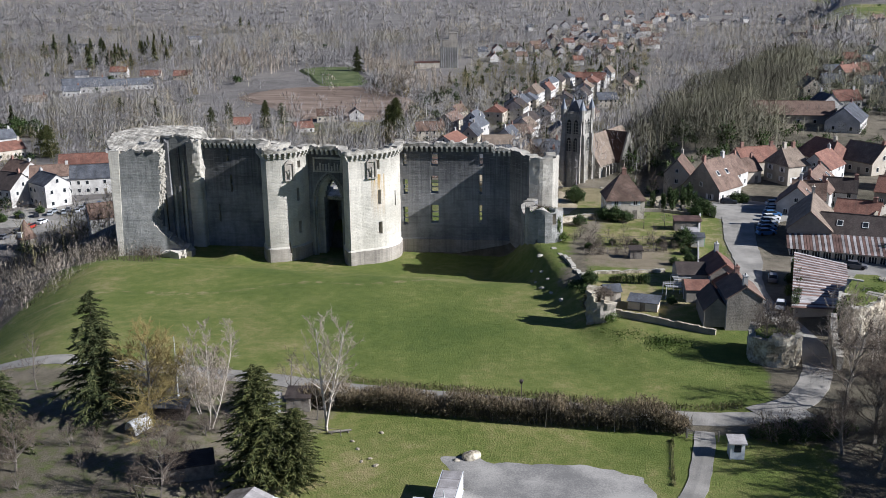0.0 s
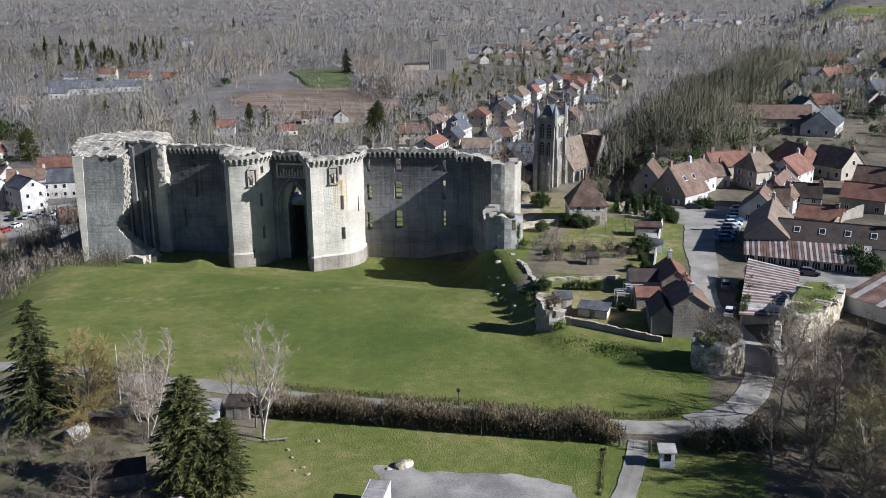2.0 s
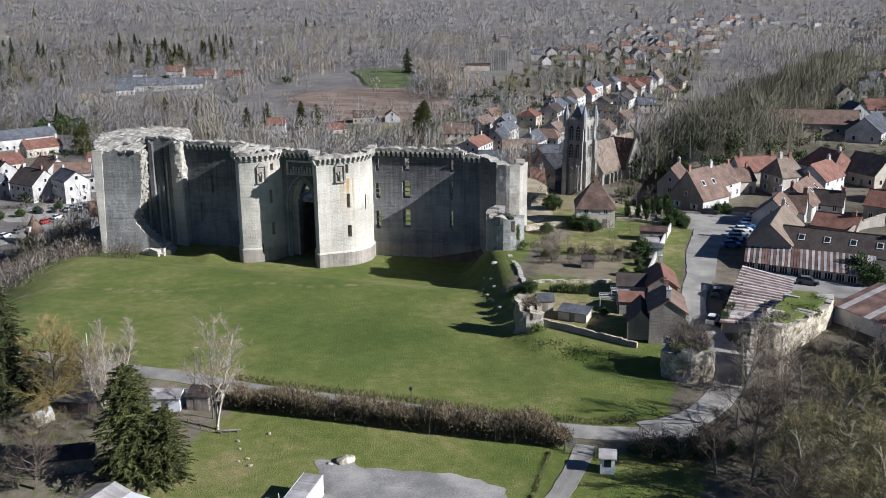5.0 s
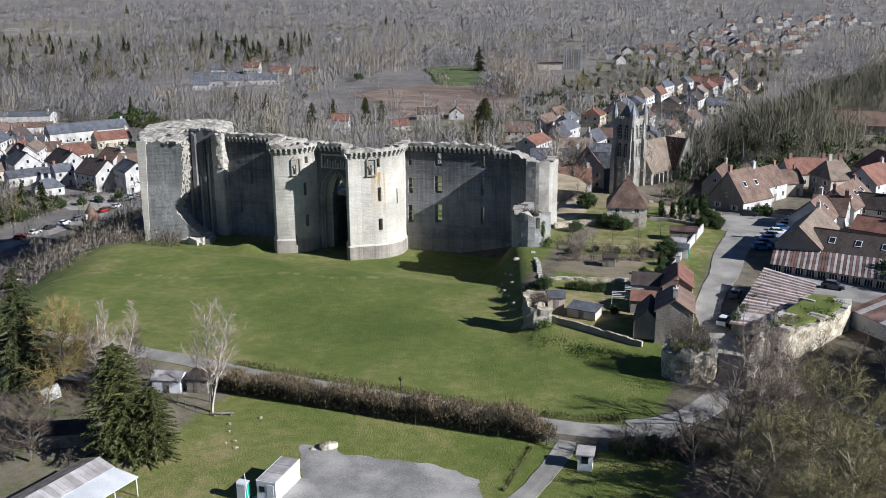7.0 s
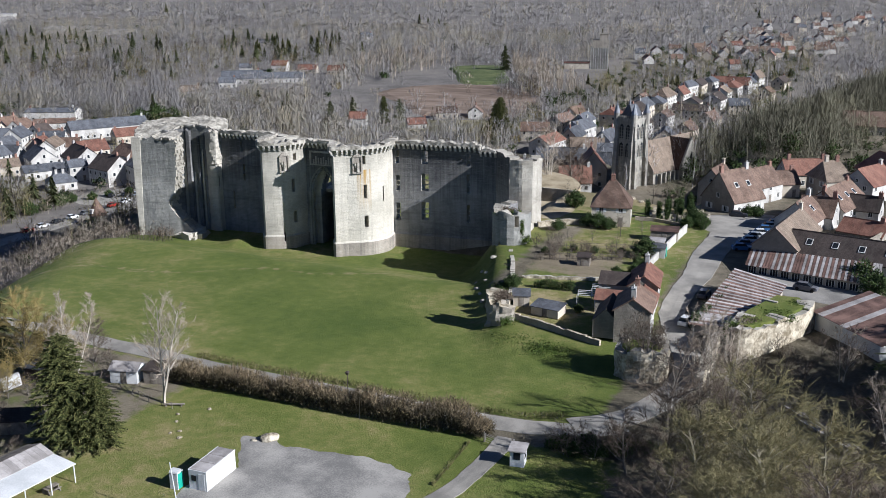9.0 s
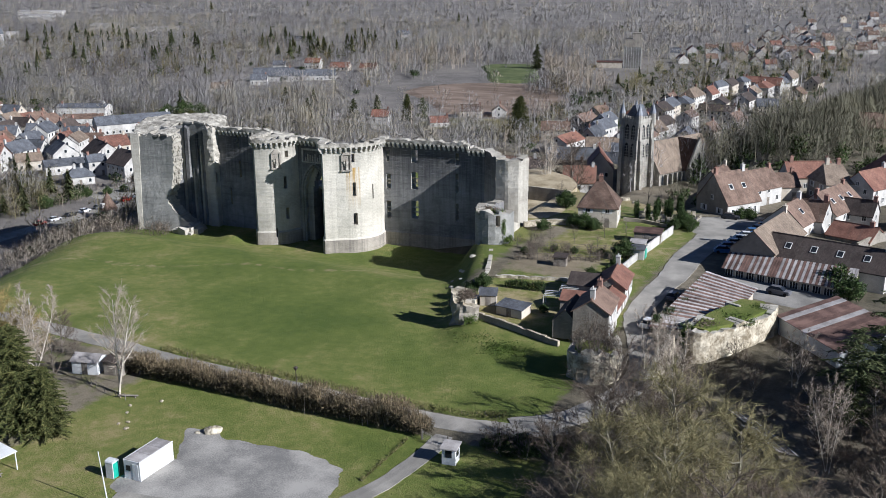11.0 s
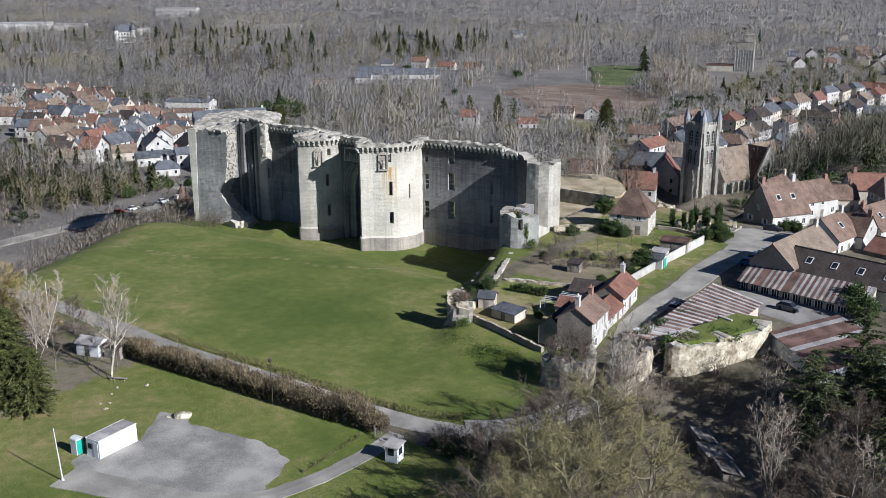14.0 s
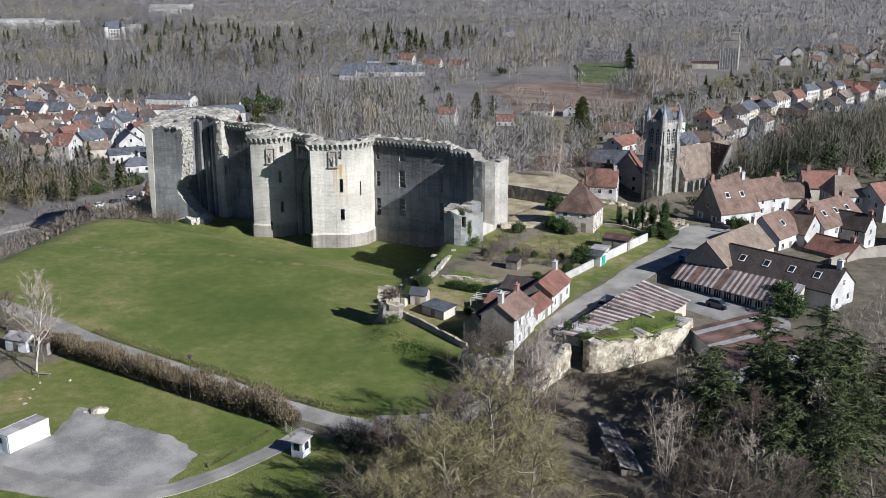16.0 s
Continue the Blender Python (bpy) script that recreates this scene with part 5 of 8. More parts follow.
def church():
    ob = thing("church", -26.8, 317.1, -1.4, -22, "old stone church with a buttressed tower and four corner turrets", "church")
    s = 3.3
    b = Build()
    b.box(-s, -s, -6, s, s, 20.5)
    part("tower", b, [CHURCH], ob)
    for sx in (-1, 1):
        for sy in (-1, 1):
            b = Build()
            for w, z0, z1 in ((1.2, -6, 8), (0.9, 8, 14), (0.55, 14, 19)):
                ys, xs = sorted((sy * s, sy * (s + w))), sorted((sx * s, sx * (s + w)))
                b.box(sx * (s - 0.55) - 0.6, ys[0], z0, sx * (s - 0.55) + 0.6, ys[1], z1)
                b.box(xs[0], sy * (s - 0.55) - 0.6, z0, xs[1], sy * (s - 0.55) + 0.6, z1)
            part("buttress", b, [CHURCH], ob)
            b = Build()
            b.tube((sx * s, sy * s, 18.3), (sx * s, sy * s, 22.0), 0.95, 0.95, 10)
            t = part("turret", b, [CHURCH], ob)
            b = Build()
            b.tube((sx * s, sy * s, 22.0), (sx * s, sy * s, 25.6), 1.05, 0.0, 10)
            b.tube((sx * s, sy * s, 25.3), (sx * s, sy * s, 26.3), 0.1, 0.02, 5)
            part("spirelet", b, [SPIRE], t, "grey conical turret cap")
    for face in range(4):
        m = Matrix.Rotation(math.pi / 2 * face, 4, "Z")
        for cx in (-1.2, 1.2):
            for z0, z1 in ((8.6, 13.0), (14.2, 18.8)):
                b = Build()
                pts = [(-0.8, z0), (0.8, z0), (0.8, z1 - 1.1), (0.48, z1 - 0.4), (0, z1), (-0.48, z1 - 0.4), (-0.8, z1 - 1.1)]
                b.face([m @ Vector((cx + a, -s - 0.03, e)) for a, e in pts])
                for a in (-0.85, 0.0, 0.85):
                    b.hexa([m @ Vector((cx + a + p, -s - q, z)) for z in (z0, z1 - 0.8) for p, q in ((-0.09, 0.2), (0.09, 0.2), (0.09, 0), (-0.09, 0))], 1)
                for k in range(4):
                    z = z0 + 0.5 + k * (z1 - z0 - 1.4) / 3.2
                    b.hexa([m @ Vector((cx + p, -s - q, z + e)) for e in (0, 0.16) for p, q in ((-0.78, 0.14), (0.78, 0.14), (0.78, 0), (-0.78, 0))], 1)
                part("belfry_window", b, [GLASS, CHURCH], ob)
        b = Build()
        b.hexa([m @ Vector((p, -s - q, z)) for z in (20.0, 20.6) for p, q in ((-s, 0.3), (s, 0.3), (s, -0.2), (-s, -0.2))])
        for k in range(8):
            a = -2.7 + k * 0.77
            b.hexa([m @ Vector((a + p, -s - q, z)) for z in (20.6, 21.4) for p, q in ((-0.22, 0.25), (0.22, 0.25), (0.22, 0), (-0.22, 0))])
        part("balustrade", b, [CHURCH], ob)
    b = Build()
    b.hexa([(-2.7, -2.7, 20.5), (2.7, -2.7, 20.5), (2.7, 2.7, 20.5), (-2.7, 2.7, 20.5), (-0.4, -1.8, 24.6), (0.4, -1.8, 24.6), (0.4, 1.8, 24.6), (-0.4, 1.8, 24.6)])
    part("tower_roof", b, [SLATE], ob, "slate roof behind the tower's balustrade")
    # nave running back from the tower; its slope towards the sun is pale and mossy
    b = Build()
    for p, q in (((-6.5, 4.3), (-6.5, 34)), ((6.2, 34), (6.2, 4.3)), ((6.2, 4.3), (-6.5, 4.3)), ((-6.5, 34), (6.2, 34))):
        pts = [(*q, -6), (*p, -6), (*p, 3.2), (*q, 3.2)]
        if p[1] == q[1]:
            pts.insert(3, (-0.1, p[1], 12))
        b.face(pts)
    nave = part("nave", b, [CHURCH], ob, "stone nave with buttresses and pointed windows")
    for e in (-1, 1):
        b = Build()
        x = 6.6 if e > 0 else -6.9
        q = [(x, 4.3, 2.9), (x, 34.3, 2.9), (0, 34.3, 12.1), (0, 4.3, 12.1)]
        b.slab(q if e > 0 else [q[1], q[0], q[3], q[2]], 0.25)
        part("nave_roof", b, [TILE_PALE], nave, "pale mossy tiled church roof")
    for k in range(4):
        y = 6.0 + k * 2.5
        b = Build()
        b.face([(6.24, y + a, z) for a, z in ((-0.55, -1), (0.55, -1), (0.55, 1.6), (0, 2.5), (-0.55, 1.6))])
        part("nave_window", b, [GLASS], nave)
        b = Build()
        b.box(6.2, y + 0.95, -6, 7.3, y + 1.5, 2.4)
        part("nave_buttress", b, [CHURCH], nave)
    # transept with the sunlit gable
    b = Build()
    y0, y1, mid, x1 = 16.0, 27.0, 21.5, 8.6
    b.face([(0, y0, -6), (x1, y0, -6), (x1, y0, 3.0), (0, y0, 3.0)])
    b.face([(x1, y1, -6), (0, y1, -6), (0, y1, 3.0), (x1, y1, 3.0)])
    for x in (x1, x1 - 0.6):
        b.face([(x, y0 - 0.2, -6), (x, y1 + 0.2, -6), (x, y1 + 0.2, 3.4), (x, mid, 12.9), (x, y0 - 0.2, 3.4)])
    for p, q in (((y0 - 0.2, 3.4), (mid, 12.9)), ((mid, 12.9), (y1 + 0.2, 3.4))):
        b.face([(x1, p[0], p[1]), (x1, q[0], q[1]), (x1 - 0.6, q[0], q[1]), (x1 - 0.6, p[0], p[1])])
    tr = part("transept", b, [CHURCH], ob, "transept with a tall pointed gable in sunlight")
    for e in (-1, 1):
        b = Build()
        y = y0 - 0.4 if e < 0 else y1 + 0.4
        q = [(-1, y, 2.8), (x1 - 0.6, y, 2.8), (x1 - 0.6, mid, 12.2), (-1, mid, 12.2)]
        b.slab(q if e < 0 else [q[1], q[0], q[3], q[2]], 0.25)
        part("transept_roof", b, [TILE_BROWN], tr, "brown tiled transept roof")
    for cy, z0, z1, w in ((mid, 1.0, 8.0, 0.6), (mid - 2.6, -1, 3.2, 0.8), (mid + 2.6, -1, 3.2, 0.8)):
        b = Build()
        b.face([(x1 + 0.04, cy + a, z) for a, z in ((-w, z0), (w, z0), (w, z1 - 1.2), (0, z1), (-w, z1 - 1.2))])
        part("gable_window", b, [GLASS], tr)
    b = Build()
    for y in (y0 - 0.2, y1 - 0.6, mid - 0.4):
        b.box(x1, y, -6, x1 + 1.0, y + 0.8, 3.6 if y != mid - 0.4 else 0.6)
    part("gable_buttress", b, [CHURCH], tr)
    b = Build()
    b.tube((-6.0, 6.6, -4), (-6.0, 6.6, 17.0), 1.6, 1.5, 10)
    t = part("stair_turret", b, [CHURCH], ob)
    b = Build()
    b.tube((-6.0, 6.6, 17.0), (-6.0, 6.6, 22.5), 1.8, 0.0, 10)
    part("turret_cap", b, [TILE_BROWN], t)


church()


# ---- trees ----
def blades(a, b, w, rng):
    """Thin triangles from a to b, w wide at the foot, each turned at random: arrays in, (n, 3, 3) out."""
    d = b - a
    s = np.cross(d, rng.normal(size=d.shape))
    s /= np.linalg.norm(s, axis=1, keepdims=True) + 1e-9
    return np.stack([a - s * w[:, None] / 2, a + s * w[:, None] / 2, b], axis=1)


def rods(a, b, ra, rb, n=4):
    """Tapered n-sided rods as triangles."""
    d = b - a
    s = np.cross(d, np.where(np.abs(d[:, :1]) < 0.9 * np.linalg.norm(d, axis=1, keepdims=True), [[1.0, 0, 0]], [[0, 1.0, 0]]))
    s /= np.linalg.norm(s, axis=1, keepdims=True) + 1e-9
    w = np.cross(d, s)
    w /= np.linalg.norm(w, axis=1, keepdims=True) + 1e-9
    out = []
    for i in range(n):
        c0, s0, c1, s1 = math.cos(6.2832 * i / n), math.sin(6.2832 * i / n), math.cos(6.2832 * (i + 1) / n), math.sin(6.2832 * (i + 1) / n)
        p0, p1 = a + (s * c0 + w * s0) * ra[:, None], a + (s * c1 + w * s1) * ra[:, None]
        q0, q1 = b + (s * c0 + w * s0) * rb[:, None], b + (s * c1 + w * s1) * rb[:, None]
        out += [np.stack([p0, p1, q1], 1), np.stack([p0, q1, q0], 1)]
    return np.concatenate(out)


def bare_tree(seed, H=12.0, wide=0.32, limbs=9, subs=6, twigs=7, clear=0.25, up=0.55, leader=True, droop=0.0, fine=1.0, stems=1, stout=1.0):
    """A leafless tree: trunk, limbs, boughs and a haze of twigs. Returns rods and blades."""
    rng = np.random.default_rng(seed)
    segs, fin = [], []

    def run(p, d, length, r, n, wig):
        """A bent branch in n pieces; returns its nodes."""
        pts = [p]
        for k in range(n):
            d = d + rng.normal(size=3) * wig + np.array([0, 0, 0.10 - droop * (k / n)])
            d /= np.linalg.norm(d)
            q = pts[-1] + d * length / n
            segs.append((pts[-1], q, r * (1 - k / n * 0.75), r * (1 - (k + 1) / n * 0.75)))
            pts.append(q)
        return pts, d

    for st in range(stems):
        lean = rng.normal(size=3) * (0.05 if stems == 1 else 0.16)
        base = np.array([0, 0, -0.3]) + (rng.normal(size=3) * [0.3, 0.3, 0] if stems > 1 else 0)
        trunk, _ = run(base, np.array([0, 0, 1.0]) + lean, H * (0.92 if leader else 0.55), H * 0.017 * stout, 7, 0.05)
        for i in range(limbs):
            f = clear + (1 - clear) * (i + rng.random()) / limbs
            k = min(6, int(f * 7))
            p = trunk[k] + (trunk[k + 1] - trunk[k]) * (f * 7 - k)
            az = i * 2.4 + rng.random()
            d = np.array([math.cos(az), math.sin(az), up + rng.normal() * 0.15 + 0.4 * f])
            d /= np.linalg.norm(d)
            L = H * wide * (1.25 - 0.75 * f if leader else 1.1) * rng.uniform(0.8, 1.2)
            limb, _ = run(p, d, L, H * 0.0075 * stout * (1.3 - 0.8 * f), 4, 0.14)
            for j in range(subs):
                g = 0.25 + 0.75 * (j + rng.random()) / subs
                kk = min(3, int(g * 4))
                q = limb[kk] + (limb[kk + 1] - limb[kk]) * (g * 4 - kk)
                dd = d + rng.normal(size=3) * 0.65 + np.array([0, 0, 0.25 - droop])
                dd /= np.linalg.norm(dd)
                M = L * rng.uniform(0.3, 0.55)
                bough, _ = run(q, dd, M, H * 0.0028, 2, 0.15)
                for t in range(twigs):
                    g2 = 0.15 + 0.85 * rng.random()
                    kk = min(1, int(g2 * 2))
                    s = bough[kk] + (bough[kk + 1] - bough[kk]) * (g2 * 2 - kk)
                    e = dd + rng.normal(size=3) * 0.7 + np.array([0, 0, 0.2 - 1.5 * droop])
                    e *= M * rng.uniform(0.35, 0.8) / np.linalg.norm(e)
                    fin.append((s, s + e, 0.045 * fine * H / 12))
    a, b, ra, rb = (np.array(v) for v in zip(*segs))
    fa, fb, fw = (np.array(v) for v in zip(*fin))
    thick = ra > 0.035 * H / 12
    rod = rods(a[thick], b[thick], ra[thick], rb[thick])
    thin = np.concatenate([blades(a[~thick], b[~thick], ra[~thick] * 2.2, rng), blades(fa, fb, fw, rng)])
    return rod, thin


def conifer(seed, H=14.0, wide=0.24, whorls=26, arms=9, sprays=9, droop=0.25, bare=0.06, ragged=0.25, power=0.8, leaf=1.0):
    """A spruce: trunk and drooping tiers of needled sprays."""
    rng = np.random.default_rng(seed)
    a, b, w = [], [], []
    for i in range(whorls):
        f = bare + (1 - bare) * (i + 0.5) / whorls
        R = H * wide * (1 - f) ** power + 0.25
        for k in range(arms):
            az = rng.uniform(0, 6.2832)
            L = R * rng.uniform(1 - ragged * 1.6, 1 + ragged)
            z = H * f + rng.normal() * 0.3 * (1.2 - f) + rng.uniform(-0.5, 0.5) * H / whorls
            tip = np.array([math.cos(az) * L, math.sin(az) * L, z - L * droop * rng.uniform(0.6, 1.4)])
            root = np.array([0, 0, z + 0.1])
            for s in range(sprays):
                g = 0.12 + 0.88 * (s + rng.random()) / sprays
                p = root + (tip - root) * g + np.array([0, 0, 0.12 * L * math.sin(g * 3.1)])
                side = rng.normal(size=3) * [1, 1, 0.45]
                d = (tip - root) * 0.07 + side * (0.20 + 0.085 * L * (1.2 - g)) + np.array([0, 0, -0.04 * L])
                a.append(p), b.append(p + d * rng.uniform(0.7, 1.3)), w.append((0.06 * L + 0.13) * leaf)
    a, b, w = np.array(a), np.array(b), np.array(w)
    trunk = rods(np.array([[0, 0, -0.3]]), np.array([[0, 0, H]]), np.array([H * 0.014]), np.array([0.02]), 6)
    return trunk, blades(a, b, w, rng)


def bushy(seed, H=3.0, R=1.6, n=900, leaf=0.28, hollow=0.55):
    """A rounded, uneven bush of small leaves round a few stems."""
    rng = np.random.default_rng(seed)
    d = rng.normal(size=(n, 3))
    d /= np.linalg.norm(d, axis=1, keepdims=True)
    lump = 1 + 0.25 * np.sin(d[:, 0] * 5 + seed) * np.cos(d[:, 1] * 4 + seed * 2) + 0.15 * np.sin(d[:, 2] * 9 + seed)
    r = rng.uniform(hollow, 1.0, n) * lump
    p = np.stack([d[:, 0] * r * R, d[:, 1] * r * R, H * 0.52 + d[:, 2] * r * H * 0.5], 1)
    p[:, 2] = np.maximum(p[:, 2], 0.05)
    leaf_d = rng.normal(size=(n, 3)) * leaf
    st = rng.normal(size=(7, 3)) * [R * 0.6, R * 0.6, 0]
    top = st * 1.1 + [0, 0, H * 0.7]
    return rods(np.concatenate([st * 0.2 + [0, 0, -0.2]]), top, np.full(7, 0.06), np.full(7, 0.02), 3), blades(p, p + leaf_d, np.full(n, leaf * 0.9), rng)


def tree_kind(name, pieces, mats, label, category="tree"):
    """A tree standing far below ground as a pattern for copies: thing > trunk, crown."""
    return (name, clutch("trunk", [pieces[0]], [mats[0]]), clutch("crown", [pieces[1]], [mats[1]]), label, category)


def plant(kind, x, y, turn=0.0, size=1.0, tall=1.0, group="", z=None):
    name, trunk, crown, label, category = kind
    ob = thing(name, x, y, (land(x, y) if z is None else z) - 0.05, turn, label, category, group)
    for nm, me in (("trunk", trunk), ("crown", crown)):
        o = new(nm, me)
        o.parent = ob
        o.scale = (size, size, size * tall)
    return ob


SPRUCE = tree_kind("spruce", conifer(1, 17, 0.28, 30, 11, 80, 0.12, 0.05, 0.5, 0.72, 0.55), (BARK, NEEDLE), "tall dark green spruce with drooping tiers")
SPRUCE_B = tree_kind("spruce", conifer(2, 15.5, 0.27, 40, 15, 66, -0.06, 0.02, 0.42, 0.45, 0.5), (BARK, NEEDLE_OLIVE), "broad dark evergreen conifer at the edge of the grass")
PINE = tree_kind("pine", conifer(3, 13.5, 0.27, 22, 9, 50, -0.08, 0.12, 0.7, 0.55, 0.5), (BARK, PINE_NEEDLE), "ragged green pine among bare trees")
CYPRESS = tree_kind("cypress", bushy(9, 5.0, 0.7, 1800, 0.18, 0.55), (BARK, EVERGREEN), "slim clipped evergreen in the cemetery")
BIRCH_A = tree_kind("birch", bare_tree(11, 15.5, 0.29, 13, 8, 11, 0.25, 0.9, stems=2, fine=0.75, stout=0.75), (BIRCH, TWIG_PALE), "leafless pale-barked tree on the grass")
BIRCH_B = tree_kind("birch", bare_tree(12, 13, 0.22, 13, 7, 9, 0.15, 1.1, stems=3, fine=0.9, stout=0.45), (BIRCH, TWIG_PALE), "leafless white birch with several stems")
POPLAR = tree_kind("poplar", bare_tree(13, 15.5, 0.2, 18, 8, 10, 0.12, 1.4, stems=2, fine=0.9, stout=0.42), (BIRCH, TWIG_PALE), "slender leafless poplar with pale twigs")
OAK_A = tree_kind("oak", bare_tree(14, 12.5, 0.42, 15, 11, 16, 0.25, 0.4, fine=0.65, stout=1.2, droop=0.16), (BARK, TWIG), "spreading leafless tree with dark branches")
OAK_B = tree_kind("oak", bare_tree(15, 11, 0.42, 12, 10, 18, 0.15, 0.5, stems=2, fine=0.75), (BARK, TWIG), "leafless tree with many fine twigs")
OLIVE = tree_kind("lime_tree", bare_tree(16, 13.5, 0.47, 18, 13, 26, 0.1, 0.38, fine=0.85, stout=1.3, droop=0.2), (BARK_PALE, TWIG_OLIVE), "large budding tree with an olive-brown crown")
WILLOW = tree_kind("willow", bare_tree(17, 10, 0.42, 18, 13, 24, 0.1, 0.6, droop=0.1, fine=1.0), (BARK, TWIG_GOLD), "yellowish budding willow with fine twigs")
SAPLING = tree_kind("young_tree", bare_tree(18, 7, 0.34, 10, 6, 7, 0.25, 0.6), (BARK, TWIG), "small leafless fruit tree in winter")
BUSH = tree_kind("bush", bushy(5, 2.6, 1.7, 2600, 0.19), (BARK, EVERGREEN), "rounded dark evergreen garden bush", "bush")
SCRUB = tree_kind("shrub", bare_tree(19, 4.2, 0.5, 8, 4, 6, 0.02, 0.7, stems=3, fine=2.6), (BARK, TWIG), "tangled leafless brown winter shrub", "shrub")

# foreground, west
for k, x, y, s, h in ((SPRUCE, -72, 109, 1.0, 1.05), (SPRUCE_B, -43.5, 96, 0.95, 1.0), (SPRUCE, -79, 97, 0.8, 1.0), (BIRCH_A, -40.8, 110.8, 0.98, 1.0), (POPLAR, -55.5, 108.5, 0.95, 1.05), (POPLAR, -59.5, 112, 0.8, 1.0), (POPLAR, -98, 118, 0.7, 1.0),
                  (WILLOW, -65.5, 109.5, 1.35, 0.95), (WILLOW, -63.5, 113, 0.9, 0.9), (SPRUCE_B, -39.6, 97.2, 0.62, 1.0), (OAK_B, -74, 93, 0.7, 1.0), (OAK_B, -54, 91, 0.8, 1.0), (SAPLING, -86, 115, 1.2, 1.0), (SAPLING, -92, 108, 1.2, 1.0), (SAPLING, -50, 107.5, 1.0, 1.1), (SAPLING, -48.2, 118, 1.1, 1.0), (SAPLING, -43, 113.5, 0.9, 1.1), (OAK_B, -60, 118, 0.6, 1.0), (SAPLING, -82, 103, 1.2, 1.0), (WILLOW, -62, 103, 0.5, 1.0), (OAK_B, -70, 120, 0.5, 1.0), (SPRUCE, -88, 88, 0.6, 1.0), (OAK_B, -100, 100, 0.9, 1.0), (OAK_B, -96, 90, 0.9, 1.0)):
    plant(k, x, y, (x * 37) % 360, s, h, group="trees on the west side of the grass")
# foreground, east
for k, x, y, s, h in ((OAK_A, 25.6, 128.4, 1.0, 1.0), (OAK_A, 31, 122.5, 0.9, 1.0), (OAK_B, 27.5, 119.5, 0.9, 1.0), (OAK_B, 36, 124, 0.9, 1.0), (OAK_B, 23.5, 116.5, 0.7, 1.0), (OAK_A, 33.5, 131, 0.85, 1.0), (OLIVE, 38.0, 115.5, 1.15, 1.0), (OLIVE, 33, 110, 0.9, 1.0), (OLIVE, 41, 104, 1.1, 1.0), (OLIVE, 38, 99, 1.0, 1.0), (OLIVE, 45, 111, 1.05, 1.0), (OAK_A, 30, 102, 0.9, 1.0), (OAK_B, 27, 114, 0.7, 1.0), (OAK_A, 51, 104, 1.0, 1.0), (OAK_A, 48, 98, 1.2, 1.0), 
                  (BIRCH_B, 26.6, 144.6, 1.0, 1.0), (BIRCH_B, 28.6, 141.5, 0.9, 1.0), (BIRCH_B, 45.1, 153.1, 0.7, 1.0), (BIRCH_B, 31.4, 141.2, 0.95, 1.0), (BIRCH_B, 51.4, 137.8, 0.7, 1.0), (BIRCH_B, 52, 131, 0.9, 1.0), (BIRCH_B, 66, 143, 1.0, 1.0), (OAK_B, 53, 150, 0.8, 1.0), (OAK_B, 60, 139, 1.0, 1.0), (OAK_A, 50, 137, 0.7, 1.0),
                  (PINE, 56.5, 150.5, 1.15, 1.1), (PINE, 53.5, 141, 1.1, 1.0), (PINE, 59, 146, 1.0, 1.1), (PINE, 62, 156, 1.2, 1.0), (PINE, 67, 150, 1.2, 1.0), (PINE, 64, 134, 1.0, 1.0), (PINE, 70, 142, 1.0, 1.0), (POPLAR, 65, 160, 1.0, 1.0), (POPLAR, 67.5, 163, 1.1, 1.0), (OAK_B, 60, 163, 0.8, 1.0), (OAK_B, 70, 158, 0.9, 1.0), (PINE, 72, 165, 1.2, 1.0), (PINE, 61, 150, 0.9, 1.1), (PINE, 65, 145, 1.0, 1.2), (PINE, 69, 136, 0.9, 1.1), (PINE, 72, 155, 1.1, 1.0), (BIRCH_B, 58, 133, 0.8, 1.0), (BIRCH_B, 63, 128, 0.9, 1.0), (OAK_B, 74, 150, 1.0, 1.0), (OAK_B, 58, 127, 0.9, 1.0), (OAK_B, 66, 127, 0.9, 1.0), (OAK_A, 62, 120, 0.9, 1.0), (OAK_B, 70, 118, 1.0, 1.0), (OAK_A, 58, 107, 1.0, 1.0), (OAK_B, 48, 108, 0.9, 1.0), (OAK_B, 66, 109, 1.0, 1.0), (OAK_B, 40, 110, 0.8, 1.0), (OAK_A, 76, 126, 1.0, 1.0)):
    plant(k, x, y, (x * 53 + y * 11) % 360, s, h, group="trees on the east side below the village")
rnd = random.Random(21)
for _ in range(120):
    x, y = rnd.uniform(30, 76), rnd.uniform(104, 163)
    if x < 30 and y > 146 or (x - 36) ** 2 + (y - 167) ** 2 < 36 or ((x - 42) / 8) ** 2 + ((y - 147) / 11) ** 2 < 1 and rnd.random() < 0.8:
        continue
    plant(SCRUB, x, y, rnd.uniform(0, 360), rnd.uniform(0.5, 1.05), 1.0, group="undergrowth below the village")
for _ in range(60):
    x = rnd.uniform(-108, -46)
    y = rnd.uniform(86, 119)
    plant(SCRUB, x, y, rnd.uniform(0, 360), rnd.uniform(0.35, 0.8), 1.0, group="undergrowth on the west side")
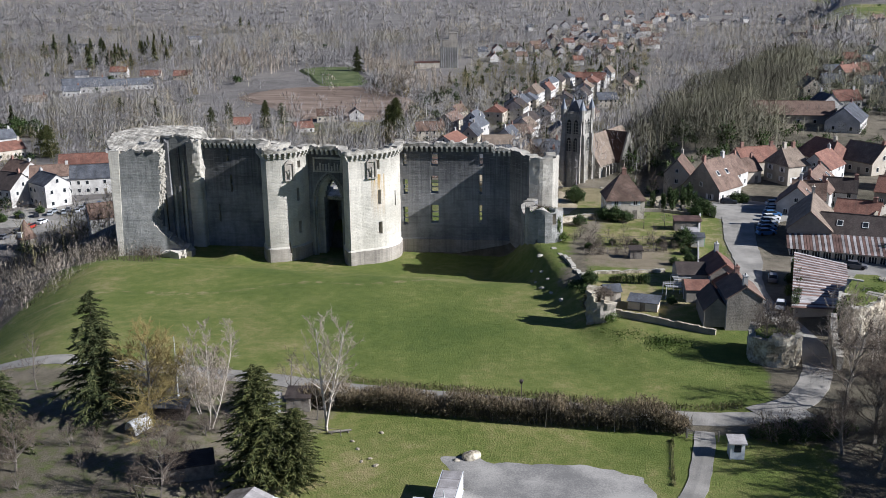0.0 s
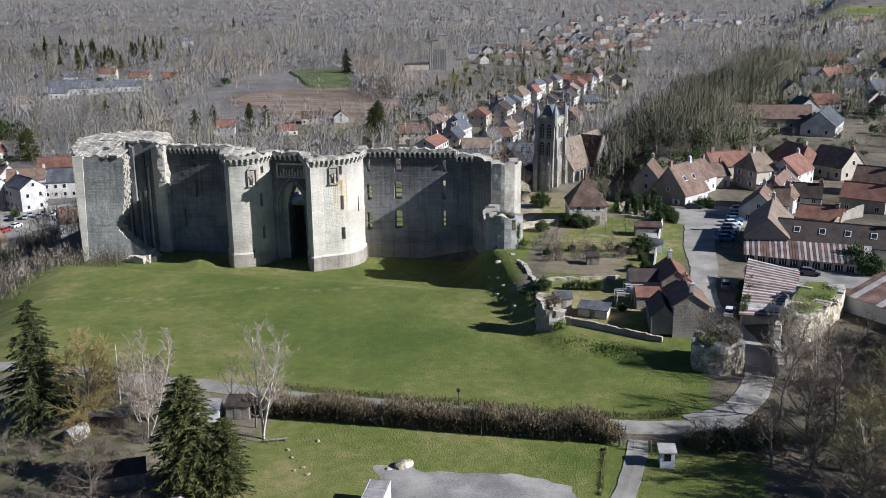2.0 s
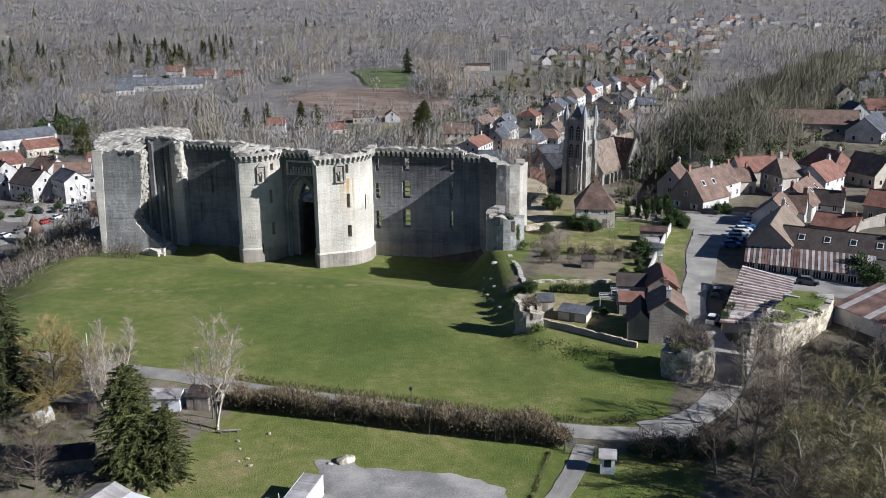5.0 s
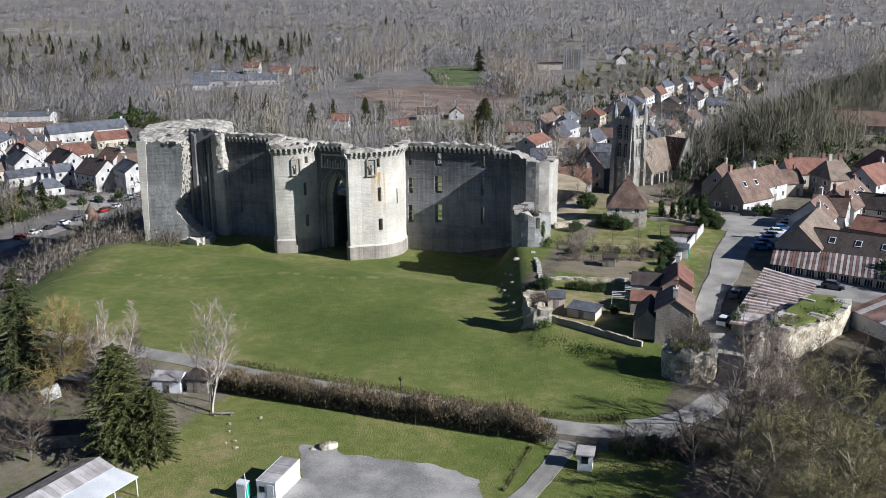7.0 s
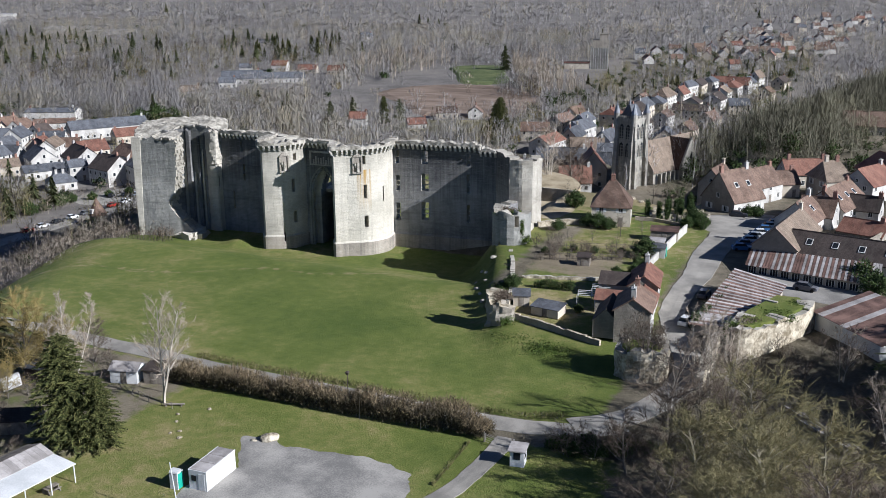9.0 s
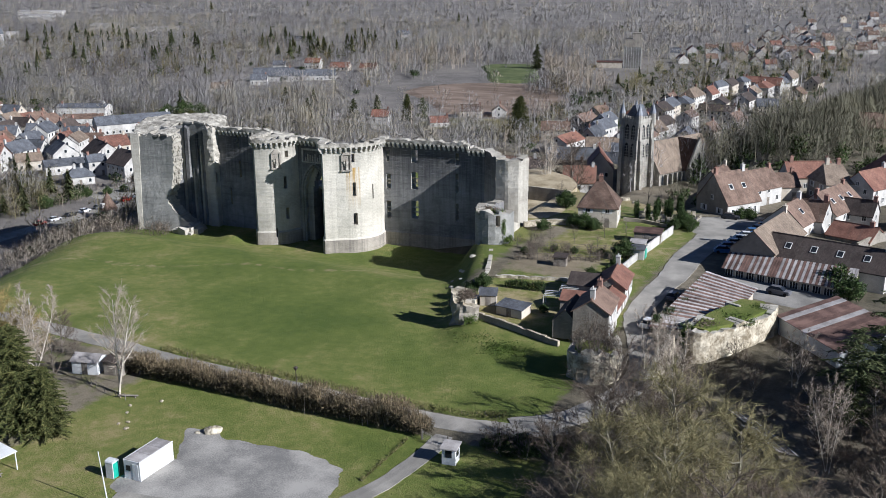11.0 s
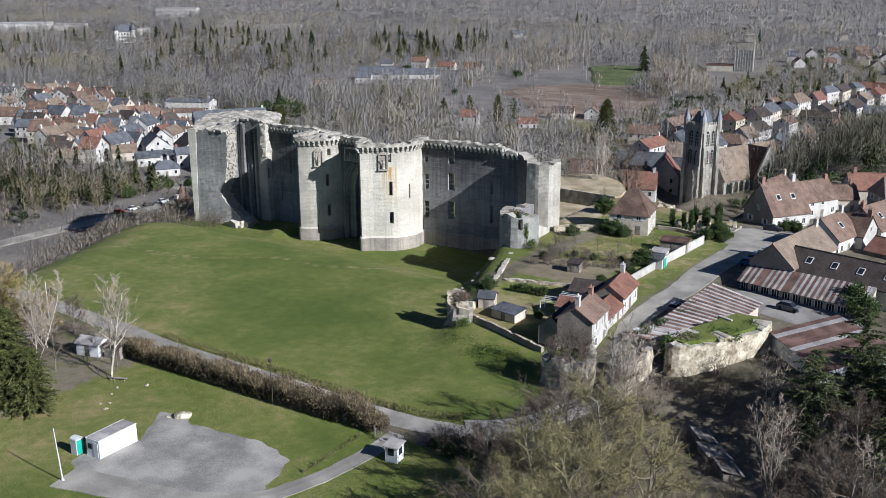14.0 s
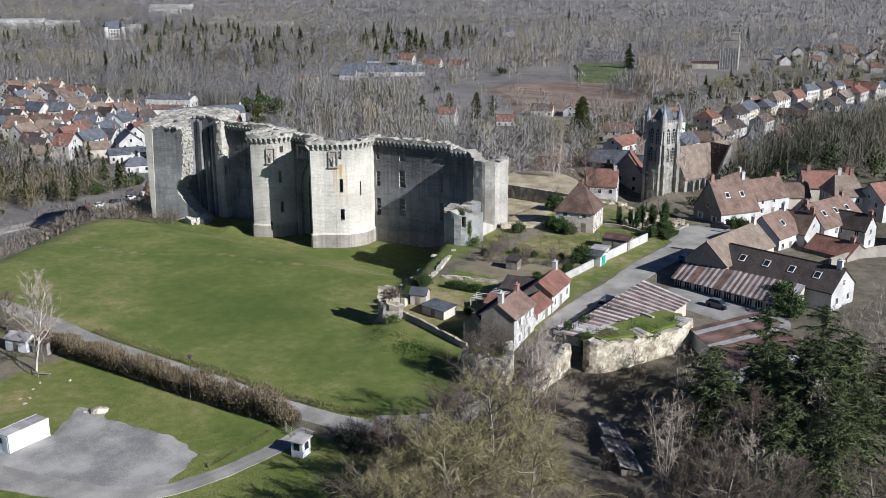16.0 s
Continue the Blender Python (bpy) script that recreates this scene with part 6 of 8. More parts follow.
# bushes by the gate booth and on the round tower
for x, y, s in ((14.5, 118.8, 1.0), (17.2, 119.8, 1.1), (19.8, 120.6, 1.0), (12.8, 118.4, 0.7), (22, 122, 0.8), (16.0, 117.6, 0.9), (18.6, 118.6, 1.0), (21.4, 119.6, 1.0), (24.2, 121.4, 0.9)):
    plant(SCRUB, x, y, x * 50, s, 0.8, group="dark shrubs beside the booth")
    plant(BUSH, x + 0.5, y + 0.3, x * 50, s * 0.75, 0.9, group="dark shrubs beside the booth")
# village: gardens, cemetery, square
for x, y, s, k in ((2.5, 236, 1.0, CYPRESS), (4, 238, 0.9, CYPRESS), (1, 233, 0.8, CYPRESS), (5.5, 235, 1.1, CYPRESS), (7, 238.5, 1.2, CYPRESS), (-1.5, 232.5, 0.9, CYPRESS), (3.2, 232, 1.0, CYPRESS), (8.3, 234, 0.9, CYPRESS), (9.6, 231.5, 1.2, BUSH), (10.8, 229.5, 1.1, BUSH), (8.6, 227.5, 0.9, BUSH), (-9.5, 219.8, 1.2, BUSH), (-12, 220.6, 1.0, BUSH), (-7, 219.4, 0.9, BUSH), (-20, 236, 1.4, BUSH), (-17, 214, 0.9, BUSH), (5.5, 201, 1.3, BUSH), (-11.5, 171, 0.9, BUSH), (18.5, 251.5, 1.0, BUSH), (20.3, 251.8, 1.0, BUSH), (46, 197, 1.7, BUSH), (48, 193.5, 1.5, BUSH),
                   (-3, 214, 0.75, SAPLING), (-7, 206, 0.6, SAPLING), (-1, 203, 0.6, SAPLING), (1.5, 215, 0.7, SAPLING), (-13, 208, 0.6, SAPLING), (-10, 201, 0.5, SAPLING), (-16, 204, 0.8, SCRUB), (-13, 203, 0.7, SCRUB), (-2, 201.5, 0.6, SCRUB), (-6, 198, 0.6, SCRUB), (1.5, 197.5, 0.5, SCRUB), (-12, 197, 0.6, SCRUB), (-17, 199, 0.7, SCRUB), (2, 252, 0.9, SAPLING), (-2, 256, 1.0, SAPLING), (-6, 258, 1.0, SAPLING), (-35, 285, 1.6, OAK_B), (-38, 270, 1.4, BIRCH_B), (-25, 246, 0.6, SAPLING)):
    plant(k, x, y, x * 71 % 360, s, 1.0, group="planting in the village gardens")


rnd = random.Random(77)
for _ in range(46):
    x = rnd.uniform(-14, 6)
    plant(SCRUB, x, 197.5 + 0.25 * x + rnd.uniform(-4.5, 4.5), rnd.uniform(0, 360), rnd.uniform(0.3, 0.62), 0.9, group="winter shrubs between the garden plots")
for x, y, sz in ((-13.5, 195, 0.5), (-9.0, 199.5, 0.45), (-4.5, 199.2, 0.5), (0.5, 201.0, 0.45), (4.2, 199.0, 0.6), (5.6, 194.5, 0.6), (3.5, 186.5, 0.55), (6.4, 188.0, 0.7), (-12.0, 166.5, 0.6), (3.0, 163.8, 0.5)):
    plant(BUSH, x, y, x * 40, sz, 1.0, group="dark garden bushes")


# ---- woods, as one mass for each stretch ----
def far_template(seed, n, H, wide, w, conical=False, twig=1.6, trunk=0.16):
    """A far tree: trunk, a few limbs and a lumpy crown of small strokes in all directions."""
    rng = np.random.default_rng(seed)
    stem = rods(np.array([[0, 0, -0.5]]), np.array([[rng.normal() * 0.3, rng.normal() * 0.3, H * 0.85]]), np.array([trunk]), np.array([trunk * 0.3]), 3)
    az, f = rng.uniform(0, 6.2832, n), rng.uniform(0.22, 0.95, n)
    if conical:
        a = np.stack([np.zeros(n), np.zeros(n), H * f + 0.3], 1)
        R = wide * (1.02 - f) * rng.uniform(0.6, 1.15, n)
        b = np.stack([np.cos(az) * R, np.sin(az) * R, H * f - 0.35 * R], 1)
        return np.concatenate([stem, blades(a, b, np.full(n, w) * rng.uniform(0.6, 1.5, n), rng)])
    d = rng.normal(size=(n, 3))
    d /= np.linalg.norm(d, axis=1, keepdims=True)
    lump = 1 + 0.3 * np.sin(d[:, 0] * 4 + seed) * np.cos(d[:, 1] * 5 + seed) + 0.15 * np.sin(d[:, 2] * 7 + seed)
    r = rng.uniform(0.25, 1.0, n) ** 0.6 * lump
    a = np.stack([d[:, 0] * r * wide, d[:, 1] * r * wide, H * 0.6 + d[:, 2] * r * H * 0.38], 1)
    e = d * [0.7, 0.7, 0.4] + rng.normal(size=(n, 3)) * 0.5 + [0, 0, 0.55]
    e *= twig * rng.uniform(0.6, 1.3, n)[:, None] / np.linalg.norm(e, axis=1, keepdims=True)
    m = 7
    la = np.stack([np.zeros(m), np.zeros(m), H * np.linspace(0.25, 0.6, m)], 1)
    ln = np.arange(m) * 2.4
    lb = np.stack([np.cos(ln) * wide * 0.7, np.sin(ln) * wide * 0.7, la[:, 2] + H * 0.28], 1)
    return np.concatenate([stem, blades(la, lb, np.full(m, trunk * 1.1), rng), blades(a, a + e, np.full(n, w) * rng.uniform(0.6, 1.5, n), rng)])


def brush_template(seed, n, H, R, w, trunk=0.16, spread_out=0.4, long=0.22):
    """A far leafless tree: trunk and many upright strokes filling an egg-shaped crown."""
    rng = np.random.default_rng(seed)
    stem = rods(np.array([[0, 0, -0.5]]), np.array([[rng.normal() * 0.3, rng.normal() * 0.3, H * 0.8]]), np.array([trunk]), np.array([trunk * 0.35]), 3)
    f, az, u = rng.uniform(0.1, 0.92, n), rng.uniform(0, 6.2832, n), np.sqrt(rng.random(n))
    lump = 1 + 0.3 * np.sin(az * 2 + seed) + 0.2 * np.sin(az * 5 + f * 6 + seed)
    r = R * u * lump * np.sqrt(np.maximum(0.02, 1 - ((f - 0.52) / 0.52) ** 2))
    a = np.stack([np.cos(az) * r, np.sin(az) * r, H * f * 0.86], 1)
    e = np.stack([np.cos(az) * spread_out * u, np.sin(az) * spread_out * u, np.ones(n)], 1) + rng.normal(size=(n, 3)) * 0.6
    e *= (H * long * rng.uniform(0.5, 1.3, n) / np.linalg.norm(e, axis=1))[:, None]
    return np.concatenate([stem, blades(a, a + e, w * rng.uniform(0.6, 1.4, n), rng)])


FAR_NEAR = [brush_template(30 + k, 150, 10 + k % 4, 3.5, 0.12, trunk=0.12, long=0.14) for k in range(7)]
FAR_MID = [brush_template(40 + k, 100, 10 + k % 4, 4.4, 0.21, trunk=0.16, long=0.14) for k in range(6)]
FAR_FAR = [brush_template(50 + k, 40, 13 + k % 3, 7.0, 0.6, trunk=0.3, long=0.22) for k in range(5)]
FAR_CON = [far_template(60 + k, 230, 12 + k, 5.0, 0.8, True) for k in range(3)]
house_xy = np.array([(a, c) for a, c, _ in HOUSES])
house_r = np.array([r for _, _, r in HOUSES])


def wooded(x, y):
    """Chance of trees at a place."""
    if y < 262 and x > -122 - 0.1 * (y - 200) and y > 200:
        return 0.0
    if y < 250 and x > -116 + 0.0 * y:
        return 0.0
    if y < 290 and x > -60:
        return 0.0
    if -214 < x < -166 and 215 < y < 345 or -400 < x < -200 and 262 < y < 352:
        return 0.0
    if -292 < x < -140 and 512 < y < 690 and x < -140 - 0.8 * (y - 560):
        return 0.02
    if abs(x + 175 - 0.25 * (806 - y)) < 30 and 620 < y < 806:
        return 0.0
    d, l, s, _ = cover(x, y)
    if x > -8 + 0.12 * (y - 300) and 285 < y < 640:
        return 0.0
    n = noise.noise((x * 0.012, y * 0.012, 3.0))
    k = 0.9 + 0.9 * n + 0.4 * noise.noise((x * 0.04, y * 0.04, 13.0))
    if s > 0.3:
        return 0.02
    if -305 < x < -200 and 640 < y < 790:
        return 0.06
    if l < 0.35:
        k = 0.05
    elif l < 0.7:
        k *= 0.35
    if -112 < x < 0 and 270 < y < 460:
        k *= 0.2
    if -140 < x < -20 and 440 < y < 900:
        k = 0.45
    if -240 < x < -140 and 440 < y < 540:
        k *= 0.35
    if -470 < x < -340 and 530 < y < 730:
        k *= 0.45
    if -230 < x < -165 and 255 < y < 330:
        return 0.03
    if -500 < x < -240 and 250 < y < 430:
        k *= 0.22
    if abs(x - (-84 + 30 * (y - 440) / 310)) < 9 and 420 < y < 760:
        return 0.0
    if -160 < x < 40 and 880 < y < 1750:
        k *= 0.55
    if 30 < x < 75 and 290 < y < 330:
        k *= 0.2
    return k


def wood(name, templates, n, lo, hi, sizes, mats, label, seed, gate=None, keep=1.0, slope=(0, 0, 0.9)):
    """Trees strewn over the wedge of land between two distances, as one mesh."""
    rng, rr = np.random.default_rng(seed), random.Random(seed)
    out, shade, tries = [], [], 0
    while len(out) < n and tries < n * 30:
        tries += 1
        y = math.sqrt(rr.uniform(lo * lo, hi * hi))
        x = rr.uniform(-1.62 * y - 40, 0.25 * y + 45)
        ok = wooded(x, y) if gate is None else gate(x, y)
        if rr.random() > ok * keep:
            continue
        if np.any((house_xy[:, 0] - x) ** 2 + (house_xy[:, 1] - y) ** 2 < house_r ** 2):
            continue
        a, s = rr.uniform(0, 6.28), rr.uniform(*sizes)
        t = templates[rr.randrange(len(templates))]
        c, d = math.cos(a) * s, math.sin(a) * s
        q = t @ np.array([[c, d, 0], [-d, c, 0], [0, 0, s * rr.uniform(0.85, 1.15)]])
        top = q[:, :, 2].max()
        m = q - np.array([0, 0, top * 0.35])
        shade.append(0.5 * m / (np.linalg.norm(m, axis=2, keepdims=True) + 1e-6) + np.array(slope) + rng.normal(size=(len(q), 1, 3)) * 0.12)
        out.append(q + np.array([x, y, land(x, y)]))
    m = np.concatenate(shade).reshape(-1, 3)
    me = clutch(name, [np.concatenate(out)], mats, m / np.linalg.norm(m, axis=1, keepdims=True))
    return tagged(new(name, me), label, "woods", kind="stuff")


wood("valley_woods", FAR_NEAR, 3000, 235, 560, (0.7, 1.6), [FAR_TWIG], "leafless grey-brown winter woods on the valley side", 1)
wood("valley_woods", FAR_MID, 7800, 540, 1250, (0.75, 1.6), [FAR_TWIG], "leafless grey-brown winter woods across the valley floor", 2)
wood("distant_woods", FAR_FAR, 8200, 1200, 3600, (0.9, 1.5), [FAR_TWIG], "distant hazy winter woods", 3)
wood("valley_conifers", FAR_CON, 16, 235, 900, (0.7, 1.15), [NEEDLE], "dark conifers scattered through the bare woods", 4, keep=0.5)
wood("conifer_stands", FAR_CON, 60, 260, 1900, (0.8, 1.5), [NEEDLE_OLIVE], "dark stands of conifers among the winter woods", 14, gate=lambda x, y: wooded(x, y) * sst(0.52, 0.56, noise.noise((x * 0.011, y * 0.011, 8.0))))
wood("green_hedgerows", [far_template(130 + k, 150, 5, 2.6, 0.5, twig=1.0) for k in range(3)], 260, 260, 1300, (0.6, 1.3), [EVERGREEN], "green hedgerows and evergreen shrubs in the valley", 15, gate=lambda x, y: wooded(x, y) * sst(0.25, 0.45, noise.noise((x * 0.02, y * 0.02, 18.0))))
wood("pale_poplars", [brush_template(70 + k, 50, 15, 1.5, 0.18, trunk=0.2, spread_out=0.15, long=0.2) for k in range(4)], 850, 420, 1250, (0.8, 1.25), [TWIG_PALE], "pale slender poplars standing in the valley", 5, keep=0.6)
wood("budding_willows", [brush_template(80 + k, 150, 8, 3.4, 0.24) for k in range(3)], 70, 280, 900, (0.6, 1.0), [TWIG_GOLD], "yellow-twigged willows in the valley", 6, keep=0.5)
wood("brown_coppice", FAR_NEAR, 500, 260, 900, (0.7, 1.2), [TWIG], "brown coppice patches in the valley woods", 16, gate=lambda x, y: wooded(x, y) * sst(0.1, 0.3, noise.noise((x * 0.009, y * 0.009, 28.0))))
wood("slope_scrub", [brush_template(90 + k, 95, 4.2, 2.1, 0.08, trunk=0.05, long=0.2) for k in range(5)], 1500, 100, 330, (0.7, 1.4), [TWIG_PALE], "dense leafless scrub on the slope west of the field", 7,
     gate=lambda x, y: sst(-112, -124, x) * (0.06 if -204 < x < -172 and y > 205 else 0.0 if x < -214 and y > 262 else 1.0 if x > -172 else 0.5))

HILL = [brush_template(110 + k, 230, 12 + k, 4.0, 0.1, trunk=0.2, long=0.18) for k in range(5)]
def hillside(x, y):
    """The wood on the slope beyond the church, up to the gardens of the upper village."""
    west, east = -16 + 0.1 * (y - 320), 36 + 0.16 * (y - 330)
    if not 326 < y < 660 or not west < x < east:
        return 0.25 if 660 > y > 420 and east <= x < east + 90 else 0.0
    if y < 362:
        return 0.45
    return 0.95
wood("hillside_woods", HILL, 1250, 318, 660, (0.8, 1.25), [DARK_TWIG], "tall leafless olive-grey wood on the slope beyond the church", 12, gate=hillside)
wood("hillside_evergreens", [far_template(120 + k, 260, 7 + k, 3.0, 0.4, twig=0.9) for k in range(3)], 200, 318, 640, (0.5, 1.0), [EVERGREEN], "ivy-covered evergreen trees on the slope above the church", 13, gate=hillside)

def in_town(x, y):
    """Gardens, yards and slopes round the town."""
    if -345 < x < -212 and 222 < y < 270:
        return 0.9
    if -480 < x < -200 and 268 < y < 470:
        return 0.35
    if -150 < x < -15 and 425 < y < 1000:
        return 0.8
    return 0.0


def in_park(x, y):
    """The parkland beyond the town."""
    return 0.8 if -1000 < x < -430 and 440 < y < 900 else 0.0


wood("garden_trees", FAR_NEAR, 600, 222, 1000, (0.5, 1.15), [TWIG_OLIVE], "budding garden trees between the town houses", 31, gate=in_town)
wood("garden_evergreens", [far_template(150 + k, 170, 6, 2.6, 0.5, twig=0.9) for k in range(3)], 240, 222, 1000, (0.4, 1.1), [EVERGREEN], "green shrubs and evergreens in the town gardens", 32, gate=in_town)
def upper_gardens(x, y):
    """Gardens and banks between the village roofs and the wood."""
    return 0.8 if -14 < x < 100 and 292 < y < 372 or 36 + 0.16 * (y - 330) < x < 110 and 372 <= y < 460 else 0.0


wood("upper_garden_trees", FAR_NEAR, 130, 285, 465, (0.35, 0.8), [DARK_TWIG], "small leafless trees in the upper village gardens", 61, gate=upper_gardens)
wood("upper_garden_shrubs", [far_template(190 + k, 150, 4, 2.2, 0.4, twig=0.8) for k in range(3)], 120, 285, 465, (0.4, 1.1), [EVERGREEN], "dark evergreen shrubs in the upper village gardens", 62, gate=upper_gardens)
wood("garden_conifers", FAR_CON, 75, 222, 1000, (0.4, 0.85), [NEEDLE], "dark garden conifers in the town", 33, gate=in_town)
wood("park_conifers", FAR_CON, 130, 440, 900, (0.8, 1.5), [PINE_NEEDLE], "dark conifers in the parkland beyond the town", 34, gate=in_park)
wood("park_trees", FAR_MID, 420, 440, 900, (0.8, 1.3), [TWIG_OLIVE], "olive-brown trees in the parkland beyond the town", 35, gate=in_park)
wood("conifer_grove", FAR_CON, 70, 700, 1050, (0.9, 1.5), [NEEDLE_OLIVE], "dense dark conifer grove in the valley woods", 36, gate=lambda x, y: 1.0 if ((x + 462) / 42) ** 2 + ((y - 800) / 45) ** 2 < 1 or ((x + 490) / 25) ** 2 + ((y - 915) / 40) ** 2 < 1 else 0.0)
wood("poplar_stand", [brush_template(170 + k, 60, 17, 1.5, 0.2, trunk=0.22, spread_out=0.12, long=0.2) for k in range(4)], 260, 600, 900, (0.8, 1.15), [TWIG_PALE], "stand of tall pale poplars beside the canal track", 37, gate=lambda x, y: 1.0 if -172 < x + 0.55 * (y - 644) < -138 and 640 < y < 780 else 0.6 if -360 < x < -300 and 700 < y < 820 else 0.0)
for k, x, y, s, h in ((SPRUCE_B, -258, 374, 0.85, 1.05), (SPRUCE_B, -264, 378, 0.7, 1.0), (SPRUCE, -303, 510, 0.7, 1.0), (SPRUCE, -257, 467, 0.75, 1.0), (SPRUCE, -225, 464, 0.85, 1.0), (SPRUCE, -232, 500, 0.7, 1.0), (SPRUCE_B, -205, 487, 0.65, 1.5), (PINE, -198, 492, 0.9, 1.1), (SPRUCE_B, -126, 458, 1.15, 1.2), (SPRUCE_B, -131, 466, 1.0, 1.1), (SPRUCE, -240, 762, 1.0, 1.2)):
    plant(k, x, y, x * 31 % 360, s, h, group="valley conifers")
for x, y, s in ((-318, 436, 3.6), (-310, 440, 3.0), (-326, 432, 2.8), (-208, 243, 1.5), (-208.5, 250, 1.3), (-209, 257, 1.4), (-209, 262, 1.2), (-205, 268, 1.0), (-203, 274, 0.9), (-200, 281, 0.9)):
    plant(BUSH, x, y, x * 17 % 360, s, 1.0, group="evergreen bushes by the town road")

wood("olive_drifts", FAR_MID, 520, 420, 1250, (0.7, 1.3), [TWIG_OLIVE], "drifts of olive-brown trees through the valley woods", 41, gate=lambda x, y: wooded(x, y) * sst(0.12, 0.3, noise.noise((x * 0.008, y * 0.008, 48.0))))
wood("golden_willows", FAR_NEAR, 110, 420, 1100, (0.8, 1.4), [TWIG_GOLD], "single golden willows in the valley woods", 42, gate=lambda x, y: max(in_park(x, y), 0.3 * wooded(x, y)))


def slope_foot(x, y):
    """Rough ground between the castle hill and the town."""
    return 0.9 if -300 < x < -204 and 150 < y < 264 else 0.5 if -172 < x < -135 and 190 < y < 300 else 0.0


wood("slope_trees", FAR_NEAR, 300, 150, 300, (0.5, 1.1), [TWIG_OLIVE], "budding olive-brown trees on the slope below the town", 51, gate=slope_foot)
wood("slope_birches", FAR_NEAR, 120, 150, 300, (0.6, 1.2), [TWIG_PALE], "pale leafless trees on the slope below the town", 52, gate=slope_foot)
wood("slope_conifers", FAR_CON, 60, 150, 300, (0.45, 0.95), [PINE_NEEDLE], "dark conifers on the slope below the town", 53, gate=lambda x, y: slope_foot(x, y) if x < -204 else 0.0)
wood("slope_evergreens", [far_template(180 + k, 170, 5, 2.4, 0.45, twig=0.8) for k in range(3)], 90, 150, 300, (0.4, 1.0), [EVERGREEN], "evergreen shrubs on the slope below the town", 54, gate=slope_foot)


# ---- castle surroundings: ruins and walls ----
def rubble_wall(name, pts, thick, top, label, category="wall", z0=None, mats=(CHALK, RUBBLE, PLINTH), ragged=0.6, step=0.5, rough=0.22, kind="", smooth=True):
    line = [(p.x, p.y) for p in smooth_line(pts, 0.8)] if smooth else pts
    x, y = pts[0]
    lo = min(land(*p) for p in line) - 0.8 if z0 is None else z0
    ob = shell(name, line, thick, lo, top, None, step=step, mats=mats, ragged=ragged, rough=rough)
    return tagged(ob, label, category, kind=kind)


rubble_wall("ruined_bastion", [(-10.6, 160.2), (-11.0, 157.2), (-9.4, 155.2), (-7.0, 155.6), (-6.0, 157.6)], 2.2, lambda u: 12.4 - 1.4 * sst(4, 9, u), "broken stump of a rubble bastion at the edge of the lawn", "ruin", ragged=1.6, rough=0.55, mats=(COTTAGE, CHALK, PLINTH))
rubble_wall("ruined_bastion", [(33.0, 172.5), (29.5, 163.0), (28.6, 155.8), (31.2, 154.9), (35.6, 160.6), (39.6, 169.6), (38.6, 172.5)], 2.6, lambda u: 12.7 + 0.3 * math.sin(u * 0.7), "massive chalky rubble bastion with grass on its top", "ruin", ragged=0.8, z0=5.5)
top = Build()
ring = [(29.7, 156.2), (31.4, 155.9), (35.2, 161.0), (38.6, 169.8), (37.0, 172.8), (33.6, 172.6), (30.2, 163.0)]
top.face([(x, y, 12.95) for x, y in ring])
top.face([(x, y, 7.0) for x, y in ring[::-1]])
for (a, b), (c, d) in zip(ring, ring[1:] + ring[:1]):
    top.face([(a, b, 7.0), (c, d, 7.0), (c, d, 12.95), (a, b, 12.95)])
tagged(part("bastion_fill", top, [EARTH]), "earth and turf filling on top of the bastion", "earth", kind="structure")
ROUND = [(18.0 + 3.9 * math.cos(a), 146.0 + 3.9 * math.sin(a)) for a in np.linspace(2.6, 7.6, 26)]
tagged(shell("round_tower", ROUND, 1.6, 4.5, lambda u: 12.0 - 1.2 * math.sin(u * 0.35) ** 2, None, step=0.5, mats=(CHALK, RUBBLE, PLINTH), ragged=1.0, rough=0.28), "stump of a round rubble tower overgrown with brush", "tower")
core = Build()
core.tube((18.0, 146.0, 4), (18.0, 146.0, 11.3), 3.2, 2.9, 14)
tagged(part("tower_fill", core, [EARTH]), "earth filling inside the round tower stump", "earth", kind="structure")
rubble_wall("garden_wall", [(-21.0, 194.0), (-17.2, 185), (-13.2, 174), (-10.0, 164), (-9.2, 160.8)], 0.8, lambda u: 9.2 - 0.4 * math.sin(u * 0.5), "broken pale rubble wall along the brow of the bank", z0=5.5, ragged=0.9)
rubble_wall("garden_wall", [(-6.2, 157.4), (-1.5, 156.2), (4.2, 154.4), (9.8, 152.6)], 0.5, lambda u: 9.2 - 0.05 * u, "long low stone wall below the garden", z0=5.0, mats=(COTTAGE, CHALK, COTTAGE), ragged=0.25, rough=0.08)
rubble_wall("terrace_wall", [(-46, 252.6), (-36, 252.2), (-24.6, 251.6)], 0.6, lambda u: 9.2, "long grey retaining wall of the terrace behind the castle", z0=2, mats=(COTTAGE, CHALK, COTTAGE), ragged=0.1, rough=0.08)
rubble_wall("low_wall", [(-21.8, 214.5), (-18.5, 218), (-14.2, 220.4)], 0.5, lambda u: 9.9, "low pale stone wall in the garden", z0=7, ragged=0.15, rough=0.08)
rubble_wall("lane_wall", [(27.4, 143.0), (27.2, 148.0), (27.8, 153.5)], 0.9, lambda u: 9.4 + 0.25 * u, "crumbling rubble wall beside the lane", ragged=0.9)
rubble_wall("boundary_wall", [(8.0, 183.5), (8.2, 192.0), (8.4, 200.0)], 0.3, lambda u: 10.2, "white rendered wall along the village lane", mats=(RENDER_WHITE,) * 3, ragged=0.03, rough=0.0)
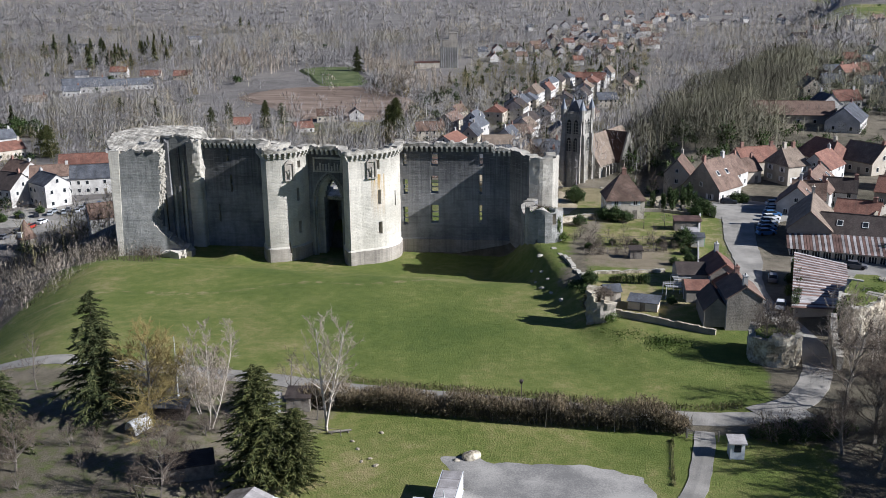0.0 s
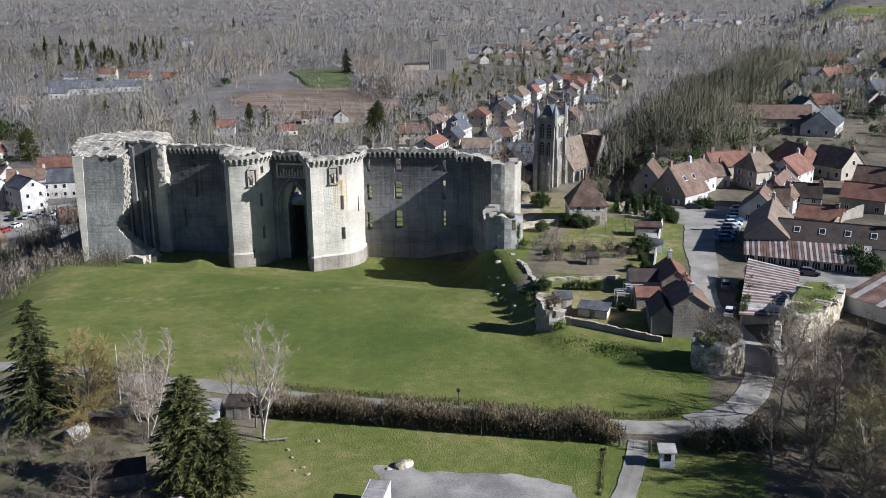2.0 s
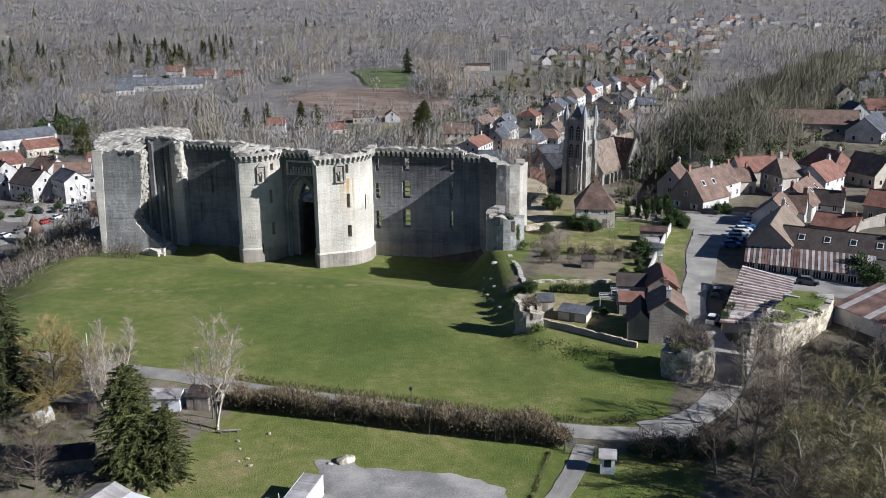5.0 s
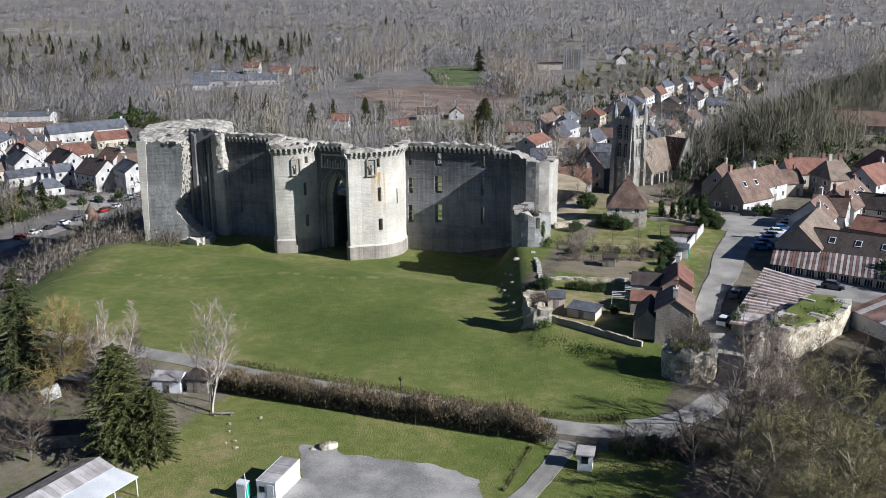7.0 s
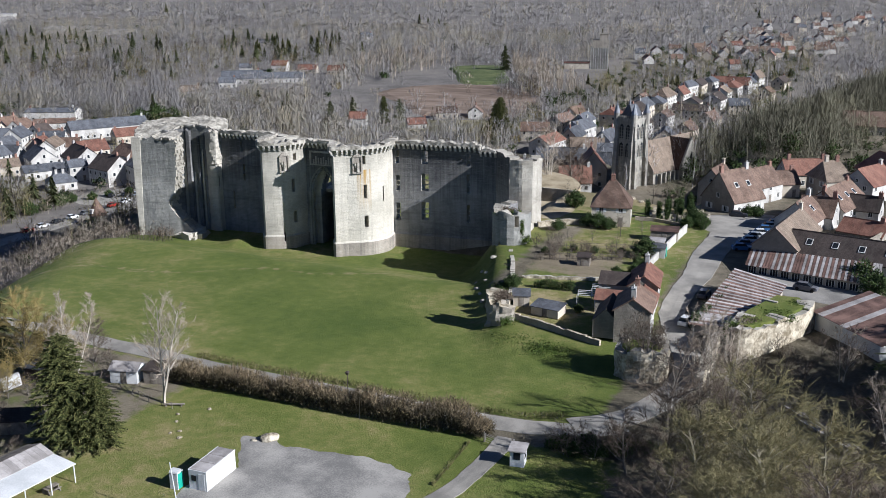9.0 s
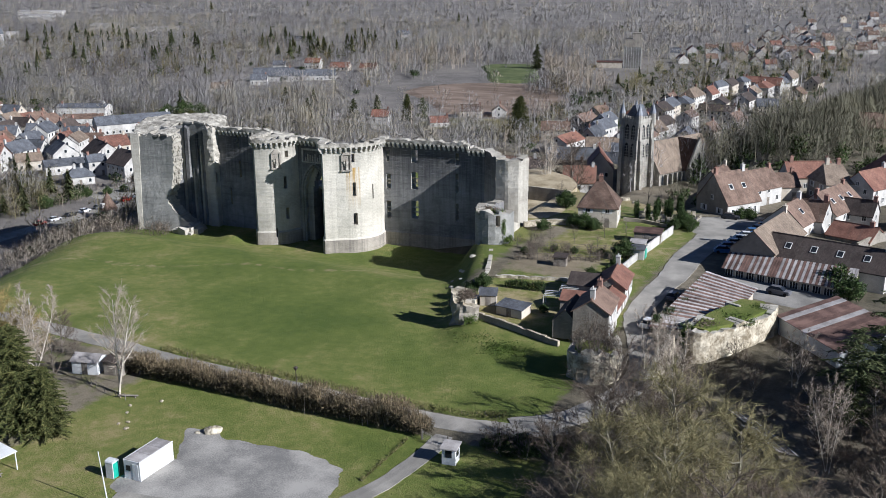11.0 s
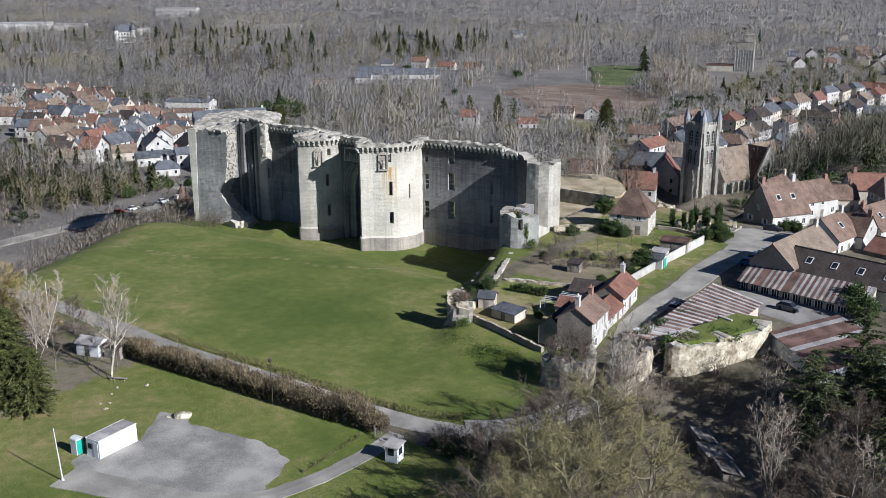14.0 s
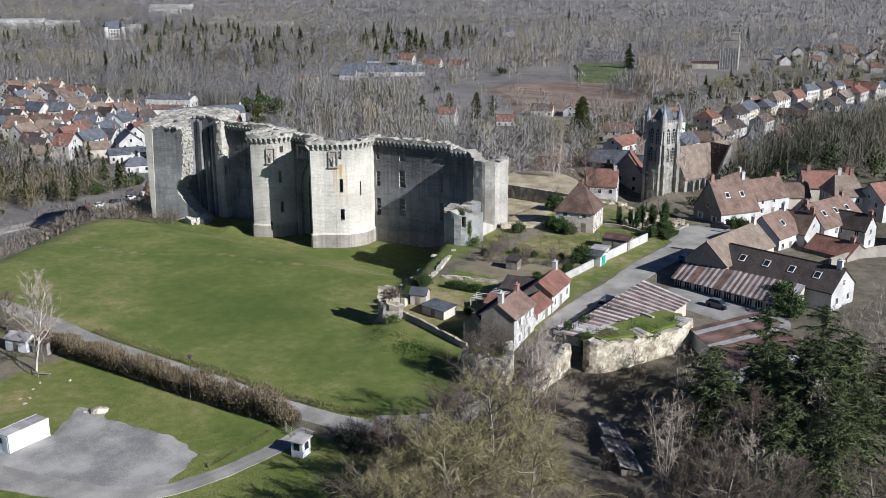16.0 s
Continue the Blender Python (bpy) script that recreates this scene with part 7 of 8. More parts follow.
rubble_wall("boundary_wall", [(8.6, 204.5), (8.9, 213.0), (9.4, 223.5)], 0.3, lambda u: 10.4, "white rendered wall along the village lane", mats=(RENDER_WHITE,) * 3, ragged=0.03, rough=0.0)
rubble_wall("yard_wall", [(46.5, 226.0), (50, 236), (56, 246)], 0.5, lambda u: 10.4, "grey stone wall beside the long house", mats=(COTTAGE, CHALK, COTTAGE), ragged=0.1, rough=0.05)
rubble_wall("cemetery_wall", [(-3.5, 229.0), (1.0, 229.6), (7.6, 228.8), (11.2, 234.5), (11.0, 243)], 0.35, lambda u: 9.6 - 0.04 * u, "low stone wall round the cemetery", mats=(COTTAGE, CHALK, COTTAGE), ragged=0.05, rough=0.03)
upper = Build()
ring = [(p.x, p.y) for p in smooth_line([(-46.5, 252.9), (-51, 262), (-50, 270), (-43, 275.5), (-33, 271), (-26.5, 262), (-24.4, 251.9)], 2.0)]
upper.face([(x, y, 8.8 + 0.12 * math.sin(x * 0.7 + y)) for x, y in ring[::-1]])
for (x0, y0), (x1, y1) in zip(ring, ring[1:] + ring[:1]):
    upper.face([(x0, y0, -6), (x0, y0, 8.8 + 0.12 * math.sin(x0 * 0.7 + y0)), (x1, y1, 8.8 + 0.12 * math.sin(x1 * 0.7 + y1)), (x1, y1, -6)])
tagged(part("upper_terrace", upper, [STRAW]), "raised terrace of dry straw-coloured grass behind the castle", "terrace", kind="structure")
# weeds, ivy and brush on walls
for k, (x, y, z, r, h, n, m) in enumerate(((-8.4, 157.4, 11.6, 2.2, 1.4, 600, TWIG), (-10.4, 158.6, 8.2, 1.6, 3.4, 500, TWIG), (-7.0, 156.0, 7.4, 1.8, 2.2, 400, IVY), (-24.6, 201.0, 15.0, 2.6, 1.2, 500, TWIG), (-20.2, 199.2, 10.5, 0.7, 4.5, 300, IVY), (-23.6, 200.4, 14.9, 2.9, 1.0, 700, IVY), (34.6, 163.5, 12.3, 3.2, 1.2, 900, IVY), (37.0, 169.5, 12.4, 2.2, 1.0, 600, IVY), (31.0, 158.5, 12.2, 2.2, 1.4, 500, TWIG), (28.9, 156.2, 9.5, 1.2, 4.5, 700, IVY), (-13.5, 171.0, 7.5, 2.2, 2.6, 700, EVERGREEN), (-17, 186.5, 7.0, 2.4, 1.6, 500, IVY), (2, 149.5, 7.0, 4.6, 1.0, 700, IVY), (-4, 152.5, 6.9, 3.8, 1.0, 600, IVY), (25.0, 165, 8.4, 1.3, 2.2, 500, EVERGREEN), (23.2, 172, 8.6, 1.2, 2.2, 500, EVERGREEN), (24.0, 179, 8.7, 1.2, 2.2, 500, EVERGREEN), (-19.5, 200, 9.0, 1.6, 2.0, 300, IVY))):
    rod, leaf = bushy(100 + k, h, r, 3 * n, 0.18, 0.1)
    ob = new("weeds", clutch("weeds", [leaf], [m]))
    ob.matrix_world = pose(x, y, z - 0.3)
    tagged(ob, "patch of green weeds and ivy on old masonry" if m is not TWIG else "patch of dry brush on old masonry", "weeds", "weeds on the walls", "stuff")
for k in range(14):
    a = k * 0.45
    plant(SCRUB, 18 + 2.6 * math.cos(a * 2.3), 146 + 2.6 * math.sin(a * 2.3), k * 40, 0.55 + 0.2 * (k % 3), 1.0, group="brush on the round tower", z=11.2)


# ---- hedge along the lane ----
def hedge(pts, h, w, n, mats, label, seed, gaps=True):
    rng = np.random.default_rng(seed)
    line = smooth_line(pts, 0.5)
    ob = thing("hedge", line[0].x, line[0].y, 0, 0, label, "hedge")
    idx = rng.integers(0, len(line) - 1, n)
    f = rng.random(n)
    p = np.array([(q.x, q.y) for q in line])
    c = p[idx] + (p[idx + 1] - p[idx]) * f[:, None]
    tall = h * (0.85 + 0.6 * np.array([noise.noise((x * 0.35, y * 0.35, 4.0)) for x, y in c]))
    ang, rad = rng.uniform(0, 6.2832, n), np.sqrt(rng.uniform(0.15, 1, n))
    z = np.array([land(x, y) for x, y in c]) + tall * np.clip(rng.beta(1.6, 1.1, n), 0.03, 1)
    a = np.stack([c[:, 0] + np.cos(ang) * rad * w / 2, c[:, 1] + np.sin(ang) * rad * w / 2, z], 1)
    d = rng.normal(size=(n, 3)) * [0.15, 0.15, 0.16] + [0, 0, 0.16]
    # leaves below 0.6 of the height take the third, shade-coloured material if given
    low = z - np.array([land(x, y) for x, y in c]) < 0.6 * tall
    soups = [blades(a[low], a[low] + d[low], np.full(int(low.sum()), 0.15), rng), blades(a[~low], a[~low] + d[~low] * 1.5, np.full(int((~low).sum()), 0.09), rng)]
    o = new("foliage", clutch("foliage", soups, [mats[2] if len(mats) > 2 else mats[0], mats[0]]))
    o.parent, o.matrix_parent_inverse = ob, ob.matrix_world.inverted()
    tagged(o, kind="stuff")
    m = int(len(line) * 1.6)
    idx = rng.integers(0, len(line) - 1, m)
    c = p[idx] + rng.normal(size=(m, 2)) * w * 0.16
    z = np.array([land(x, y) for x, y in c])
    a = np.stack([c[:, 0], c[:, 1], z - 0.1], 1)
    b = a + np.stack([rng.normal(size=m) * 0.2, rng.normal(size=m) * 0.2, h * rng.uniform(0.75, 1.28, m)], 1)
    o = new("stem", clutch("stem", [rods(a, b, np.full(m, 0.05), np.full(m, 0.02), 3)], [mats[1]]))
    o.parent, o.matrix_parent_inverse = ob, ob.matrix_world.inverted()
    tagged(o, kind="stuff")
    return ob


hedge([(-46, 117.6), (-38, 117.6), (-24, 117.9), (-10, 118.3), (4.2, 118.9)], 3.3, 3.2, 60000, (HEDGE_LEAF, TWIG_PALE, HEDGE_SHADE), "long overgrown brown winter hedge between lane and grass", 3)
hedge([(-7.8, 173), (-1.2, 173.6)], 1.5, 1.1, 2200, (EVERGREEN, BARK), "clipped green garden hedge", 5)
hedge([(12.2, 226.5), (12.6, 232)], 1.2, 1.0, 1200, (EVERGREEN, BARK), "small clipped hedge by the square", 6)
hedge([(22.6, 161.5), (24.3, 172), (25.3, 186)], 3.0, 1.3, 9000, (EVERGREEN, BARK), "ivy-grown hedge between lane and shed", 8)
hedge([(-120, 183), (-112, 196), (-124, 205)], 3.0, 5.0, 3000, (TWIG, BARK), "tangle of scrub at the foot of the west tower", 9)
hedge([(3.2, 116.4), (3.2, 111), (3.4, 105.0)], 0.2, 0.3, 420, (VERGE, BARK), "low dark strip of brambles along a ditch", 11)
# rough verge along the lane's far side
hedge([(-46, 125.6), (-30, 125.2), (-12, 125.2), (4, 125.0), (12, 127.0)], 0.4, 1.8, 3600, (VERGE, BARK), "rough grass verge beside the lane", 10)


# ---- small buildings and things in the foreground ----
def booth():
    k = 0.86
    ob = thing("guard_booth", 10.7, 113.9, land(10.7, 113.9) - 0.05, 8, "small white wooden booth with a pale roof beside the gate", "booth")
    b = Build()
    b.box(-k, -k, 0, k, k, 2.1)
    part("wall", b, [WHITE_METAL], ob)
    b = Build()
    b.slab([(-1.1, -1.1, 2.2), (1.1, -1.1, 2.2), (1.1, 1.1, 2.45), (-1.1, 1.1, 2.45)], 0.14)
    part("roof", b, [ZINC], ob, "pale sloping sheet roof")
    for x, y, t in ((0, -k, 0), (k, 0, 90)):
        b = Build()
        b.box(-0.42, -0.04, 1.0, 0.42, 0.02, 1.95)
        o = part("window", b, [GLASS], ob, "dark window pane")
        o.matrix_basis = pose(x, y, 0, 0, 0, t)
    b = Build()
    b.box(-0.4, k, 0.1, 0.4, k + 0.05, 1.95)
    part("door", b, [WOOD], ob)


def container():
    ob = thing("container", -21.3, 96.2, land(-21.3, 96.2) - 0.1, 93, "white site container with a flat ribbed roof on the gravel", "container")
    b = Build()
    b.box(-3.0, -1.2, 0.1, 3.0, 1.2, 2.55)
    part("body", b, [WHITE_METAL], ob)
    for y0 in (-1.24, 1.16):
        for z in (0.1, 2.5):
            b = Build()
            b.box(-3.04, y0, z, 3.04, y0 + 0.08, z + 0.12)
            part("rail", b, [WHITE_METAL], ob)
    for k in range(3):
        b = Build()
        b.box(-2.9 + k * 1.97, -1.12, 2.56, -1.0 + k * 1.97, 1.12, 2.64, 0, 0.05)
        part("roof_panel", b, [ZINC], ob, "grey roof panel")
    b = Build()
    b.box(-3.05, 0.2, 1.2, -3.0, 0.85, 1.9)
    part("window", b, [GLASS], ob, "small dark window")
    b = Build()
    b.box(-3.04, -0.95, 0.15, -3.0, -0.1, 2.2)
    part("door", b, [WHITE_METAL], ob)


def toilet():
    ob = thing("portable_toilet", -24.0, 92.9, land(-24.0, 92.9) - 0.05, 3, "white and green portable toilet cabin beside the container", "toilet")
    b = Build()
    b.box(-0.55, -0.55, 0, 0.55, 0.55, 2.1)
    part("cabin", b, [WHITE_METAL], ob)
    b = Build()
    b.box(0.55, -0.45, 0.1, 0.6, 0.45, 2.0)
    part("door", b, [GREEN_PLASTIC], ob, "green plastic door")
    b = Build()
    n = 6
    for k in range(n):
        a0, a1 = math.pi * k / n, math.pi * (k + 1) / n
        b.slab([(-0.58, -0.58 * math.cos(a1), 2.1 + 0.3 * math.sin(a1)), (-0.58, -0.58 * math.cos(a0), 2.1 + 0.3 * math.sin(a0)), (0.58, -0.58 * math.cos(a0), 2.1 + 0.3 * math.sin(a0)), (0.58, -0.58 * math.cos(a1), 2.1 + 0.3 * math.sin(a1))][::-1], 0.04)
    part("roof", b, [WHITE_METAL], ob, "rounded white roof")


def boulder(x, y, s, seed, label="pale rounded boulder at the edge of the gravel", mat=CHALK, flat=0.55):
    bm = bmesh.new()
    bmesh.ops.create_icosphere(bm, subdivisions=3, radius=1.0)
    for v in bm.verts:
        k = 1 + 0.25 * noise.noise(v.co * 1.3 + Vector((seed, 0, 0))) + 0.08 * noise.noise(v.co * 4 + Vector((0, seed, 0)))
        v.co = Vector((v.co.x * s * 1.25 * k, v.co.y * s * 0.9 * k, v.co.z * s * flat * k))
    me = bpy.data.meshes.new("boulder")
    bm.to_mesh(me)
    bm.free()
    me.materials.append(mat)
    ob = tagged(new("boulder", me), label, "boulder", "boulders")
    ob.matrix_world = pose(x, y, land(x, y) + s * flat * 0.45, 0, 0, seed * 40)


def shelter():
    ob = thing("picnic_shelter", -40.5, 84.4, land(-40.5, 84.4), 84, "open-sided shed with a grey sheet roof and white canopy", "shelter")
    b = Build()
    b.box(-5.2, 0.6, 0, 5.0, 4.2, 2.7)
    part("wall", b, [WOOD], ob)
    for k in range(14):
        b = Build()
        x = -5.4 + k * 0.76
        b.slab([(x, -0.6, 2.85), (x + 0.74, -0.6, 2.85), (x + 0.74, 1.7, 3.6), (x, 1.7, 3.6)], 0.06)
        part("roof_sheet", b, [ZINC], ob)
    b = Build()
    b.slab([(-5.4, 1.7, 3.6), (5.2, 1.7, 3.6), (5.2, 4.5, 2.7), (-5.4, 4.5, 2.7)], 0.08)
    part("back_roof", b, [WOOD], ob)
    b = Build()
    b.slab([(-5.2, -4.4, 2.5), (5.2, -4.4, 2.5), (5.2, -0.55, 2.8), (-5.2, -0.55, 2.8)], 0.1)
    part("canopy", b, [WHITE_METAL], ob, "flat white canopy")
    for x in (-5.0, -1.7, 1.7, 5.0):
        b = Build()
        b.tube((x, -4.2, 0), (x, -4.2, 2.45), 0.07, 0.07, 8)
        part("post", b, [WHITE_METAL], ob)
    t = thing("picnic_table", -36.8, 86.2, land(-36.8, 86.2), 84, "wooden picnic table under the white canopy", "table")
    b = Build()
    b.box(-0.9, -0.4, 0.7, 0.9, 0.4, 0.76)
    part("tabletop", b, [WOOD], t)
    for y in (-0.75, 0.5):
        b = Build()
        b.box(-0.9, y, 0.42, 0.9, y + 0.25, 0.47)
        part("bench", b, [WOOD], t)
    for x in (-0.7, 0.7):
        b = Build()
        b.hexa([(x - 0.05, -0.75, 0), (x + 0.05, -0.75, 0), (x + 0.05, 0.75, 0), (x - 0.05, 0.75, 0), (x - 0.05, -0.3, 0.7), (x + 0.05, -0.3, 0.7), (x + 0.05, 0.3, 0.7), (x - 0.05, 0.3, 0.7)])
        part("leg", b, [WOOD], t)


def shed(x, y, turn, L, W, h, r, wall, roof, label, name="shed", mono=False, over=0.2, base=None, door=True):
    ob = thing(name, x, y, land(x, y) - 0.1 if base is None else base, turn, label, name.replace("_", " "))
    b = Build()
    l, w = L / 2, W / 2
    for p, q in (((-l, -w), (l, -w)), ((l, -w), (l, w)), ((l, w), (-l, w)), ((-l, w), (-l, -w))):
        hp, hq = (h, h) if not mono else (h if p[1] < 0 else r, h if q[1] < 0 else r)
        pts = [(*p, 0), (*q, 0), (*q, hq), (*p, hp)]
        if not mono and p[0] == q[0]:
            pts.insert(3, (p[0], 0, r))
        b.face(pts)
    part("wall", b, [wall], ob)
    o = over
    if mono:
        b = Build()
        b.slab([(-l - o, -w - o, h + 0.05), (l + o, -w - o, h + 0.05), (l + o, w + o, r + 0.1), (-l - o, w + o, r + 0.1)], 0.1)
        part("roof", b, [roof], ob)
    else:
        for e in (-1, 1):
            b = Build()
            k = (r - h) / w * o
            b.slab([(-e * (l + o), -e * (w + o), h - k + 0.06), (e * (l + o), -e * (w + o), h - k + 0.06), (e * (l + o), 0, r + 0.06), (-e * (l + o), 0, r + 0.06)], 0.08)
            part("roof", b, [roof], ob)
    if door:
        b = Build()
        b.box(-0.45, -w - 0.04, 0.05, 0.45, -w + 0.01, min(h - 0.1, 2.0))
        part("door", b, [WOOD], ob)
    return ob


def lamp_post(x, y, h=4.2, label="slim dark street lamp beside the hedge", mat=WOOD):
    ob = thing("street_lamp", x, y, land(x, y) - 0.1, 0, label, "street lamp")
    b = Build()
    b.tube((0, 0, 0), (0, 0, h), 0.07, 0.05, 8, 0)
    part("pole", b, [TILE_DARK], ob)
    b = Build()
    b.hexa([(-0.12, -0.12, h), (0.12, -0.12, h), (0.12, 0.12, h), (-0.12, 0.12, h), (-0.24, -0.24, h + 0.4), (0.24, -0.24, h + 0.4), (0.24, 0.24, h + 0.4), (-0.24, 0.24, h + 0.4)])
    b.hexa([(-0.28, -0.28, h + 0.4), (0.28, -0.28, h + 0.4), (0.28, 0.28, h + 0.4), (-0.28, 0.28, h + 0.4), (-0.05, -0.05, h + 0.6), (0.05, -0.05, h + 0.6), (0.05, 0.05, h + 0.6), (-0.05, 0.05, h + 0.6)])
    part("lantern", b, [TILE_DARK], ob)


def mast(x, y, h, lean, label):
    b = Build()
    b.tube((0, 0, 0), (lean, 0, h), 0.09, 0.05, 8)
    b.tube((0, 0, 0), (0, 0, 0.35), 0.2, 0.18, 8)
    ob = tagged(part("mast", b, [WHITE_METAL]), label, "mast")
    ob.matrix_world = pose(x, y, land(x, y) - 0.05)


def gate():
    ob = thing("field_gate", 4.9, 117.2, land(6.5, 117) - 0.05, -4, "grey metal bar gate between two posts across the drive", "gate")
    for x in (0, 3.9):
        b = Build()
        b.tube((x, 0, 0), (x, 0, 1.5), 0.1, 0.1, 8)
        part("post", b, [WOOD], ob)
    leaf = Build()
    for z in (0.2, 0.5, 0.8, 1.1, 1.3):
        leaf.tube((0.15, 0, z), (1.75, -0.5, z), 0.025, 0.025, 5)
    for k in (0, 1):
        leaf.tube((0.15 + 1.6 * k, -0.5 * k, 0.2), (0.15 + 1.6 * k, -0.5 * k, 1.3), 0.03, 0.03, 5)
    part("gate_leaf", leaf, [ZINC], ob)


def fence(pts, h, label, pitch=2.0, mat=WOOD, rails=2):
    line = smooth_line(pts, pitch)
    ob = thing("fence", 0, 0, 0, 0, label, "fence")
    for i, p in enumerate(line):
        z = land(p.x, p.y)
        b = Build()
        b.tube((p.x, p.y, z - 0.2), (p.x, p.y, z + h), 0.06, 0.05, 6)
        part("post", b, [mat], ob)
        if i:
            q = line[i - 1]
            zq = land(q.x, q.y)
            for k in range(rails):
                b = Build()
                e = h * (0.92 - 0.42 * k)
                b.tube((q.x, q.y, zq + e), (p.x, p.y, z + e), 0.035, 0.035, 5)
                part("rail", b, [mat], ob)


booth()
container()
toilet()
boulder(-20.9, 107.3, 1.0, 1, "pale rounded boulder at the edge of the gravel")
for k, (x, y, s) in enumerate(((-33.5, 111.5, 0.28), (-36.5, 108.5, 0.25), (-33.0, 104.5, 0.25), (-31.8, 103.0, 0.3), (-33.8, 103.6, 0.22), (-35.2, 106.6, 0.25), (-22.5, 106.2, 0.35))):
    boulder(x, y, s, 3 + k, "small pale stone lying in the grass")
for k, (x, y, s) in enumerate(((-20.6, 176, 0.5), (-19.8, 178.5, 0.4), (-22.3, 180, 0.35), (-24, 187, 0.45), (-18.5, 172.5, 0.4), (-21.6, 183.2, 0.4), (-22.8, 190, 0.6), (-16.2, 168, 0.5))):
    boulder(x, y, s, 13 + k, "fallen pale stone on the grassy bank", RUBBLE)
shelter()
shed(-51.0, 115.2, 15, 4.2, 3.0, 2.1, 2.9, WHITE_METAL, ZINC, "small white garden shed with a grey roof under trees")
shed(-46.5, 116.4, 10, 3.2, 2.6, 2.1, 2.6, WOOD, TILE_DARK, "dark wooden hut beside the leafless tree", mono=True)
shed(-63.0, 110.8, 8, 5.0, 2.4, 1.9, 2.2, TILE_DARK, SLATE, "dark box trailer parked under the trees", name="trailer", mono=True, door=False)
shed(-53.5, 97.0, 30, 6.0, 4.0, 2.0, 3.0, WOOD, TILE_DARK, "dark wooden shed in the shade of conifers")
awning = Build()
for k in range(8):
    a0, a1 = math.pi * k / 8, math.pi * (k + 1) / 8
    awning.slab([(-1.3, -1.3 * math.cos(a0), 1.5 * math.sin(a0)), (1.3, -1.3 * math.cos(a0), 1.5 * math.sin(a0) + 0.5), (1.3, -1.3 * math.cos(a1), 1.5 * math.sin(a1) + 0.5), (-1.3, -1.3 * math.cos(a1), 1.5 * math.sin(a1))], 0.04)
tagged(part("awning", awning, [WHITE_METAL]), "white arched awning standing among garden trees", "awning").matrix_world = pose(-65.0, 106.2, land(-65, 106.2), 0, 0, 60)
lamp_post(-16.6, 120.2)
mast(-19.2, 87.4, 6.8, -0.7, "thin white leaning mast on the grass")
mast(-64.8, 116.8, 9.0, 0.1, "tall thin pole behind the trees")
gate()
fence([(-47, 111.5), (-43, 110.2), (-38.4, 109.6)], 1.0, "low weathered rail fence by the leafless tree")
for k, (x, y, t, L) in enumerate(((-40.2, 109.9, 22, 3.0),)):
    b = Build()
    b.tube((0, 0, 0.28), (L, 0, 0.34), 0.16, 0.13, 8)
    b.tube((0.4, -0.25, 0), (0.4, 0.25, 0.2), 0.1, 0.1, 6)
    b.tube((L - 0.4, -0.25, 0), (L - 0.4, 0.25, 0.2), 0.1, 0.1, 6)
    tagged(part("log_seat", b, [WOOD]), "grey log laid on short supports in the grass", "log").matrix_world = pose(x, y, land(x, y), 0, 0, t)


# ---- sheet-roofed sheds of the village ----
def sheet_roof(owner, p00, p10, p11, p01, n, pick, seed):
    """n sheets side by side from edge p00-p01 to edge p10-p11; each a part of its own."""
    a, b, c, d = (Vector(p) for p in (p00, p10, p11, p01))
    rr = random.Random(seed)
    for k in range(n):
        f, g = k / n + 0.0015, (k + 1) / n - 0.0015
        lift = Vector((0, 0, rr.uniform(0, 0.05)))
        m = Build()
        q = [a + (b - a) * f + lift, a + (b - a) * g + lift, d + (c - d) * g + lift, d + (c - d) * f + lift]
        if (q[1] - q[0]).cross(q[3] - q[0]).z < 0:
            q = [q[1], q[0], q[3], q[2]]
        m.slab([tuple(p) for p in q], 0.07)
        part("roof_sheet", m, [pick(k, rr)], owner)


def open_barn(name, ring, z0, eaves, wall, label, category="barn", skip=()):
    """Walls under a sheet roof; ring: four corners in plan; eaves: height of each."""
    ob = thing(name, 0, 0, 0, 0, label, category)
    for i in range(4):
        if i in skip:
            continue
        (x0, y0), (x1, y1) = ring[i], ring[(i + 1) % 4]
        d = Vector((x1 - x0, y1 - y0)).normalized()
        n = Vector((-d.y, d.x)) * 0.2
        b = Build()
        e0, e1 = eaves[i] - 0.12, eaves[(i + 1) % 4] - 0.12
        b.hexa([(x0, y0, z0), (x1, y1, z0), (x1 + n.x, y1 + n.y, z0), (x0 + n.x, y0 + n.y, z0), (x0, y0, e0), (x1, y1, e1), (x1 + n.x, y1 + n.y, e1), (x0 + n.x, y0 + n.y, e0)])
        part("wall", b, [wall], ob)
    return ob


def striped(k, rr):
    return ZINC if k % 2 and rr.random() < 0.85 or rr.random() < 0.15 else RUST


barn = open_barn("sheet_roofed_shed", [(22.4, 161.0), (31.2, 163.4), (33.5, 184.0), (25.3, 184.8)], 7.0, (10.3, 9.5, 11.0, 12.6), RENDER_CREAM, "long shed under a striped rust and zinc sheet roof")
sheet_roof(barn, (21.9, 160.2, 10.45), (25.0, 185.5, 12.85), (34.1, 184.5, 11.25), (31.8, 162.8, 9.7), 38, striped, 1)
barn = open_barn("sheet_roofed_hall", [(25.8, 198.2), (47.8, 193.0), (48.8, 198.4), (26.0, 203.4)], 7.5, (10.2, 10.6, 12.6, 11.9), RENDER_CREAM, "low workshop hall with a striped rusty sheet roof")
sheet_roof(barn, (25.2, 197.4, 10.2), (48.6, 192.0, 10.6), (48.9, 198.6, 12.8), (25.4, 203.9, 12.0), 44, striped, 2)
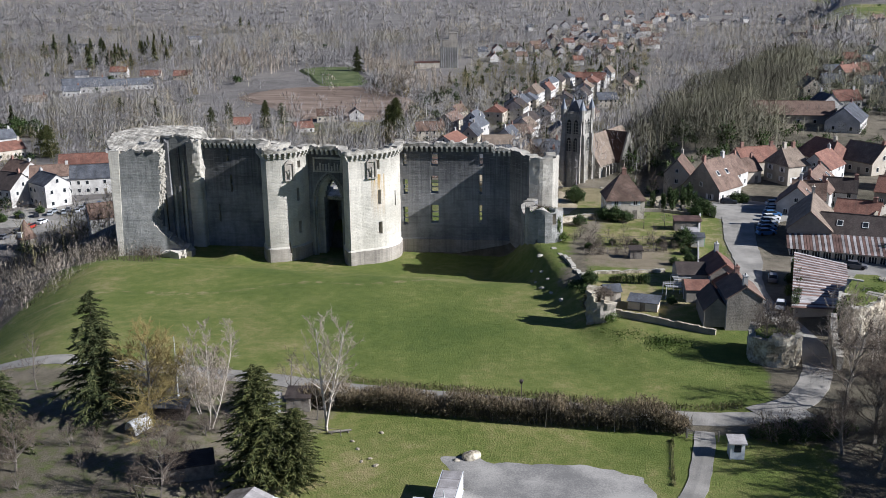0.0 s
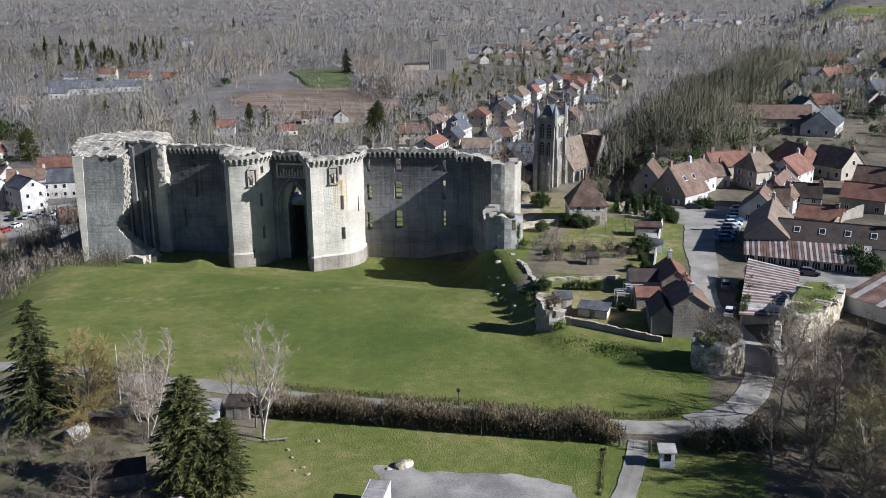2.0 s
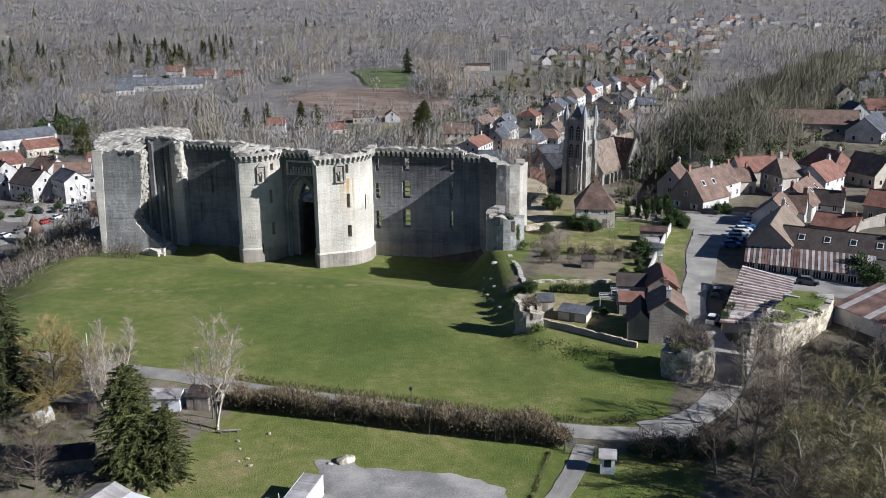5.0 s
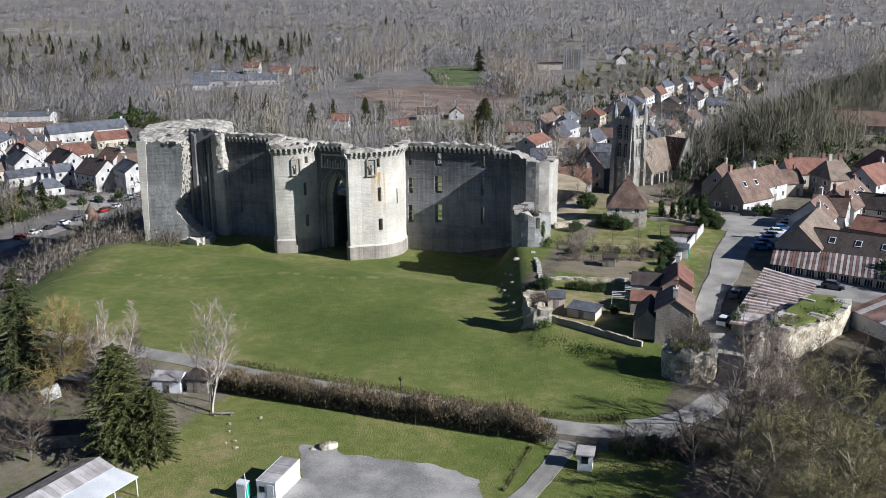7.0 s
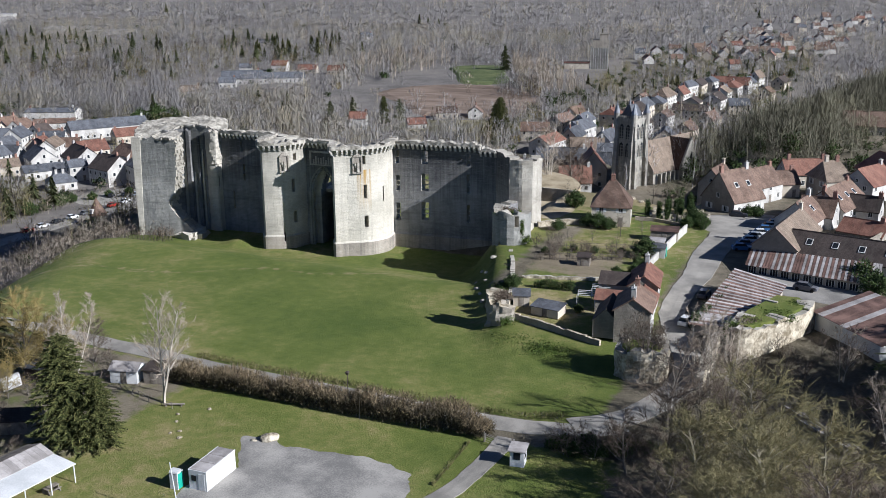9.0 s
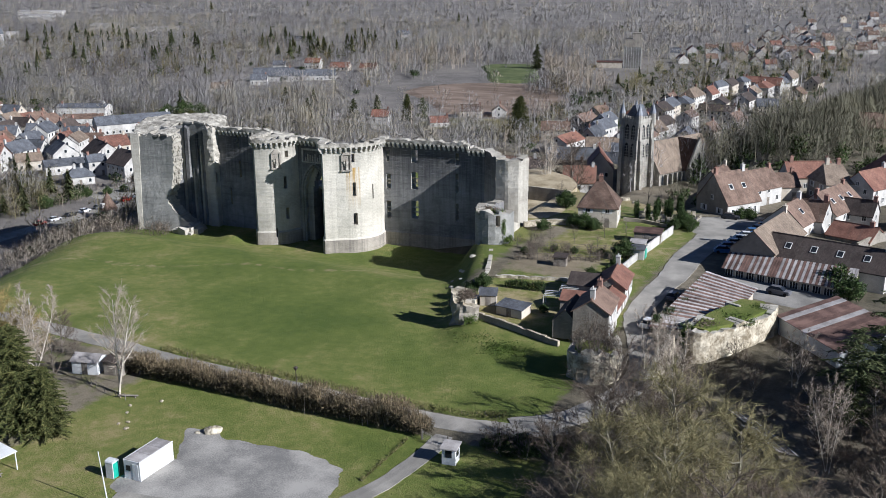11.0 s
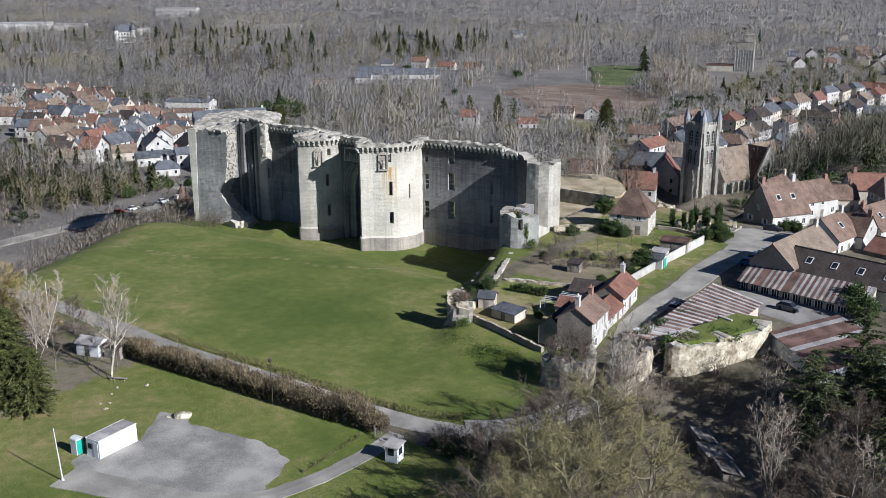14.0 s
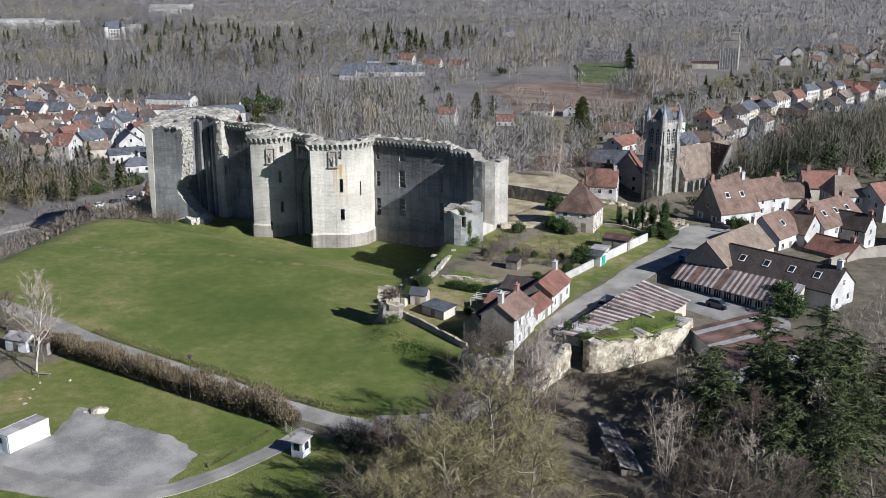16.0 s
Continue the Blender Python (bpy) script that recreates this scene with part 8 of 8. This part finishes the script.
for k in range(10):
    f = (k + 0.4) / 11
    x, y = 25.8 + 22 * f, 198.2 - 5.2 * f
    b = Build()
    b.box(-0.75, -0.05, 0, 0.75, 0.04, 1.2, 0)
    for e in (-0.75, -0.25, 0.25, 0.72):
        b.box(e - 0.04, -0.09, 0, e + 0.04, 0.0, 1.2, 1)
    o = part("window_band", b, [GLASS, FRAME], barn)
    o.matrix_basis = pose(x, y - 0.02, 8.75, 0, 0, -13.3)
barn = open_barn("rusty_barn", [(39.9, 170.6), (49.6, 161.0), (57.0, 169.4), (47.3, 178.4)], 6.5, (11.6, 10.9, 12.8, 13.3), WHITE_METAL, "white-walled barn under a rust-red sheet roof")
sheet_roof(barn, (39.3, 170.2, 11.8), (49.8, 160.1, 11.0), (57.8, 169.3, 13.0), (47.2, 179.2, 13.5), 12, lambda k, rr: ZINC if k in (1, 5) else RUST, 3)
shed(6.2, 215.2, 8, 5.6, 3.0, 2.3, 2.7, COTTAGE, RUST, "low garden building with a flat rusty roof", mono=True)
shed(6.6, 206.3, 5, 3.0, 2.4, 2.1, 2.4, RENDER_CREAM, ZINC, "small shed with a pale sheet roof", mono=True)
shed(8.0, 202.2, 5, 2.6, 3.4, 2.2, 2.7, RENDER_WHITE, SLATE, "small white lane-side shed with a teal door", door=False)
b = Build()
b.box(-0.04, -0.8, 0.05, 0.04, 0.8, 1.9)
tagged(part("lane_door", b, [GREEN_PLASTIC]), "teal door in the lane-side wall", "door").matrix_world = pose(9.42, 202.2, land(9.4, 202), 0, 0, 5)
shed(-7.3, 164.0, 20, 2.8, 2.6, 2.0, 2.9, RENDER_CREAM, SLATE, "little grey garden cabin with a slate roof")
shed(-1.6, 161.6, -8, 5.0, 3.0, 1.5, 1.9, RENDER_CREAM, SLATE, "low garden pavilion with a flat slate-grey roof", mono=True)
shed(-4.0, 190.2, 10, 2.4, 2.0, 1.9, 2.2, WOOD, TILE_DARK, "dark garden hut among vegetable beds", mono=True)
shed(6.0, 176.2, 8, 5.0, 7.0, 2.6, 3.9, RENDER_CREAM, TILE_DARK, "dark-roofed outbuilding behind the white house", door=False)
shed(7.0, 168.0, 8, 4.0, 5.5, 2.3, 3.3, COTTAGE, TILE_RED, "red-roofed lean-to behind the white house", door=False)
shed(9.5, 159.0, 97, 8.0, 4.0, 2.9, 4.9, COTTAGE, TILE_DARK, "dark-roofed outhouse joined to the white house", door=False)
for k, (x, y, L) in enumerate(((4.6, 172.0, 3.2), (3.2, 167.6, 3.0))):
    ob = thing("pergola", x, y, land(x, y), 12, "white timber pergola frame in the garden", "pergola")
    for i in range(4):
        b = Build()
        b.box(-L / 2, -1.4 + i * 0.9, 2.1, L / 2, -1.3 + i * 0.9, 2.2)
        part("beam", b, [FRAME], ob)
    for sx in (-1, 1):
        for sy in (-1, 1):
            b = Build()
            b.box(sx * L / 2 - 0.05, sy * 1.35 - 0.05, 0, sx * L / 2 + 0.05, sy * 1.35 + 0.05, 2.1)
            part("post", b, [FRAME], ob)
fence([(-14, 190), (-6, 193.5), (2, 196)], 1.3, "rough garden fence of posts and rails", 1.6)
fence([(-12, 200), (-3, 203), (5, 205)], 1.2, "rough garden fence of posts and rails", 1.8)
rubble_wall("garden_border", [(-12, 177.2), (-6, 178.8), (1.8, 181.2)], 0.6, lambda u: 9.35, "low border of rough stones across the garden", ragged=0.4, rough=0.2)
# graves and stones in the cemetery and square
slab_me = Build()
slab_me.box(-0.45, -1.0, 0, 0.45, 1.0, 0.45, 0, 0.05)
slab_me.box(-0.4, 0.85, 0.45, 0.4, 1.0, 1.1, 0, 0.02)
slab_me = slab_me.mesh("grave", [CHALK])
rr = random.Random(8)
for k in range(26):
    x, y = -2.5 + rr.random() * 12, 231 + rr.random() * 16
    ob = tagged(new("grave", slab_me), "pale stone grave in the walled cemetery", "grave", "graves")
    ob.matrix_world = pose(x, y, land(x, y), 0, 0, 15 + rr.uniform(-4, 4))
for k in range(12):
    boulder(-15 + rr.random() * 9, 250 + rr.random() * 7, rr.uniform(0.4, 0.8), 60 + k, "pale block of loose stone on the terrace")


# ---- vehicles ----
CAR_PAINT = [grained("car_paint_" + n, c, tuple(v * 1.15 for v in c), 0.5, rough=0.3, relief=0.0) for n, c in (("white", (0.65, 0.65, 0.65)), ("silver", (0.32, 0.34, 0.36)), ("dark", (0.02, 0.022, 0.028)), ("blue", (0.05, 0.12, 0.26)), ("grey", (0.12, 0.12, 0.13)), ("red", (0.3, 0.03, 0.02)))]
RUBBER = grained("rubber", (0.012, 0.012, 0.012), (0.025, 0.025, 0.025), 2.0, relief=0.1)


def car_meshes():
    body = Build()
    rings = [(-2.1, 0.35, 0.75, 0.72), (-1.95, 0.22, 0.95, 0.82), (-0.9, 0.2, 0.98, 0.86), (0.9, 0.2, 0.92, 0.86), (1.9, 0.22, 0.82, 0.8), (2.1, 0.35, 0.62, 0.7)]
    for (x0, a0, h0, w0), (x1, a1, h1, w1) in zip(rings, rings[1:]):
        body.hexa([(x0, -w0, a0), (x1, -w1, a1), (x1, w1, a1), (x0, w0, a0), (x0, -w0 + 0.08, h0), (x1, -w1 + 0.08, h1), (x1, w1 - 0.08, h1), (x0, w0 - 0.08, h0)])
    roof = Build()
    roof.slab([(-1.35, -0.58, 1.46), (0.25, -0.58, 1.46), (0.25, 0.58, 1.46), (-1.35, 0.58, 1.46)], 0.06)
    glass = Build()
    glass.hexa([(-1.85, -0.74, 0.93), (1.05, -0.74, 0.9), (1.05, 0.74, 0.9), (-1.85, 0.74, 0.93), (-1.35, -0.58, 1.42), (0.25, -0.58, 1.42), (0.25, 0.58, 1.42), (-1.35, 0.58, 1.42)])
    wheel = Build()
    wheel.tube((0, -0.11, 0), (0, 0.11, 0), 0.32, 0.32, 12)
    wheel.tube((0, 0.11, 0), (0, -0.11, 0), 0.32, 0.32, 12)
    return body, roof, glass.mesh("windows", [GLASS]), wheel.mesh("wheel", [RUBBER])


body_b, roof_b, GLASSES, WHEEL = car_meshes()
BODIES = [(body_b.mesh("body", [m]), roof_b.mesh("roof", [m])) for m in CAR_PAINT]
WORDS = ("white", "silver", "black", "blue", "dark grey", "red")


def car(x, y, turn, k, where, van=1.0):
    ob = thing("car", x, y, land(x, y) + 0.16, turn, WORDS[k] + " parked car " + where, "car", "parked cars")
    for nm, me in (("body", BODIES[k][0]), ("roof", BODIES[k][1]), ("glazing", GLASSES)):
        o = new(nm, me)
        o.parent, o.scale = ob, (1, 1, van)
    for sx in (-1.3, 1.3):
        for sy in (-0.78, 0.78):
            o = new("wheel", WHEEL)
            o.parent, o.location = ob, (sx, sy, 0.32)


for k, (x, y, t) in enumerate(((22.6, 212.5, 20), (23.0, 216.0, 20), (23.6, 219.5, 18), (24.2, 223.0, 18), (24.8, 226.5, 18), (25.4, 230.0, 16), (26.0, 233.5, 16), (26.6, 237.0, 15), (27.6, 247.5, 15), (30.2, 255.0, 12))):
    car(x, y, t, (3, 3, 0, 1, 0, 3, 1, 1, 0, 2)[k], "in the row beside the village lane")
car(20.8, 164.8, 80, 0, "beside the shed on the lane")
car(20.9, 179.6, 86, 4, "in the shade of the shed")
car(16.8, 247.4, 5, 2, "on the gravel square")
car(36.8, 190.4, -10, 4, "in the paved yard")
rr = random.Random(17)
for k in range(22):
    row, i = divmod(k, 8)
    x, y = -202 + i * 3.4 + row * 6, 274 + i * 2.6 + row * 9
    car(x, y, 120 + rr.uniform(-4, 4), rr.choice((0, 1, 2, 3, 4, 1)), "in the town car park")
for k in range(8):
    car(-191.5, 226 + k * 6.2, 88, rr.choice((0, 1, 2, 4, 5)), "along the road below the castle")
strip("town_road", [(-190, 150), (-189.5, 213), (-189.5, 240), (-186, 268), (-180, 290), (-186, 330), (-215, 360)], 6.5, LANE, "pale town road below the castle", "road", lift=0.2, step=3)
strip("valley_street", [(-88, 410), (-84, 440), (-70, 580), (-54, 750), (-60, 900)], 5.0, ASPHALT, "grey street running down into the valley", "road", lift=0.2, step=4)
strip("valley_track", [(-160, 630), (-169, 644), (-205, 709), (-241, 774), (-285, 855)], 4.0, LANE, "pale straight canal track across the valley", "track", lift=0.25, step=6)


# ---- far landmarks ----
def block(name, x, y, turn, L, W, h, mat, roof, label, category="building", rows=0, cols=0, hat=0.0):
    ob = thing(name, x, y, land(x, y) - 0.5, turn, label, category)
    b = Build()
    b.box(-L / 2, -W / 2, 0, L / 2, W / 2, h)
    part("wall", b, [mat], ob)
    b = Build()
    b.box(-L / 2 - 0.4, -W / 2 - 0.4, h, L / 2 + 0.4, W / 2 + 0.4, h + 0.6)
    if hat:
        b.box(-L / 4, -W / 4, h + 0.6, L / 4, W / 4, h + hat)
    part("roof", b, [roof], ob)
    for side, (run, off, tn) in enumerate(((L, -W / 2, 0), (W, L / 2, 90))):
        for i in range(cols):
            for j in range(rows):
                w = Build()
                w.box(-0.7, -0.08, 0, 0.7, 0.02, 1.5)
                o = part("window", w, [GLASS], ob)
                a = -run / 2 + run * (i + 0.5) / cols
                o.matrix_basis = pose(a if side == 0 else off, off if side == 0 else a, 1.5 + j * (h - 2) / rows, 0, 0, tn)


silo = thing("grain_silo", -175, 806, land(-175, 806) - 0.5, 15, "tall grey concrete grain silo with a stepped head above the trees", "silo")
for nm, x0, x1, z0, z1, mt in (("body", -7, 7, 0, 17, CHURCH), ("head", -5.5, 7, 17, 23, COTTAGE), ("lift_house", 0, 6.5, 23, 28, COTTAGE)):
    b = Build()
    b.box(x0, -5.5, z0, x1, 5.5 if z0 < 20 else 2, z1)
    b.box(x0 - 0.3, -5.8, z1, x1 + 0.3, 5.8 if z0 < 20 else 2.3, z1 + 0.5, 0)
    part(nm, b, [mt], silo)
for k in range(8):
    b = Build()
    b.box(-6.9 + 1.9 * k, -5.95, 0, -6.4 + 1.9 * k, -5.45, 16.9)
    part("rib", b, [RENDER_WHITE], silo)
block("silo_shed", -192, 800, 15, 20, 10, 5, RENDER_CREAM, TILE_RED, "low red-roofed shed beside the silo", "shed")
for x, y, L, W, h, lb in ((-887, 1025, 60, 30, 5, "long pale greenhouse roof in the far valley"), (-990, 1040, 40, 24, 7, "pale flat-roofed works building far away"), (-1140, 806, 70, 30, 12, "large white works building at the town's edge"), (-1100, 850, 40, 20, 9, "white works building at the town's edge"), (-1330, 1230, 70, 40, 12, "far white industrial hall"), (-1250, 1150, 50, 30, 10, "far white industrial hall"), (-940, 830, 30, 14, 9, "far pale block of flats")):
    block("works_building", x, y, 38, L, W, h, RENDER_WHITE, ZINC, lb)
ob = thing("country_house", -862, 752, land(-862, 752), 48, "white turreted country house with a slate roof among trees", "country house")
b = Build()
b.box(-9, -7, 0, 9, 7, 12)
part("wall", b, [RENDER_WHITE], ob)
b = Build()
b.hexa([(-9.5, -7.5, 12), (9.5, -7.5, 12), (9.5, 7.5, 12), (-9.5, 7.5, 12), (-5, -2, 20), (5, -2, 20), (5, 2, 20), (-5, 2, 20)])
part("roof", b, [SLATE], ob)
for sx in (-1, 1):
    b = Build()
    b.tube((sx * 9, -7, 0), (sx * 9, -7, 14), 2.6, 2.6, 10)
    t = part("turret", b, [RENDER_WHITE], ob)
    b = Build()
    b.tube((sx * 9, -7, 14), (sx * 9, -7, 22), 3.0, 0.0, 10)
    part("turret_roof", b, [SLATE], t)
for i in range(5):
    for j in range(3):
        w = Build()
        w.box(-7 + 3.2 * i, -7.1, 1.5 + 3.6 * j, -5.6 + 3.2 * i, -6.95, 3.6 + 3.6 * j)
        part("window", w, [GLASS], ob)
# line of pale poplars and a dark tree by the canal track
for k in range(26):
    plant(POPLAR, -164 - 2.9 * k + 2 * math.sin(k * 5), 648 + 5.1 * k, k * 77, 0.75 + 0.15 * math.sin(k * 3), 1.0, group="poplars along the canal track")
patch("pond", [(57, 168), (60, 170), (66, 167.5), (67, 162), (64, 158), (60, 161)], WATER, "small dark pond behind the barn", "pond", lift=0.12, wob=1.0)
for k, (x, y, t, L, W) in enumerate(((40.8, 139.8, -52, 4.4, 1.3), (43.6, 136.2, -50, 4.6, 1.7), (46.4, 133.2, -54, 4.0, 1.4))):
    ob = thing("collapsed_shack", x, y, land(x, y), t, "collapsed shack of bleached boards in the undergrowth", "shack")
    for i in range(7):
        b = Build()
        f = -W + 2 * W * i / 7
        b.slab([(-L / 2, f, 1.1 - 0.12 * i), (L / 2, f, 1.4 - 0.12 * i), (L / 2, f + W * 0.27, 1.3 - 0.12 * i), (-L / 2, f + W * 0.27, 1.0 - 0.12 * i)], 0.05)
        part("board", b, [WOOD if i % 3 else ZINC], ob)
    b = Build()
    b.box(-L / 2 + 0.2, -W + 0.2, 0, L / 2 - 0.2, W * 0.7, 0.7)
    part("frame", b, [WOOD], ob)

patch("ploughed_field", [(-278, 613), (-236, 566), (-195, 519), (-145, 536), (-148, 596), (-201, 672), (-258, 664)], PLOUGH, "bare brown ploughed field in the valley", "field", lift=1.1)
patch("meadow", [(-239, 674), (-210, 688), (-232, 745), (-257, 798), (-294, 778), (-268, 725)], MEADOW, "flat green meadow in the valley", "meadow", lift=1.1)
patch("fallow_land", [(-200, 470), (-150, 480), (-120, 500), (-140, 520), (-190, 508)], FALLOW, "rough grass by the valley lane", "field", lift=0.6)
ob = thing("dovecote", -178, 242, land(-178, 242), 0, "round stone dovecote with a conical brown roof", "dovecote")
b = Build()
b.tube((0, 0, -1), (0, 0, 3.6), 2.5, 2.5, 14)
part("wall", b, [COTTAGE], ob)
b = Build()
b.tube((0, 0, 3.5), (0, 0, 9.0), 3.0, 0.0, 14)
part("roof", b, [TILE_BROWN], ob)
b = Build()
b.box(-0.6, -2.9, 4.2, 0.6, -1.6, 5.6)
part("dormer", b, [RENDER_WHITE], ob)
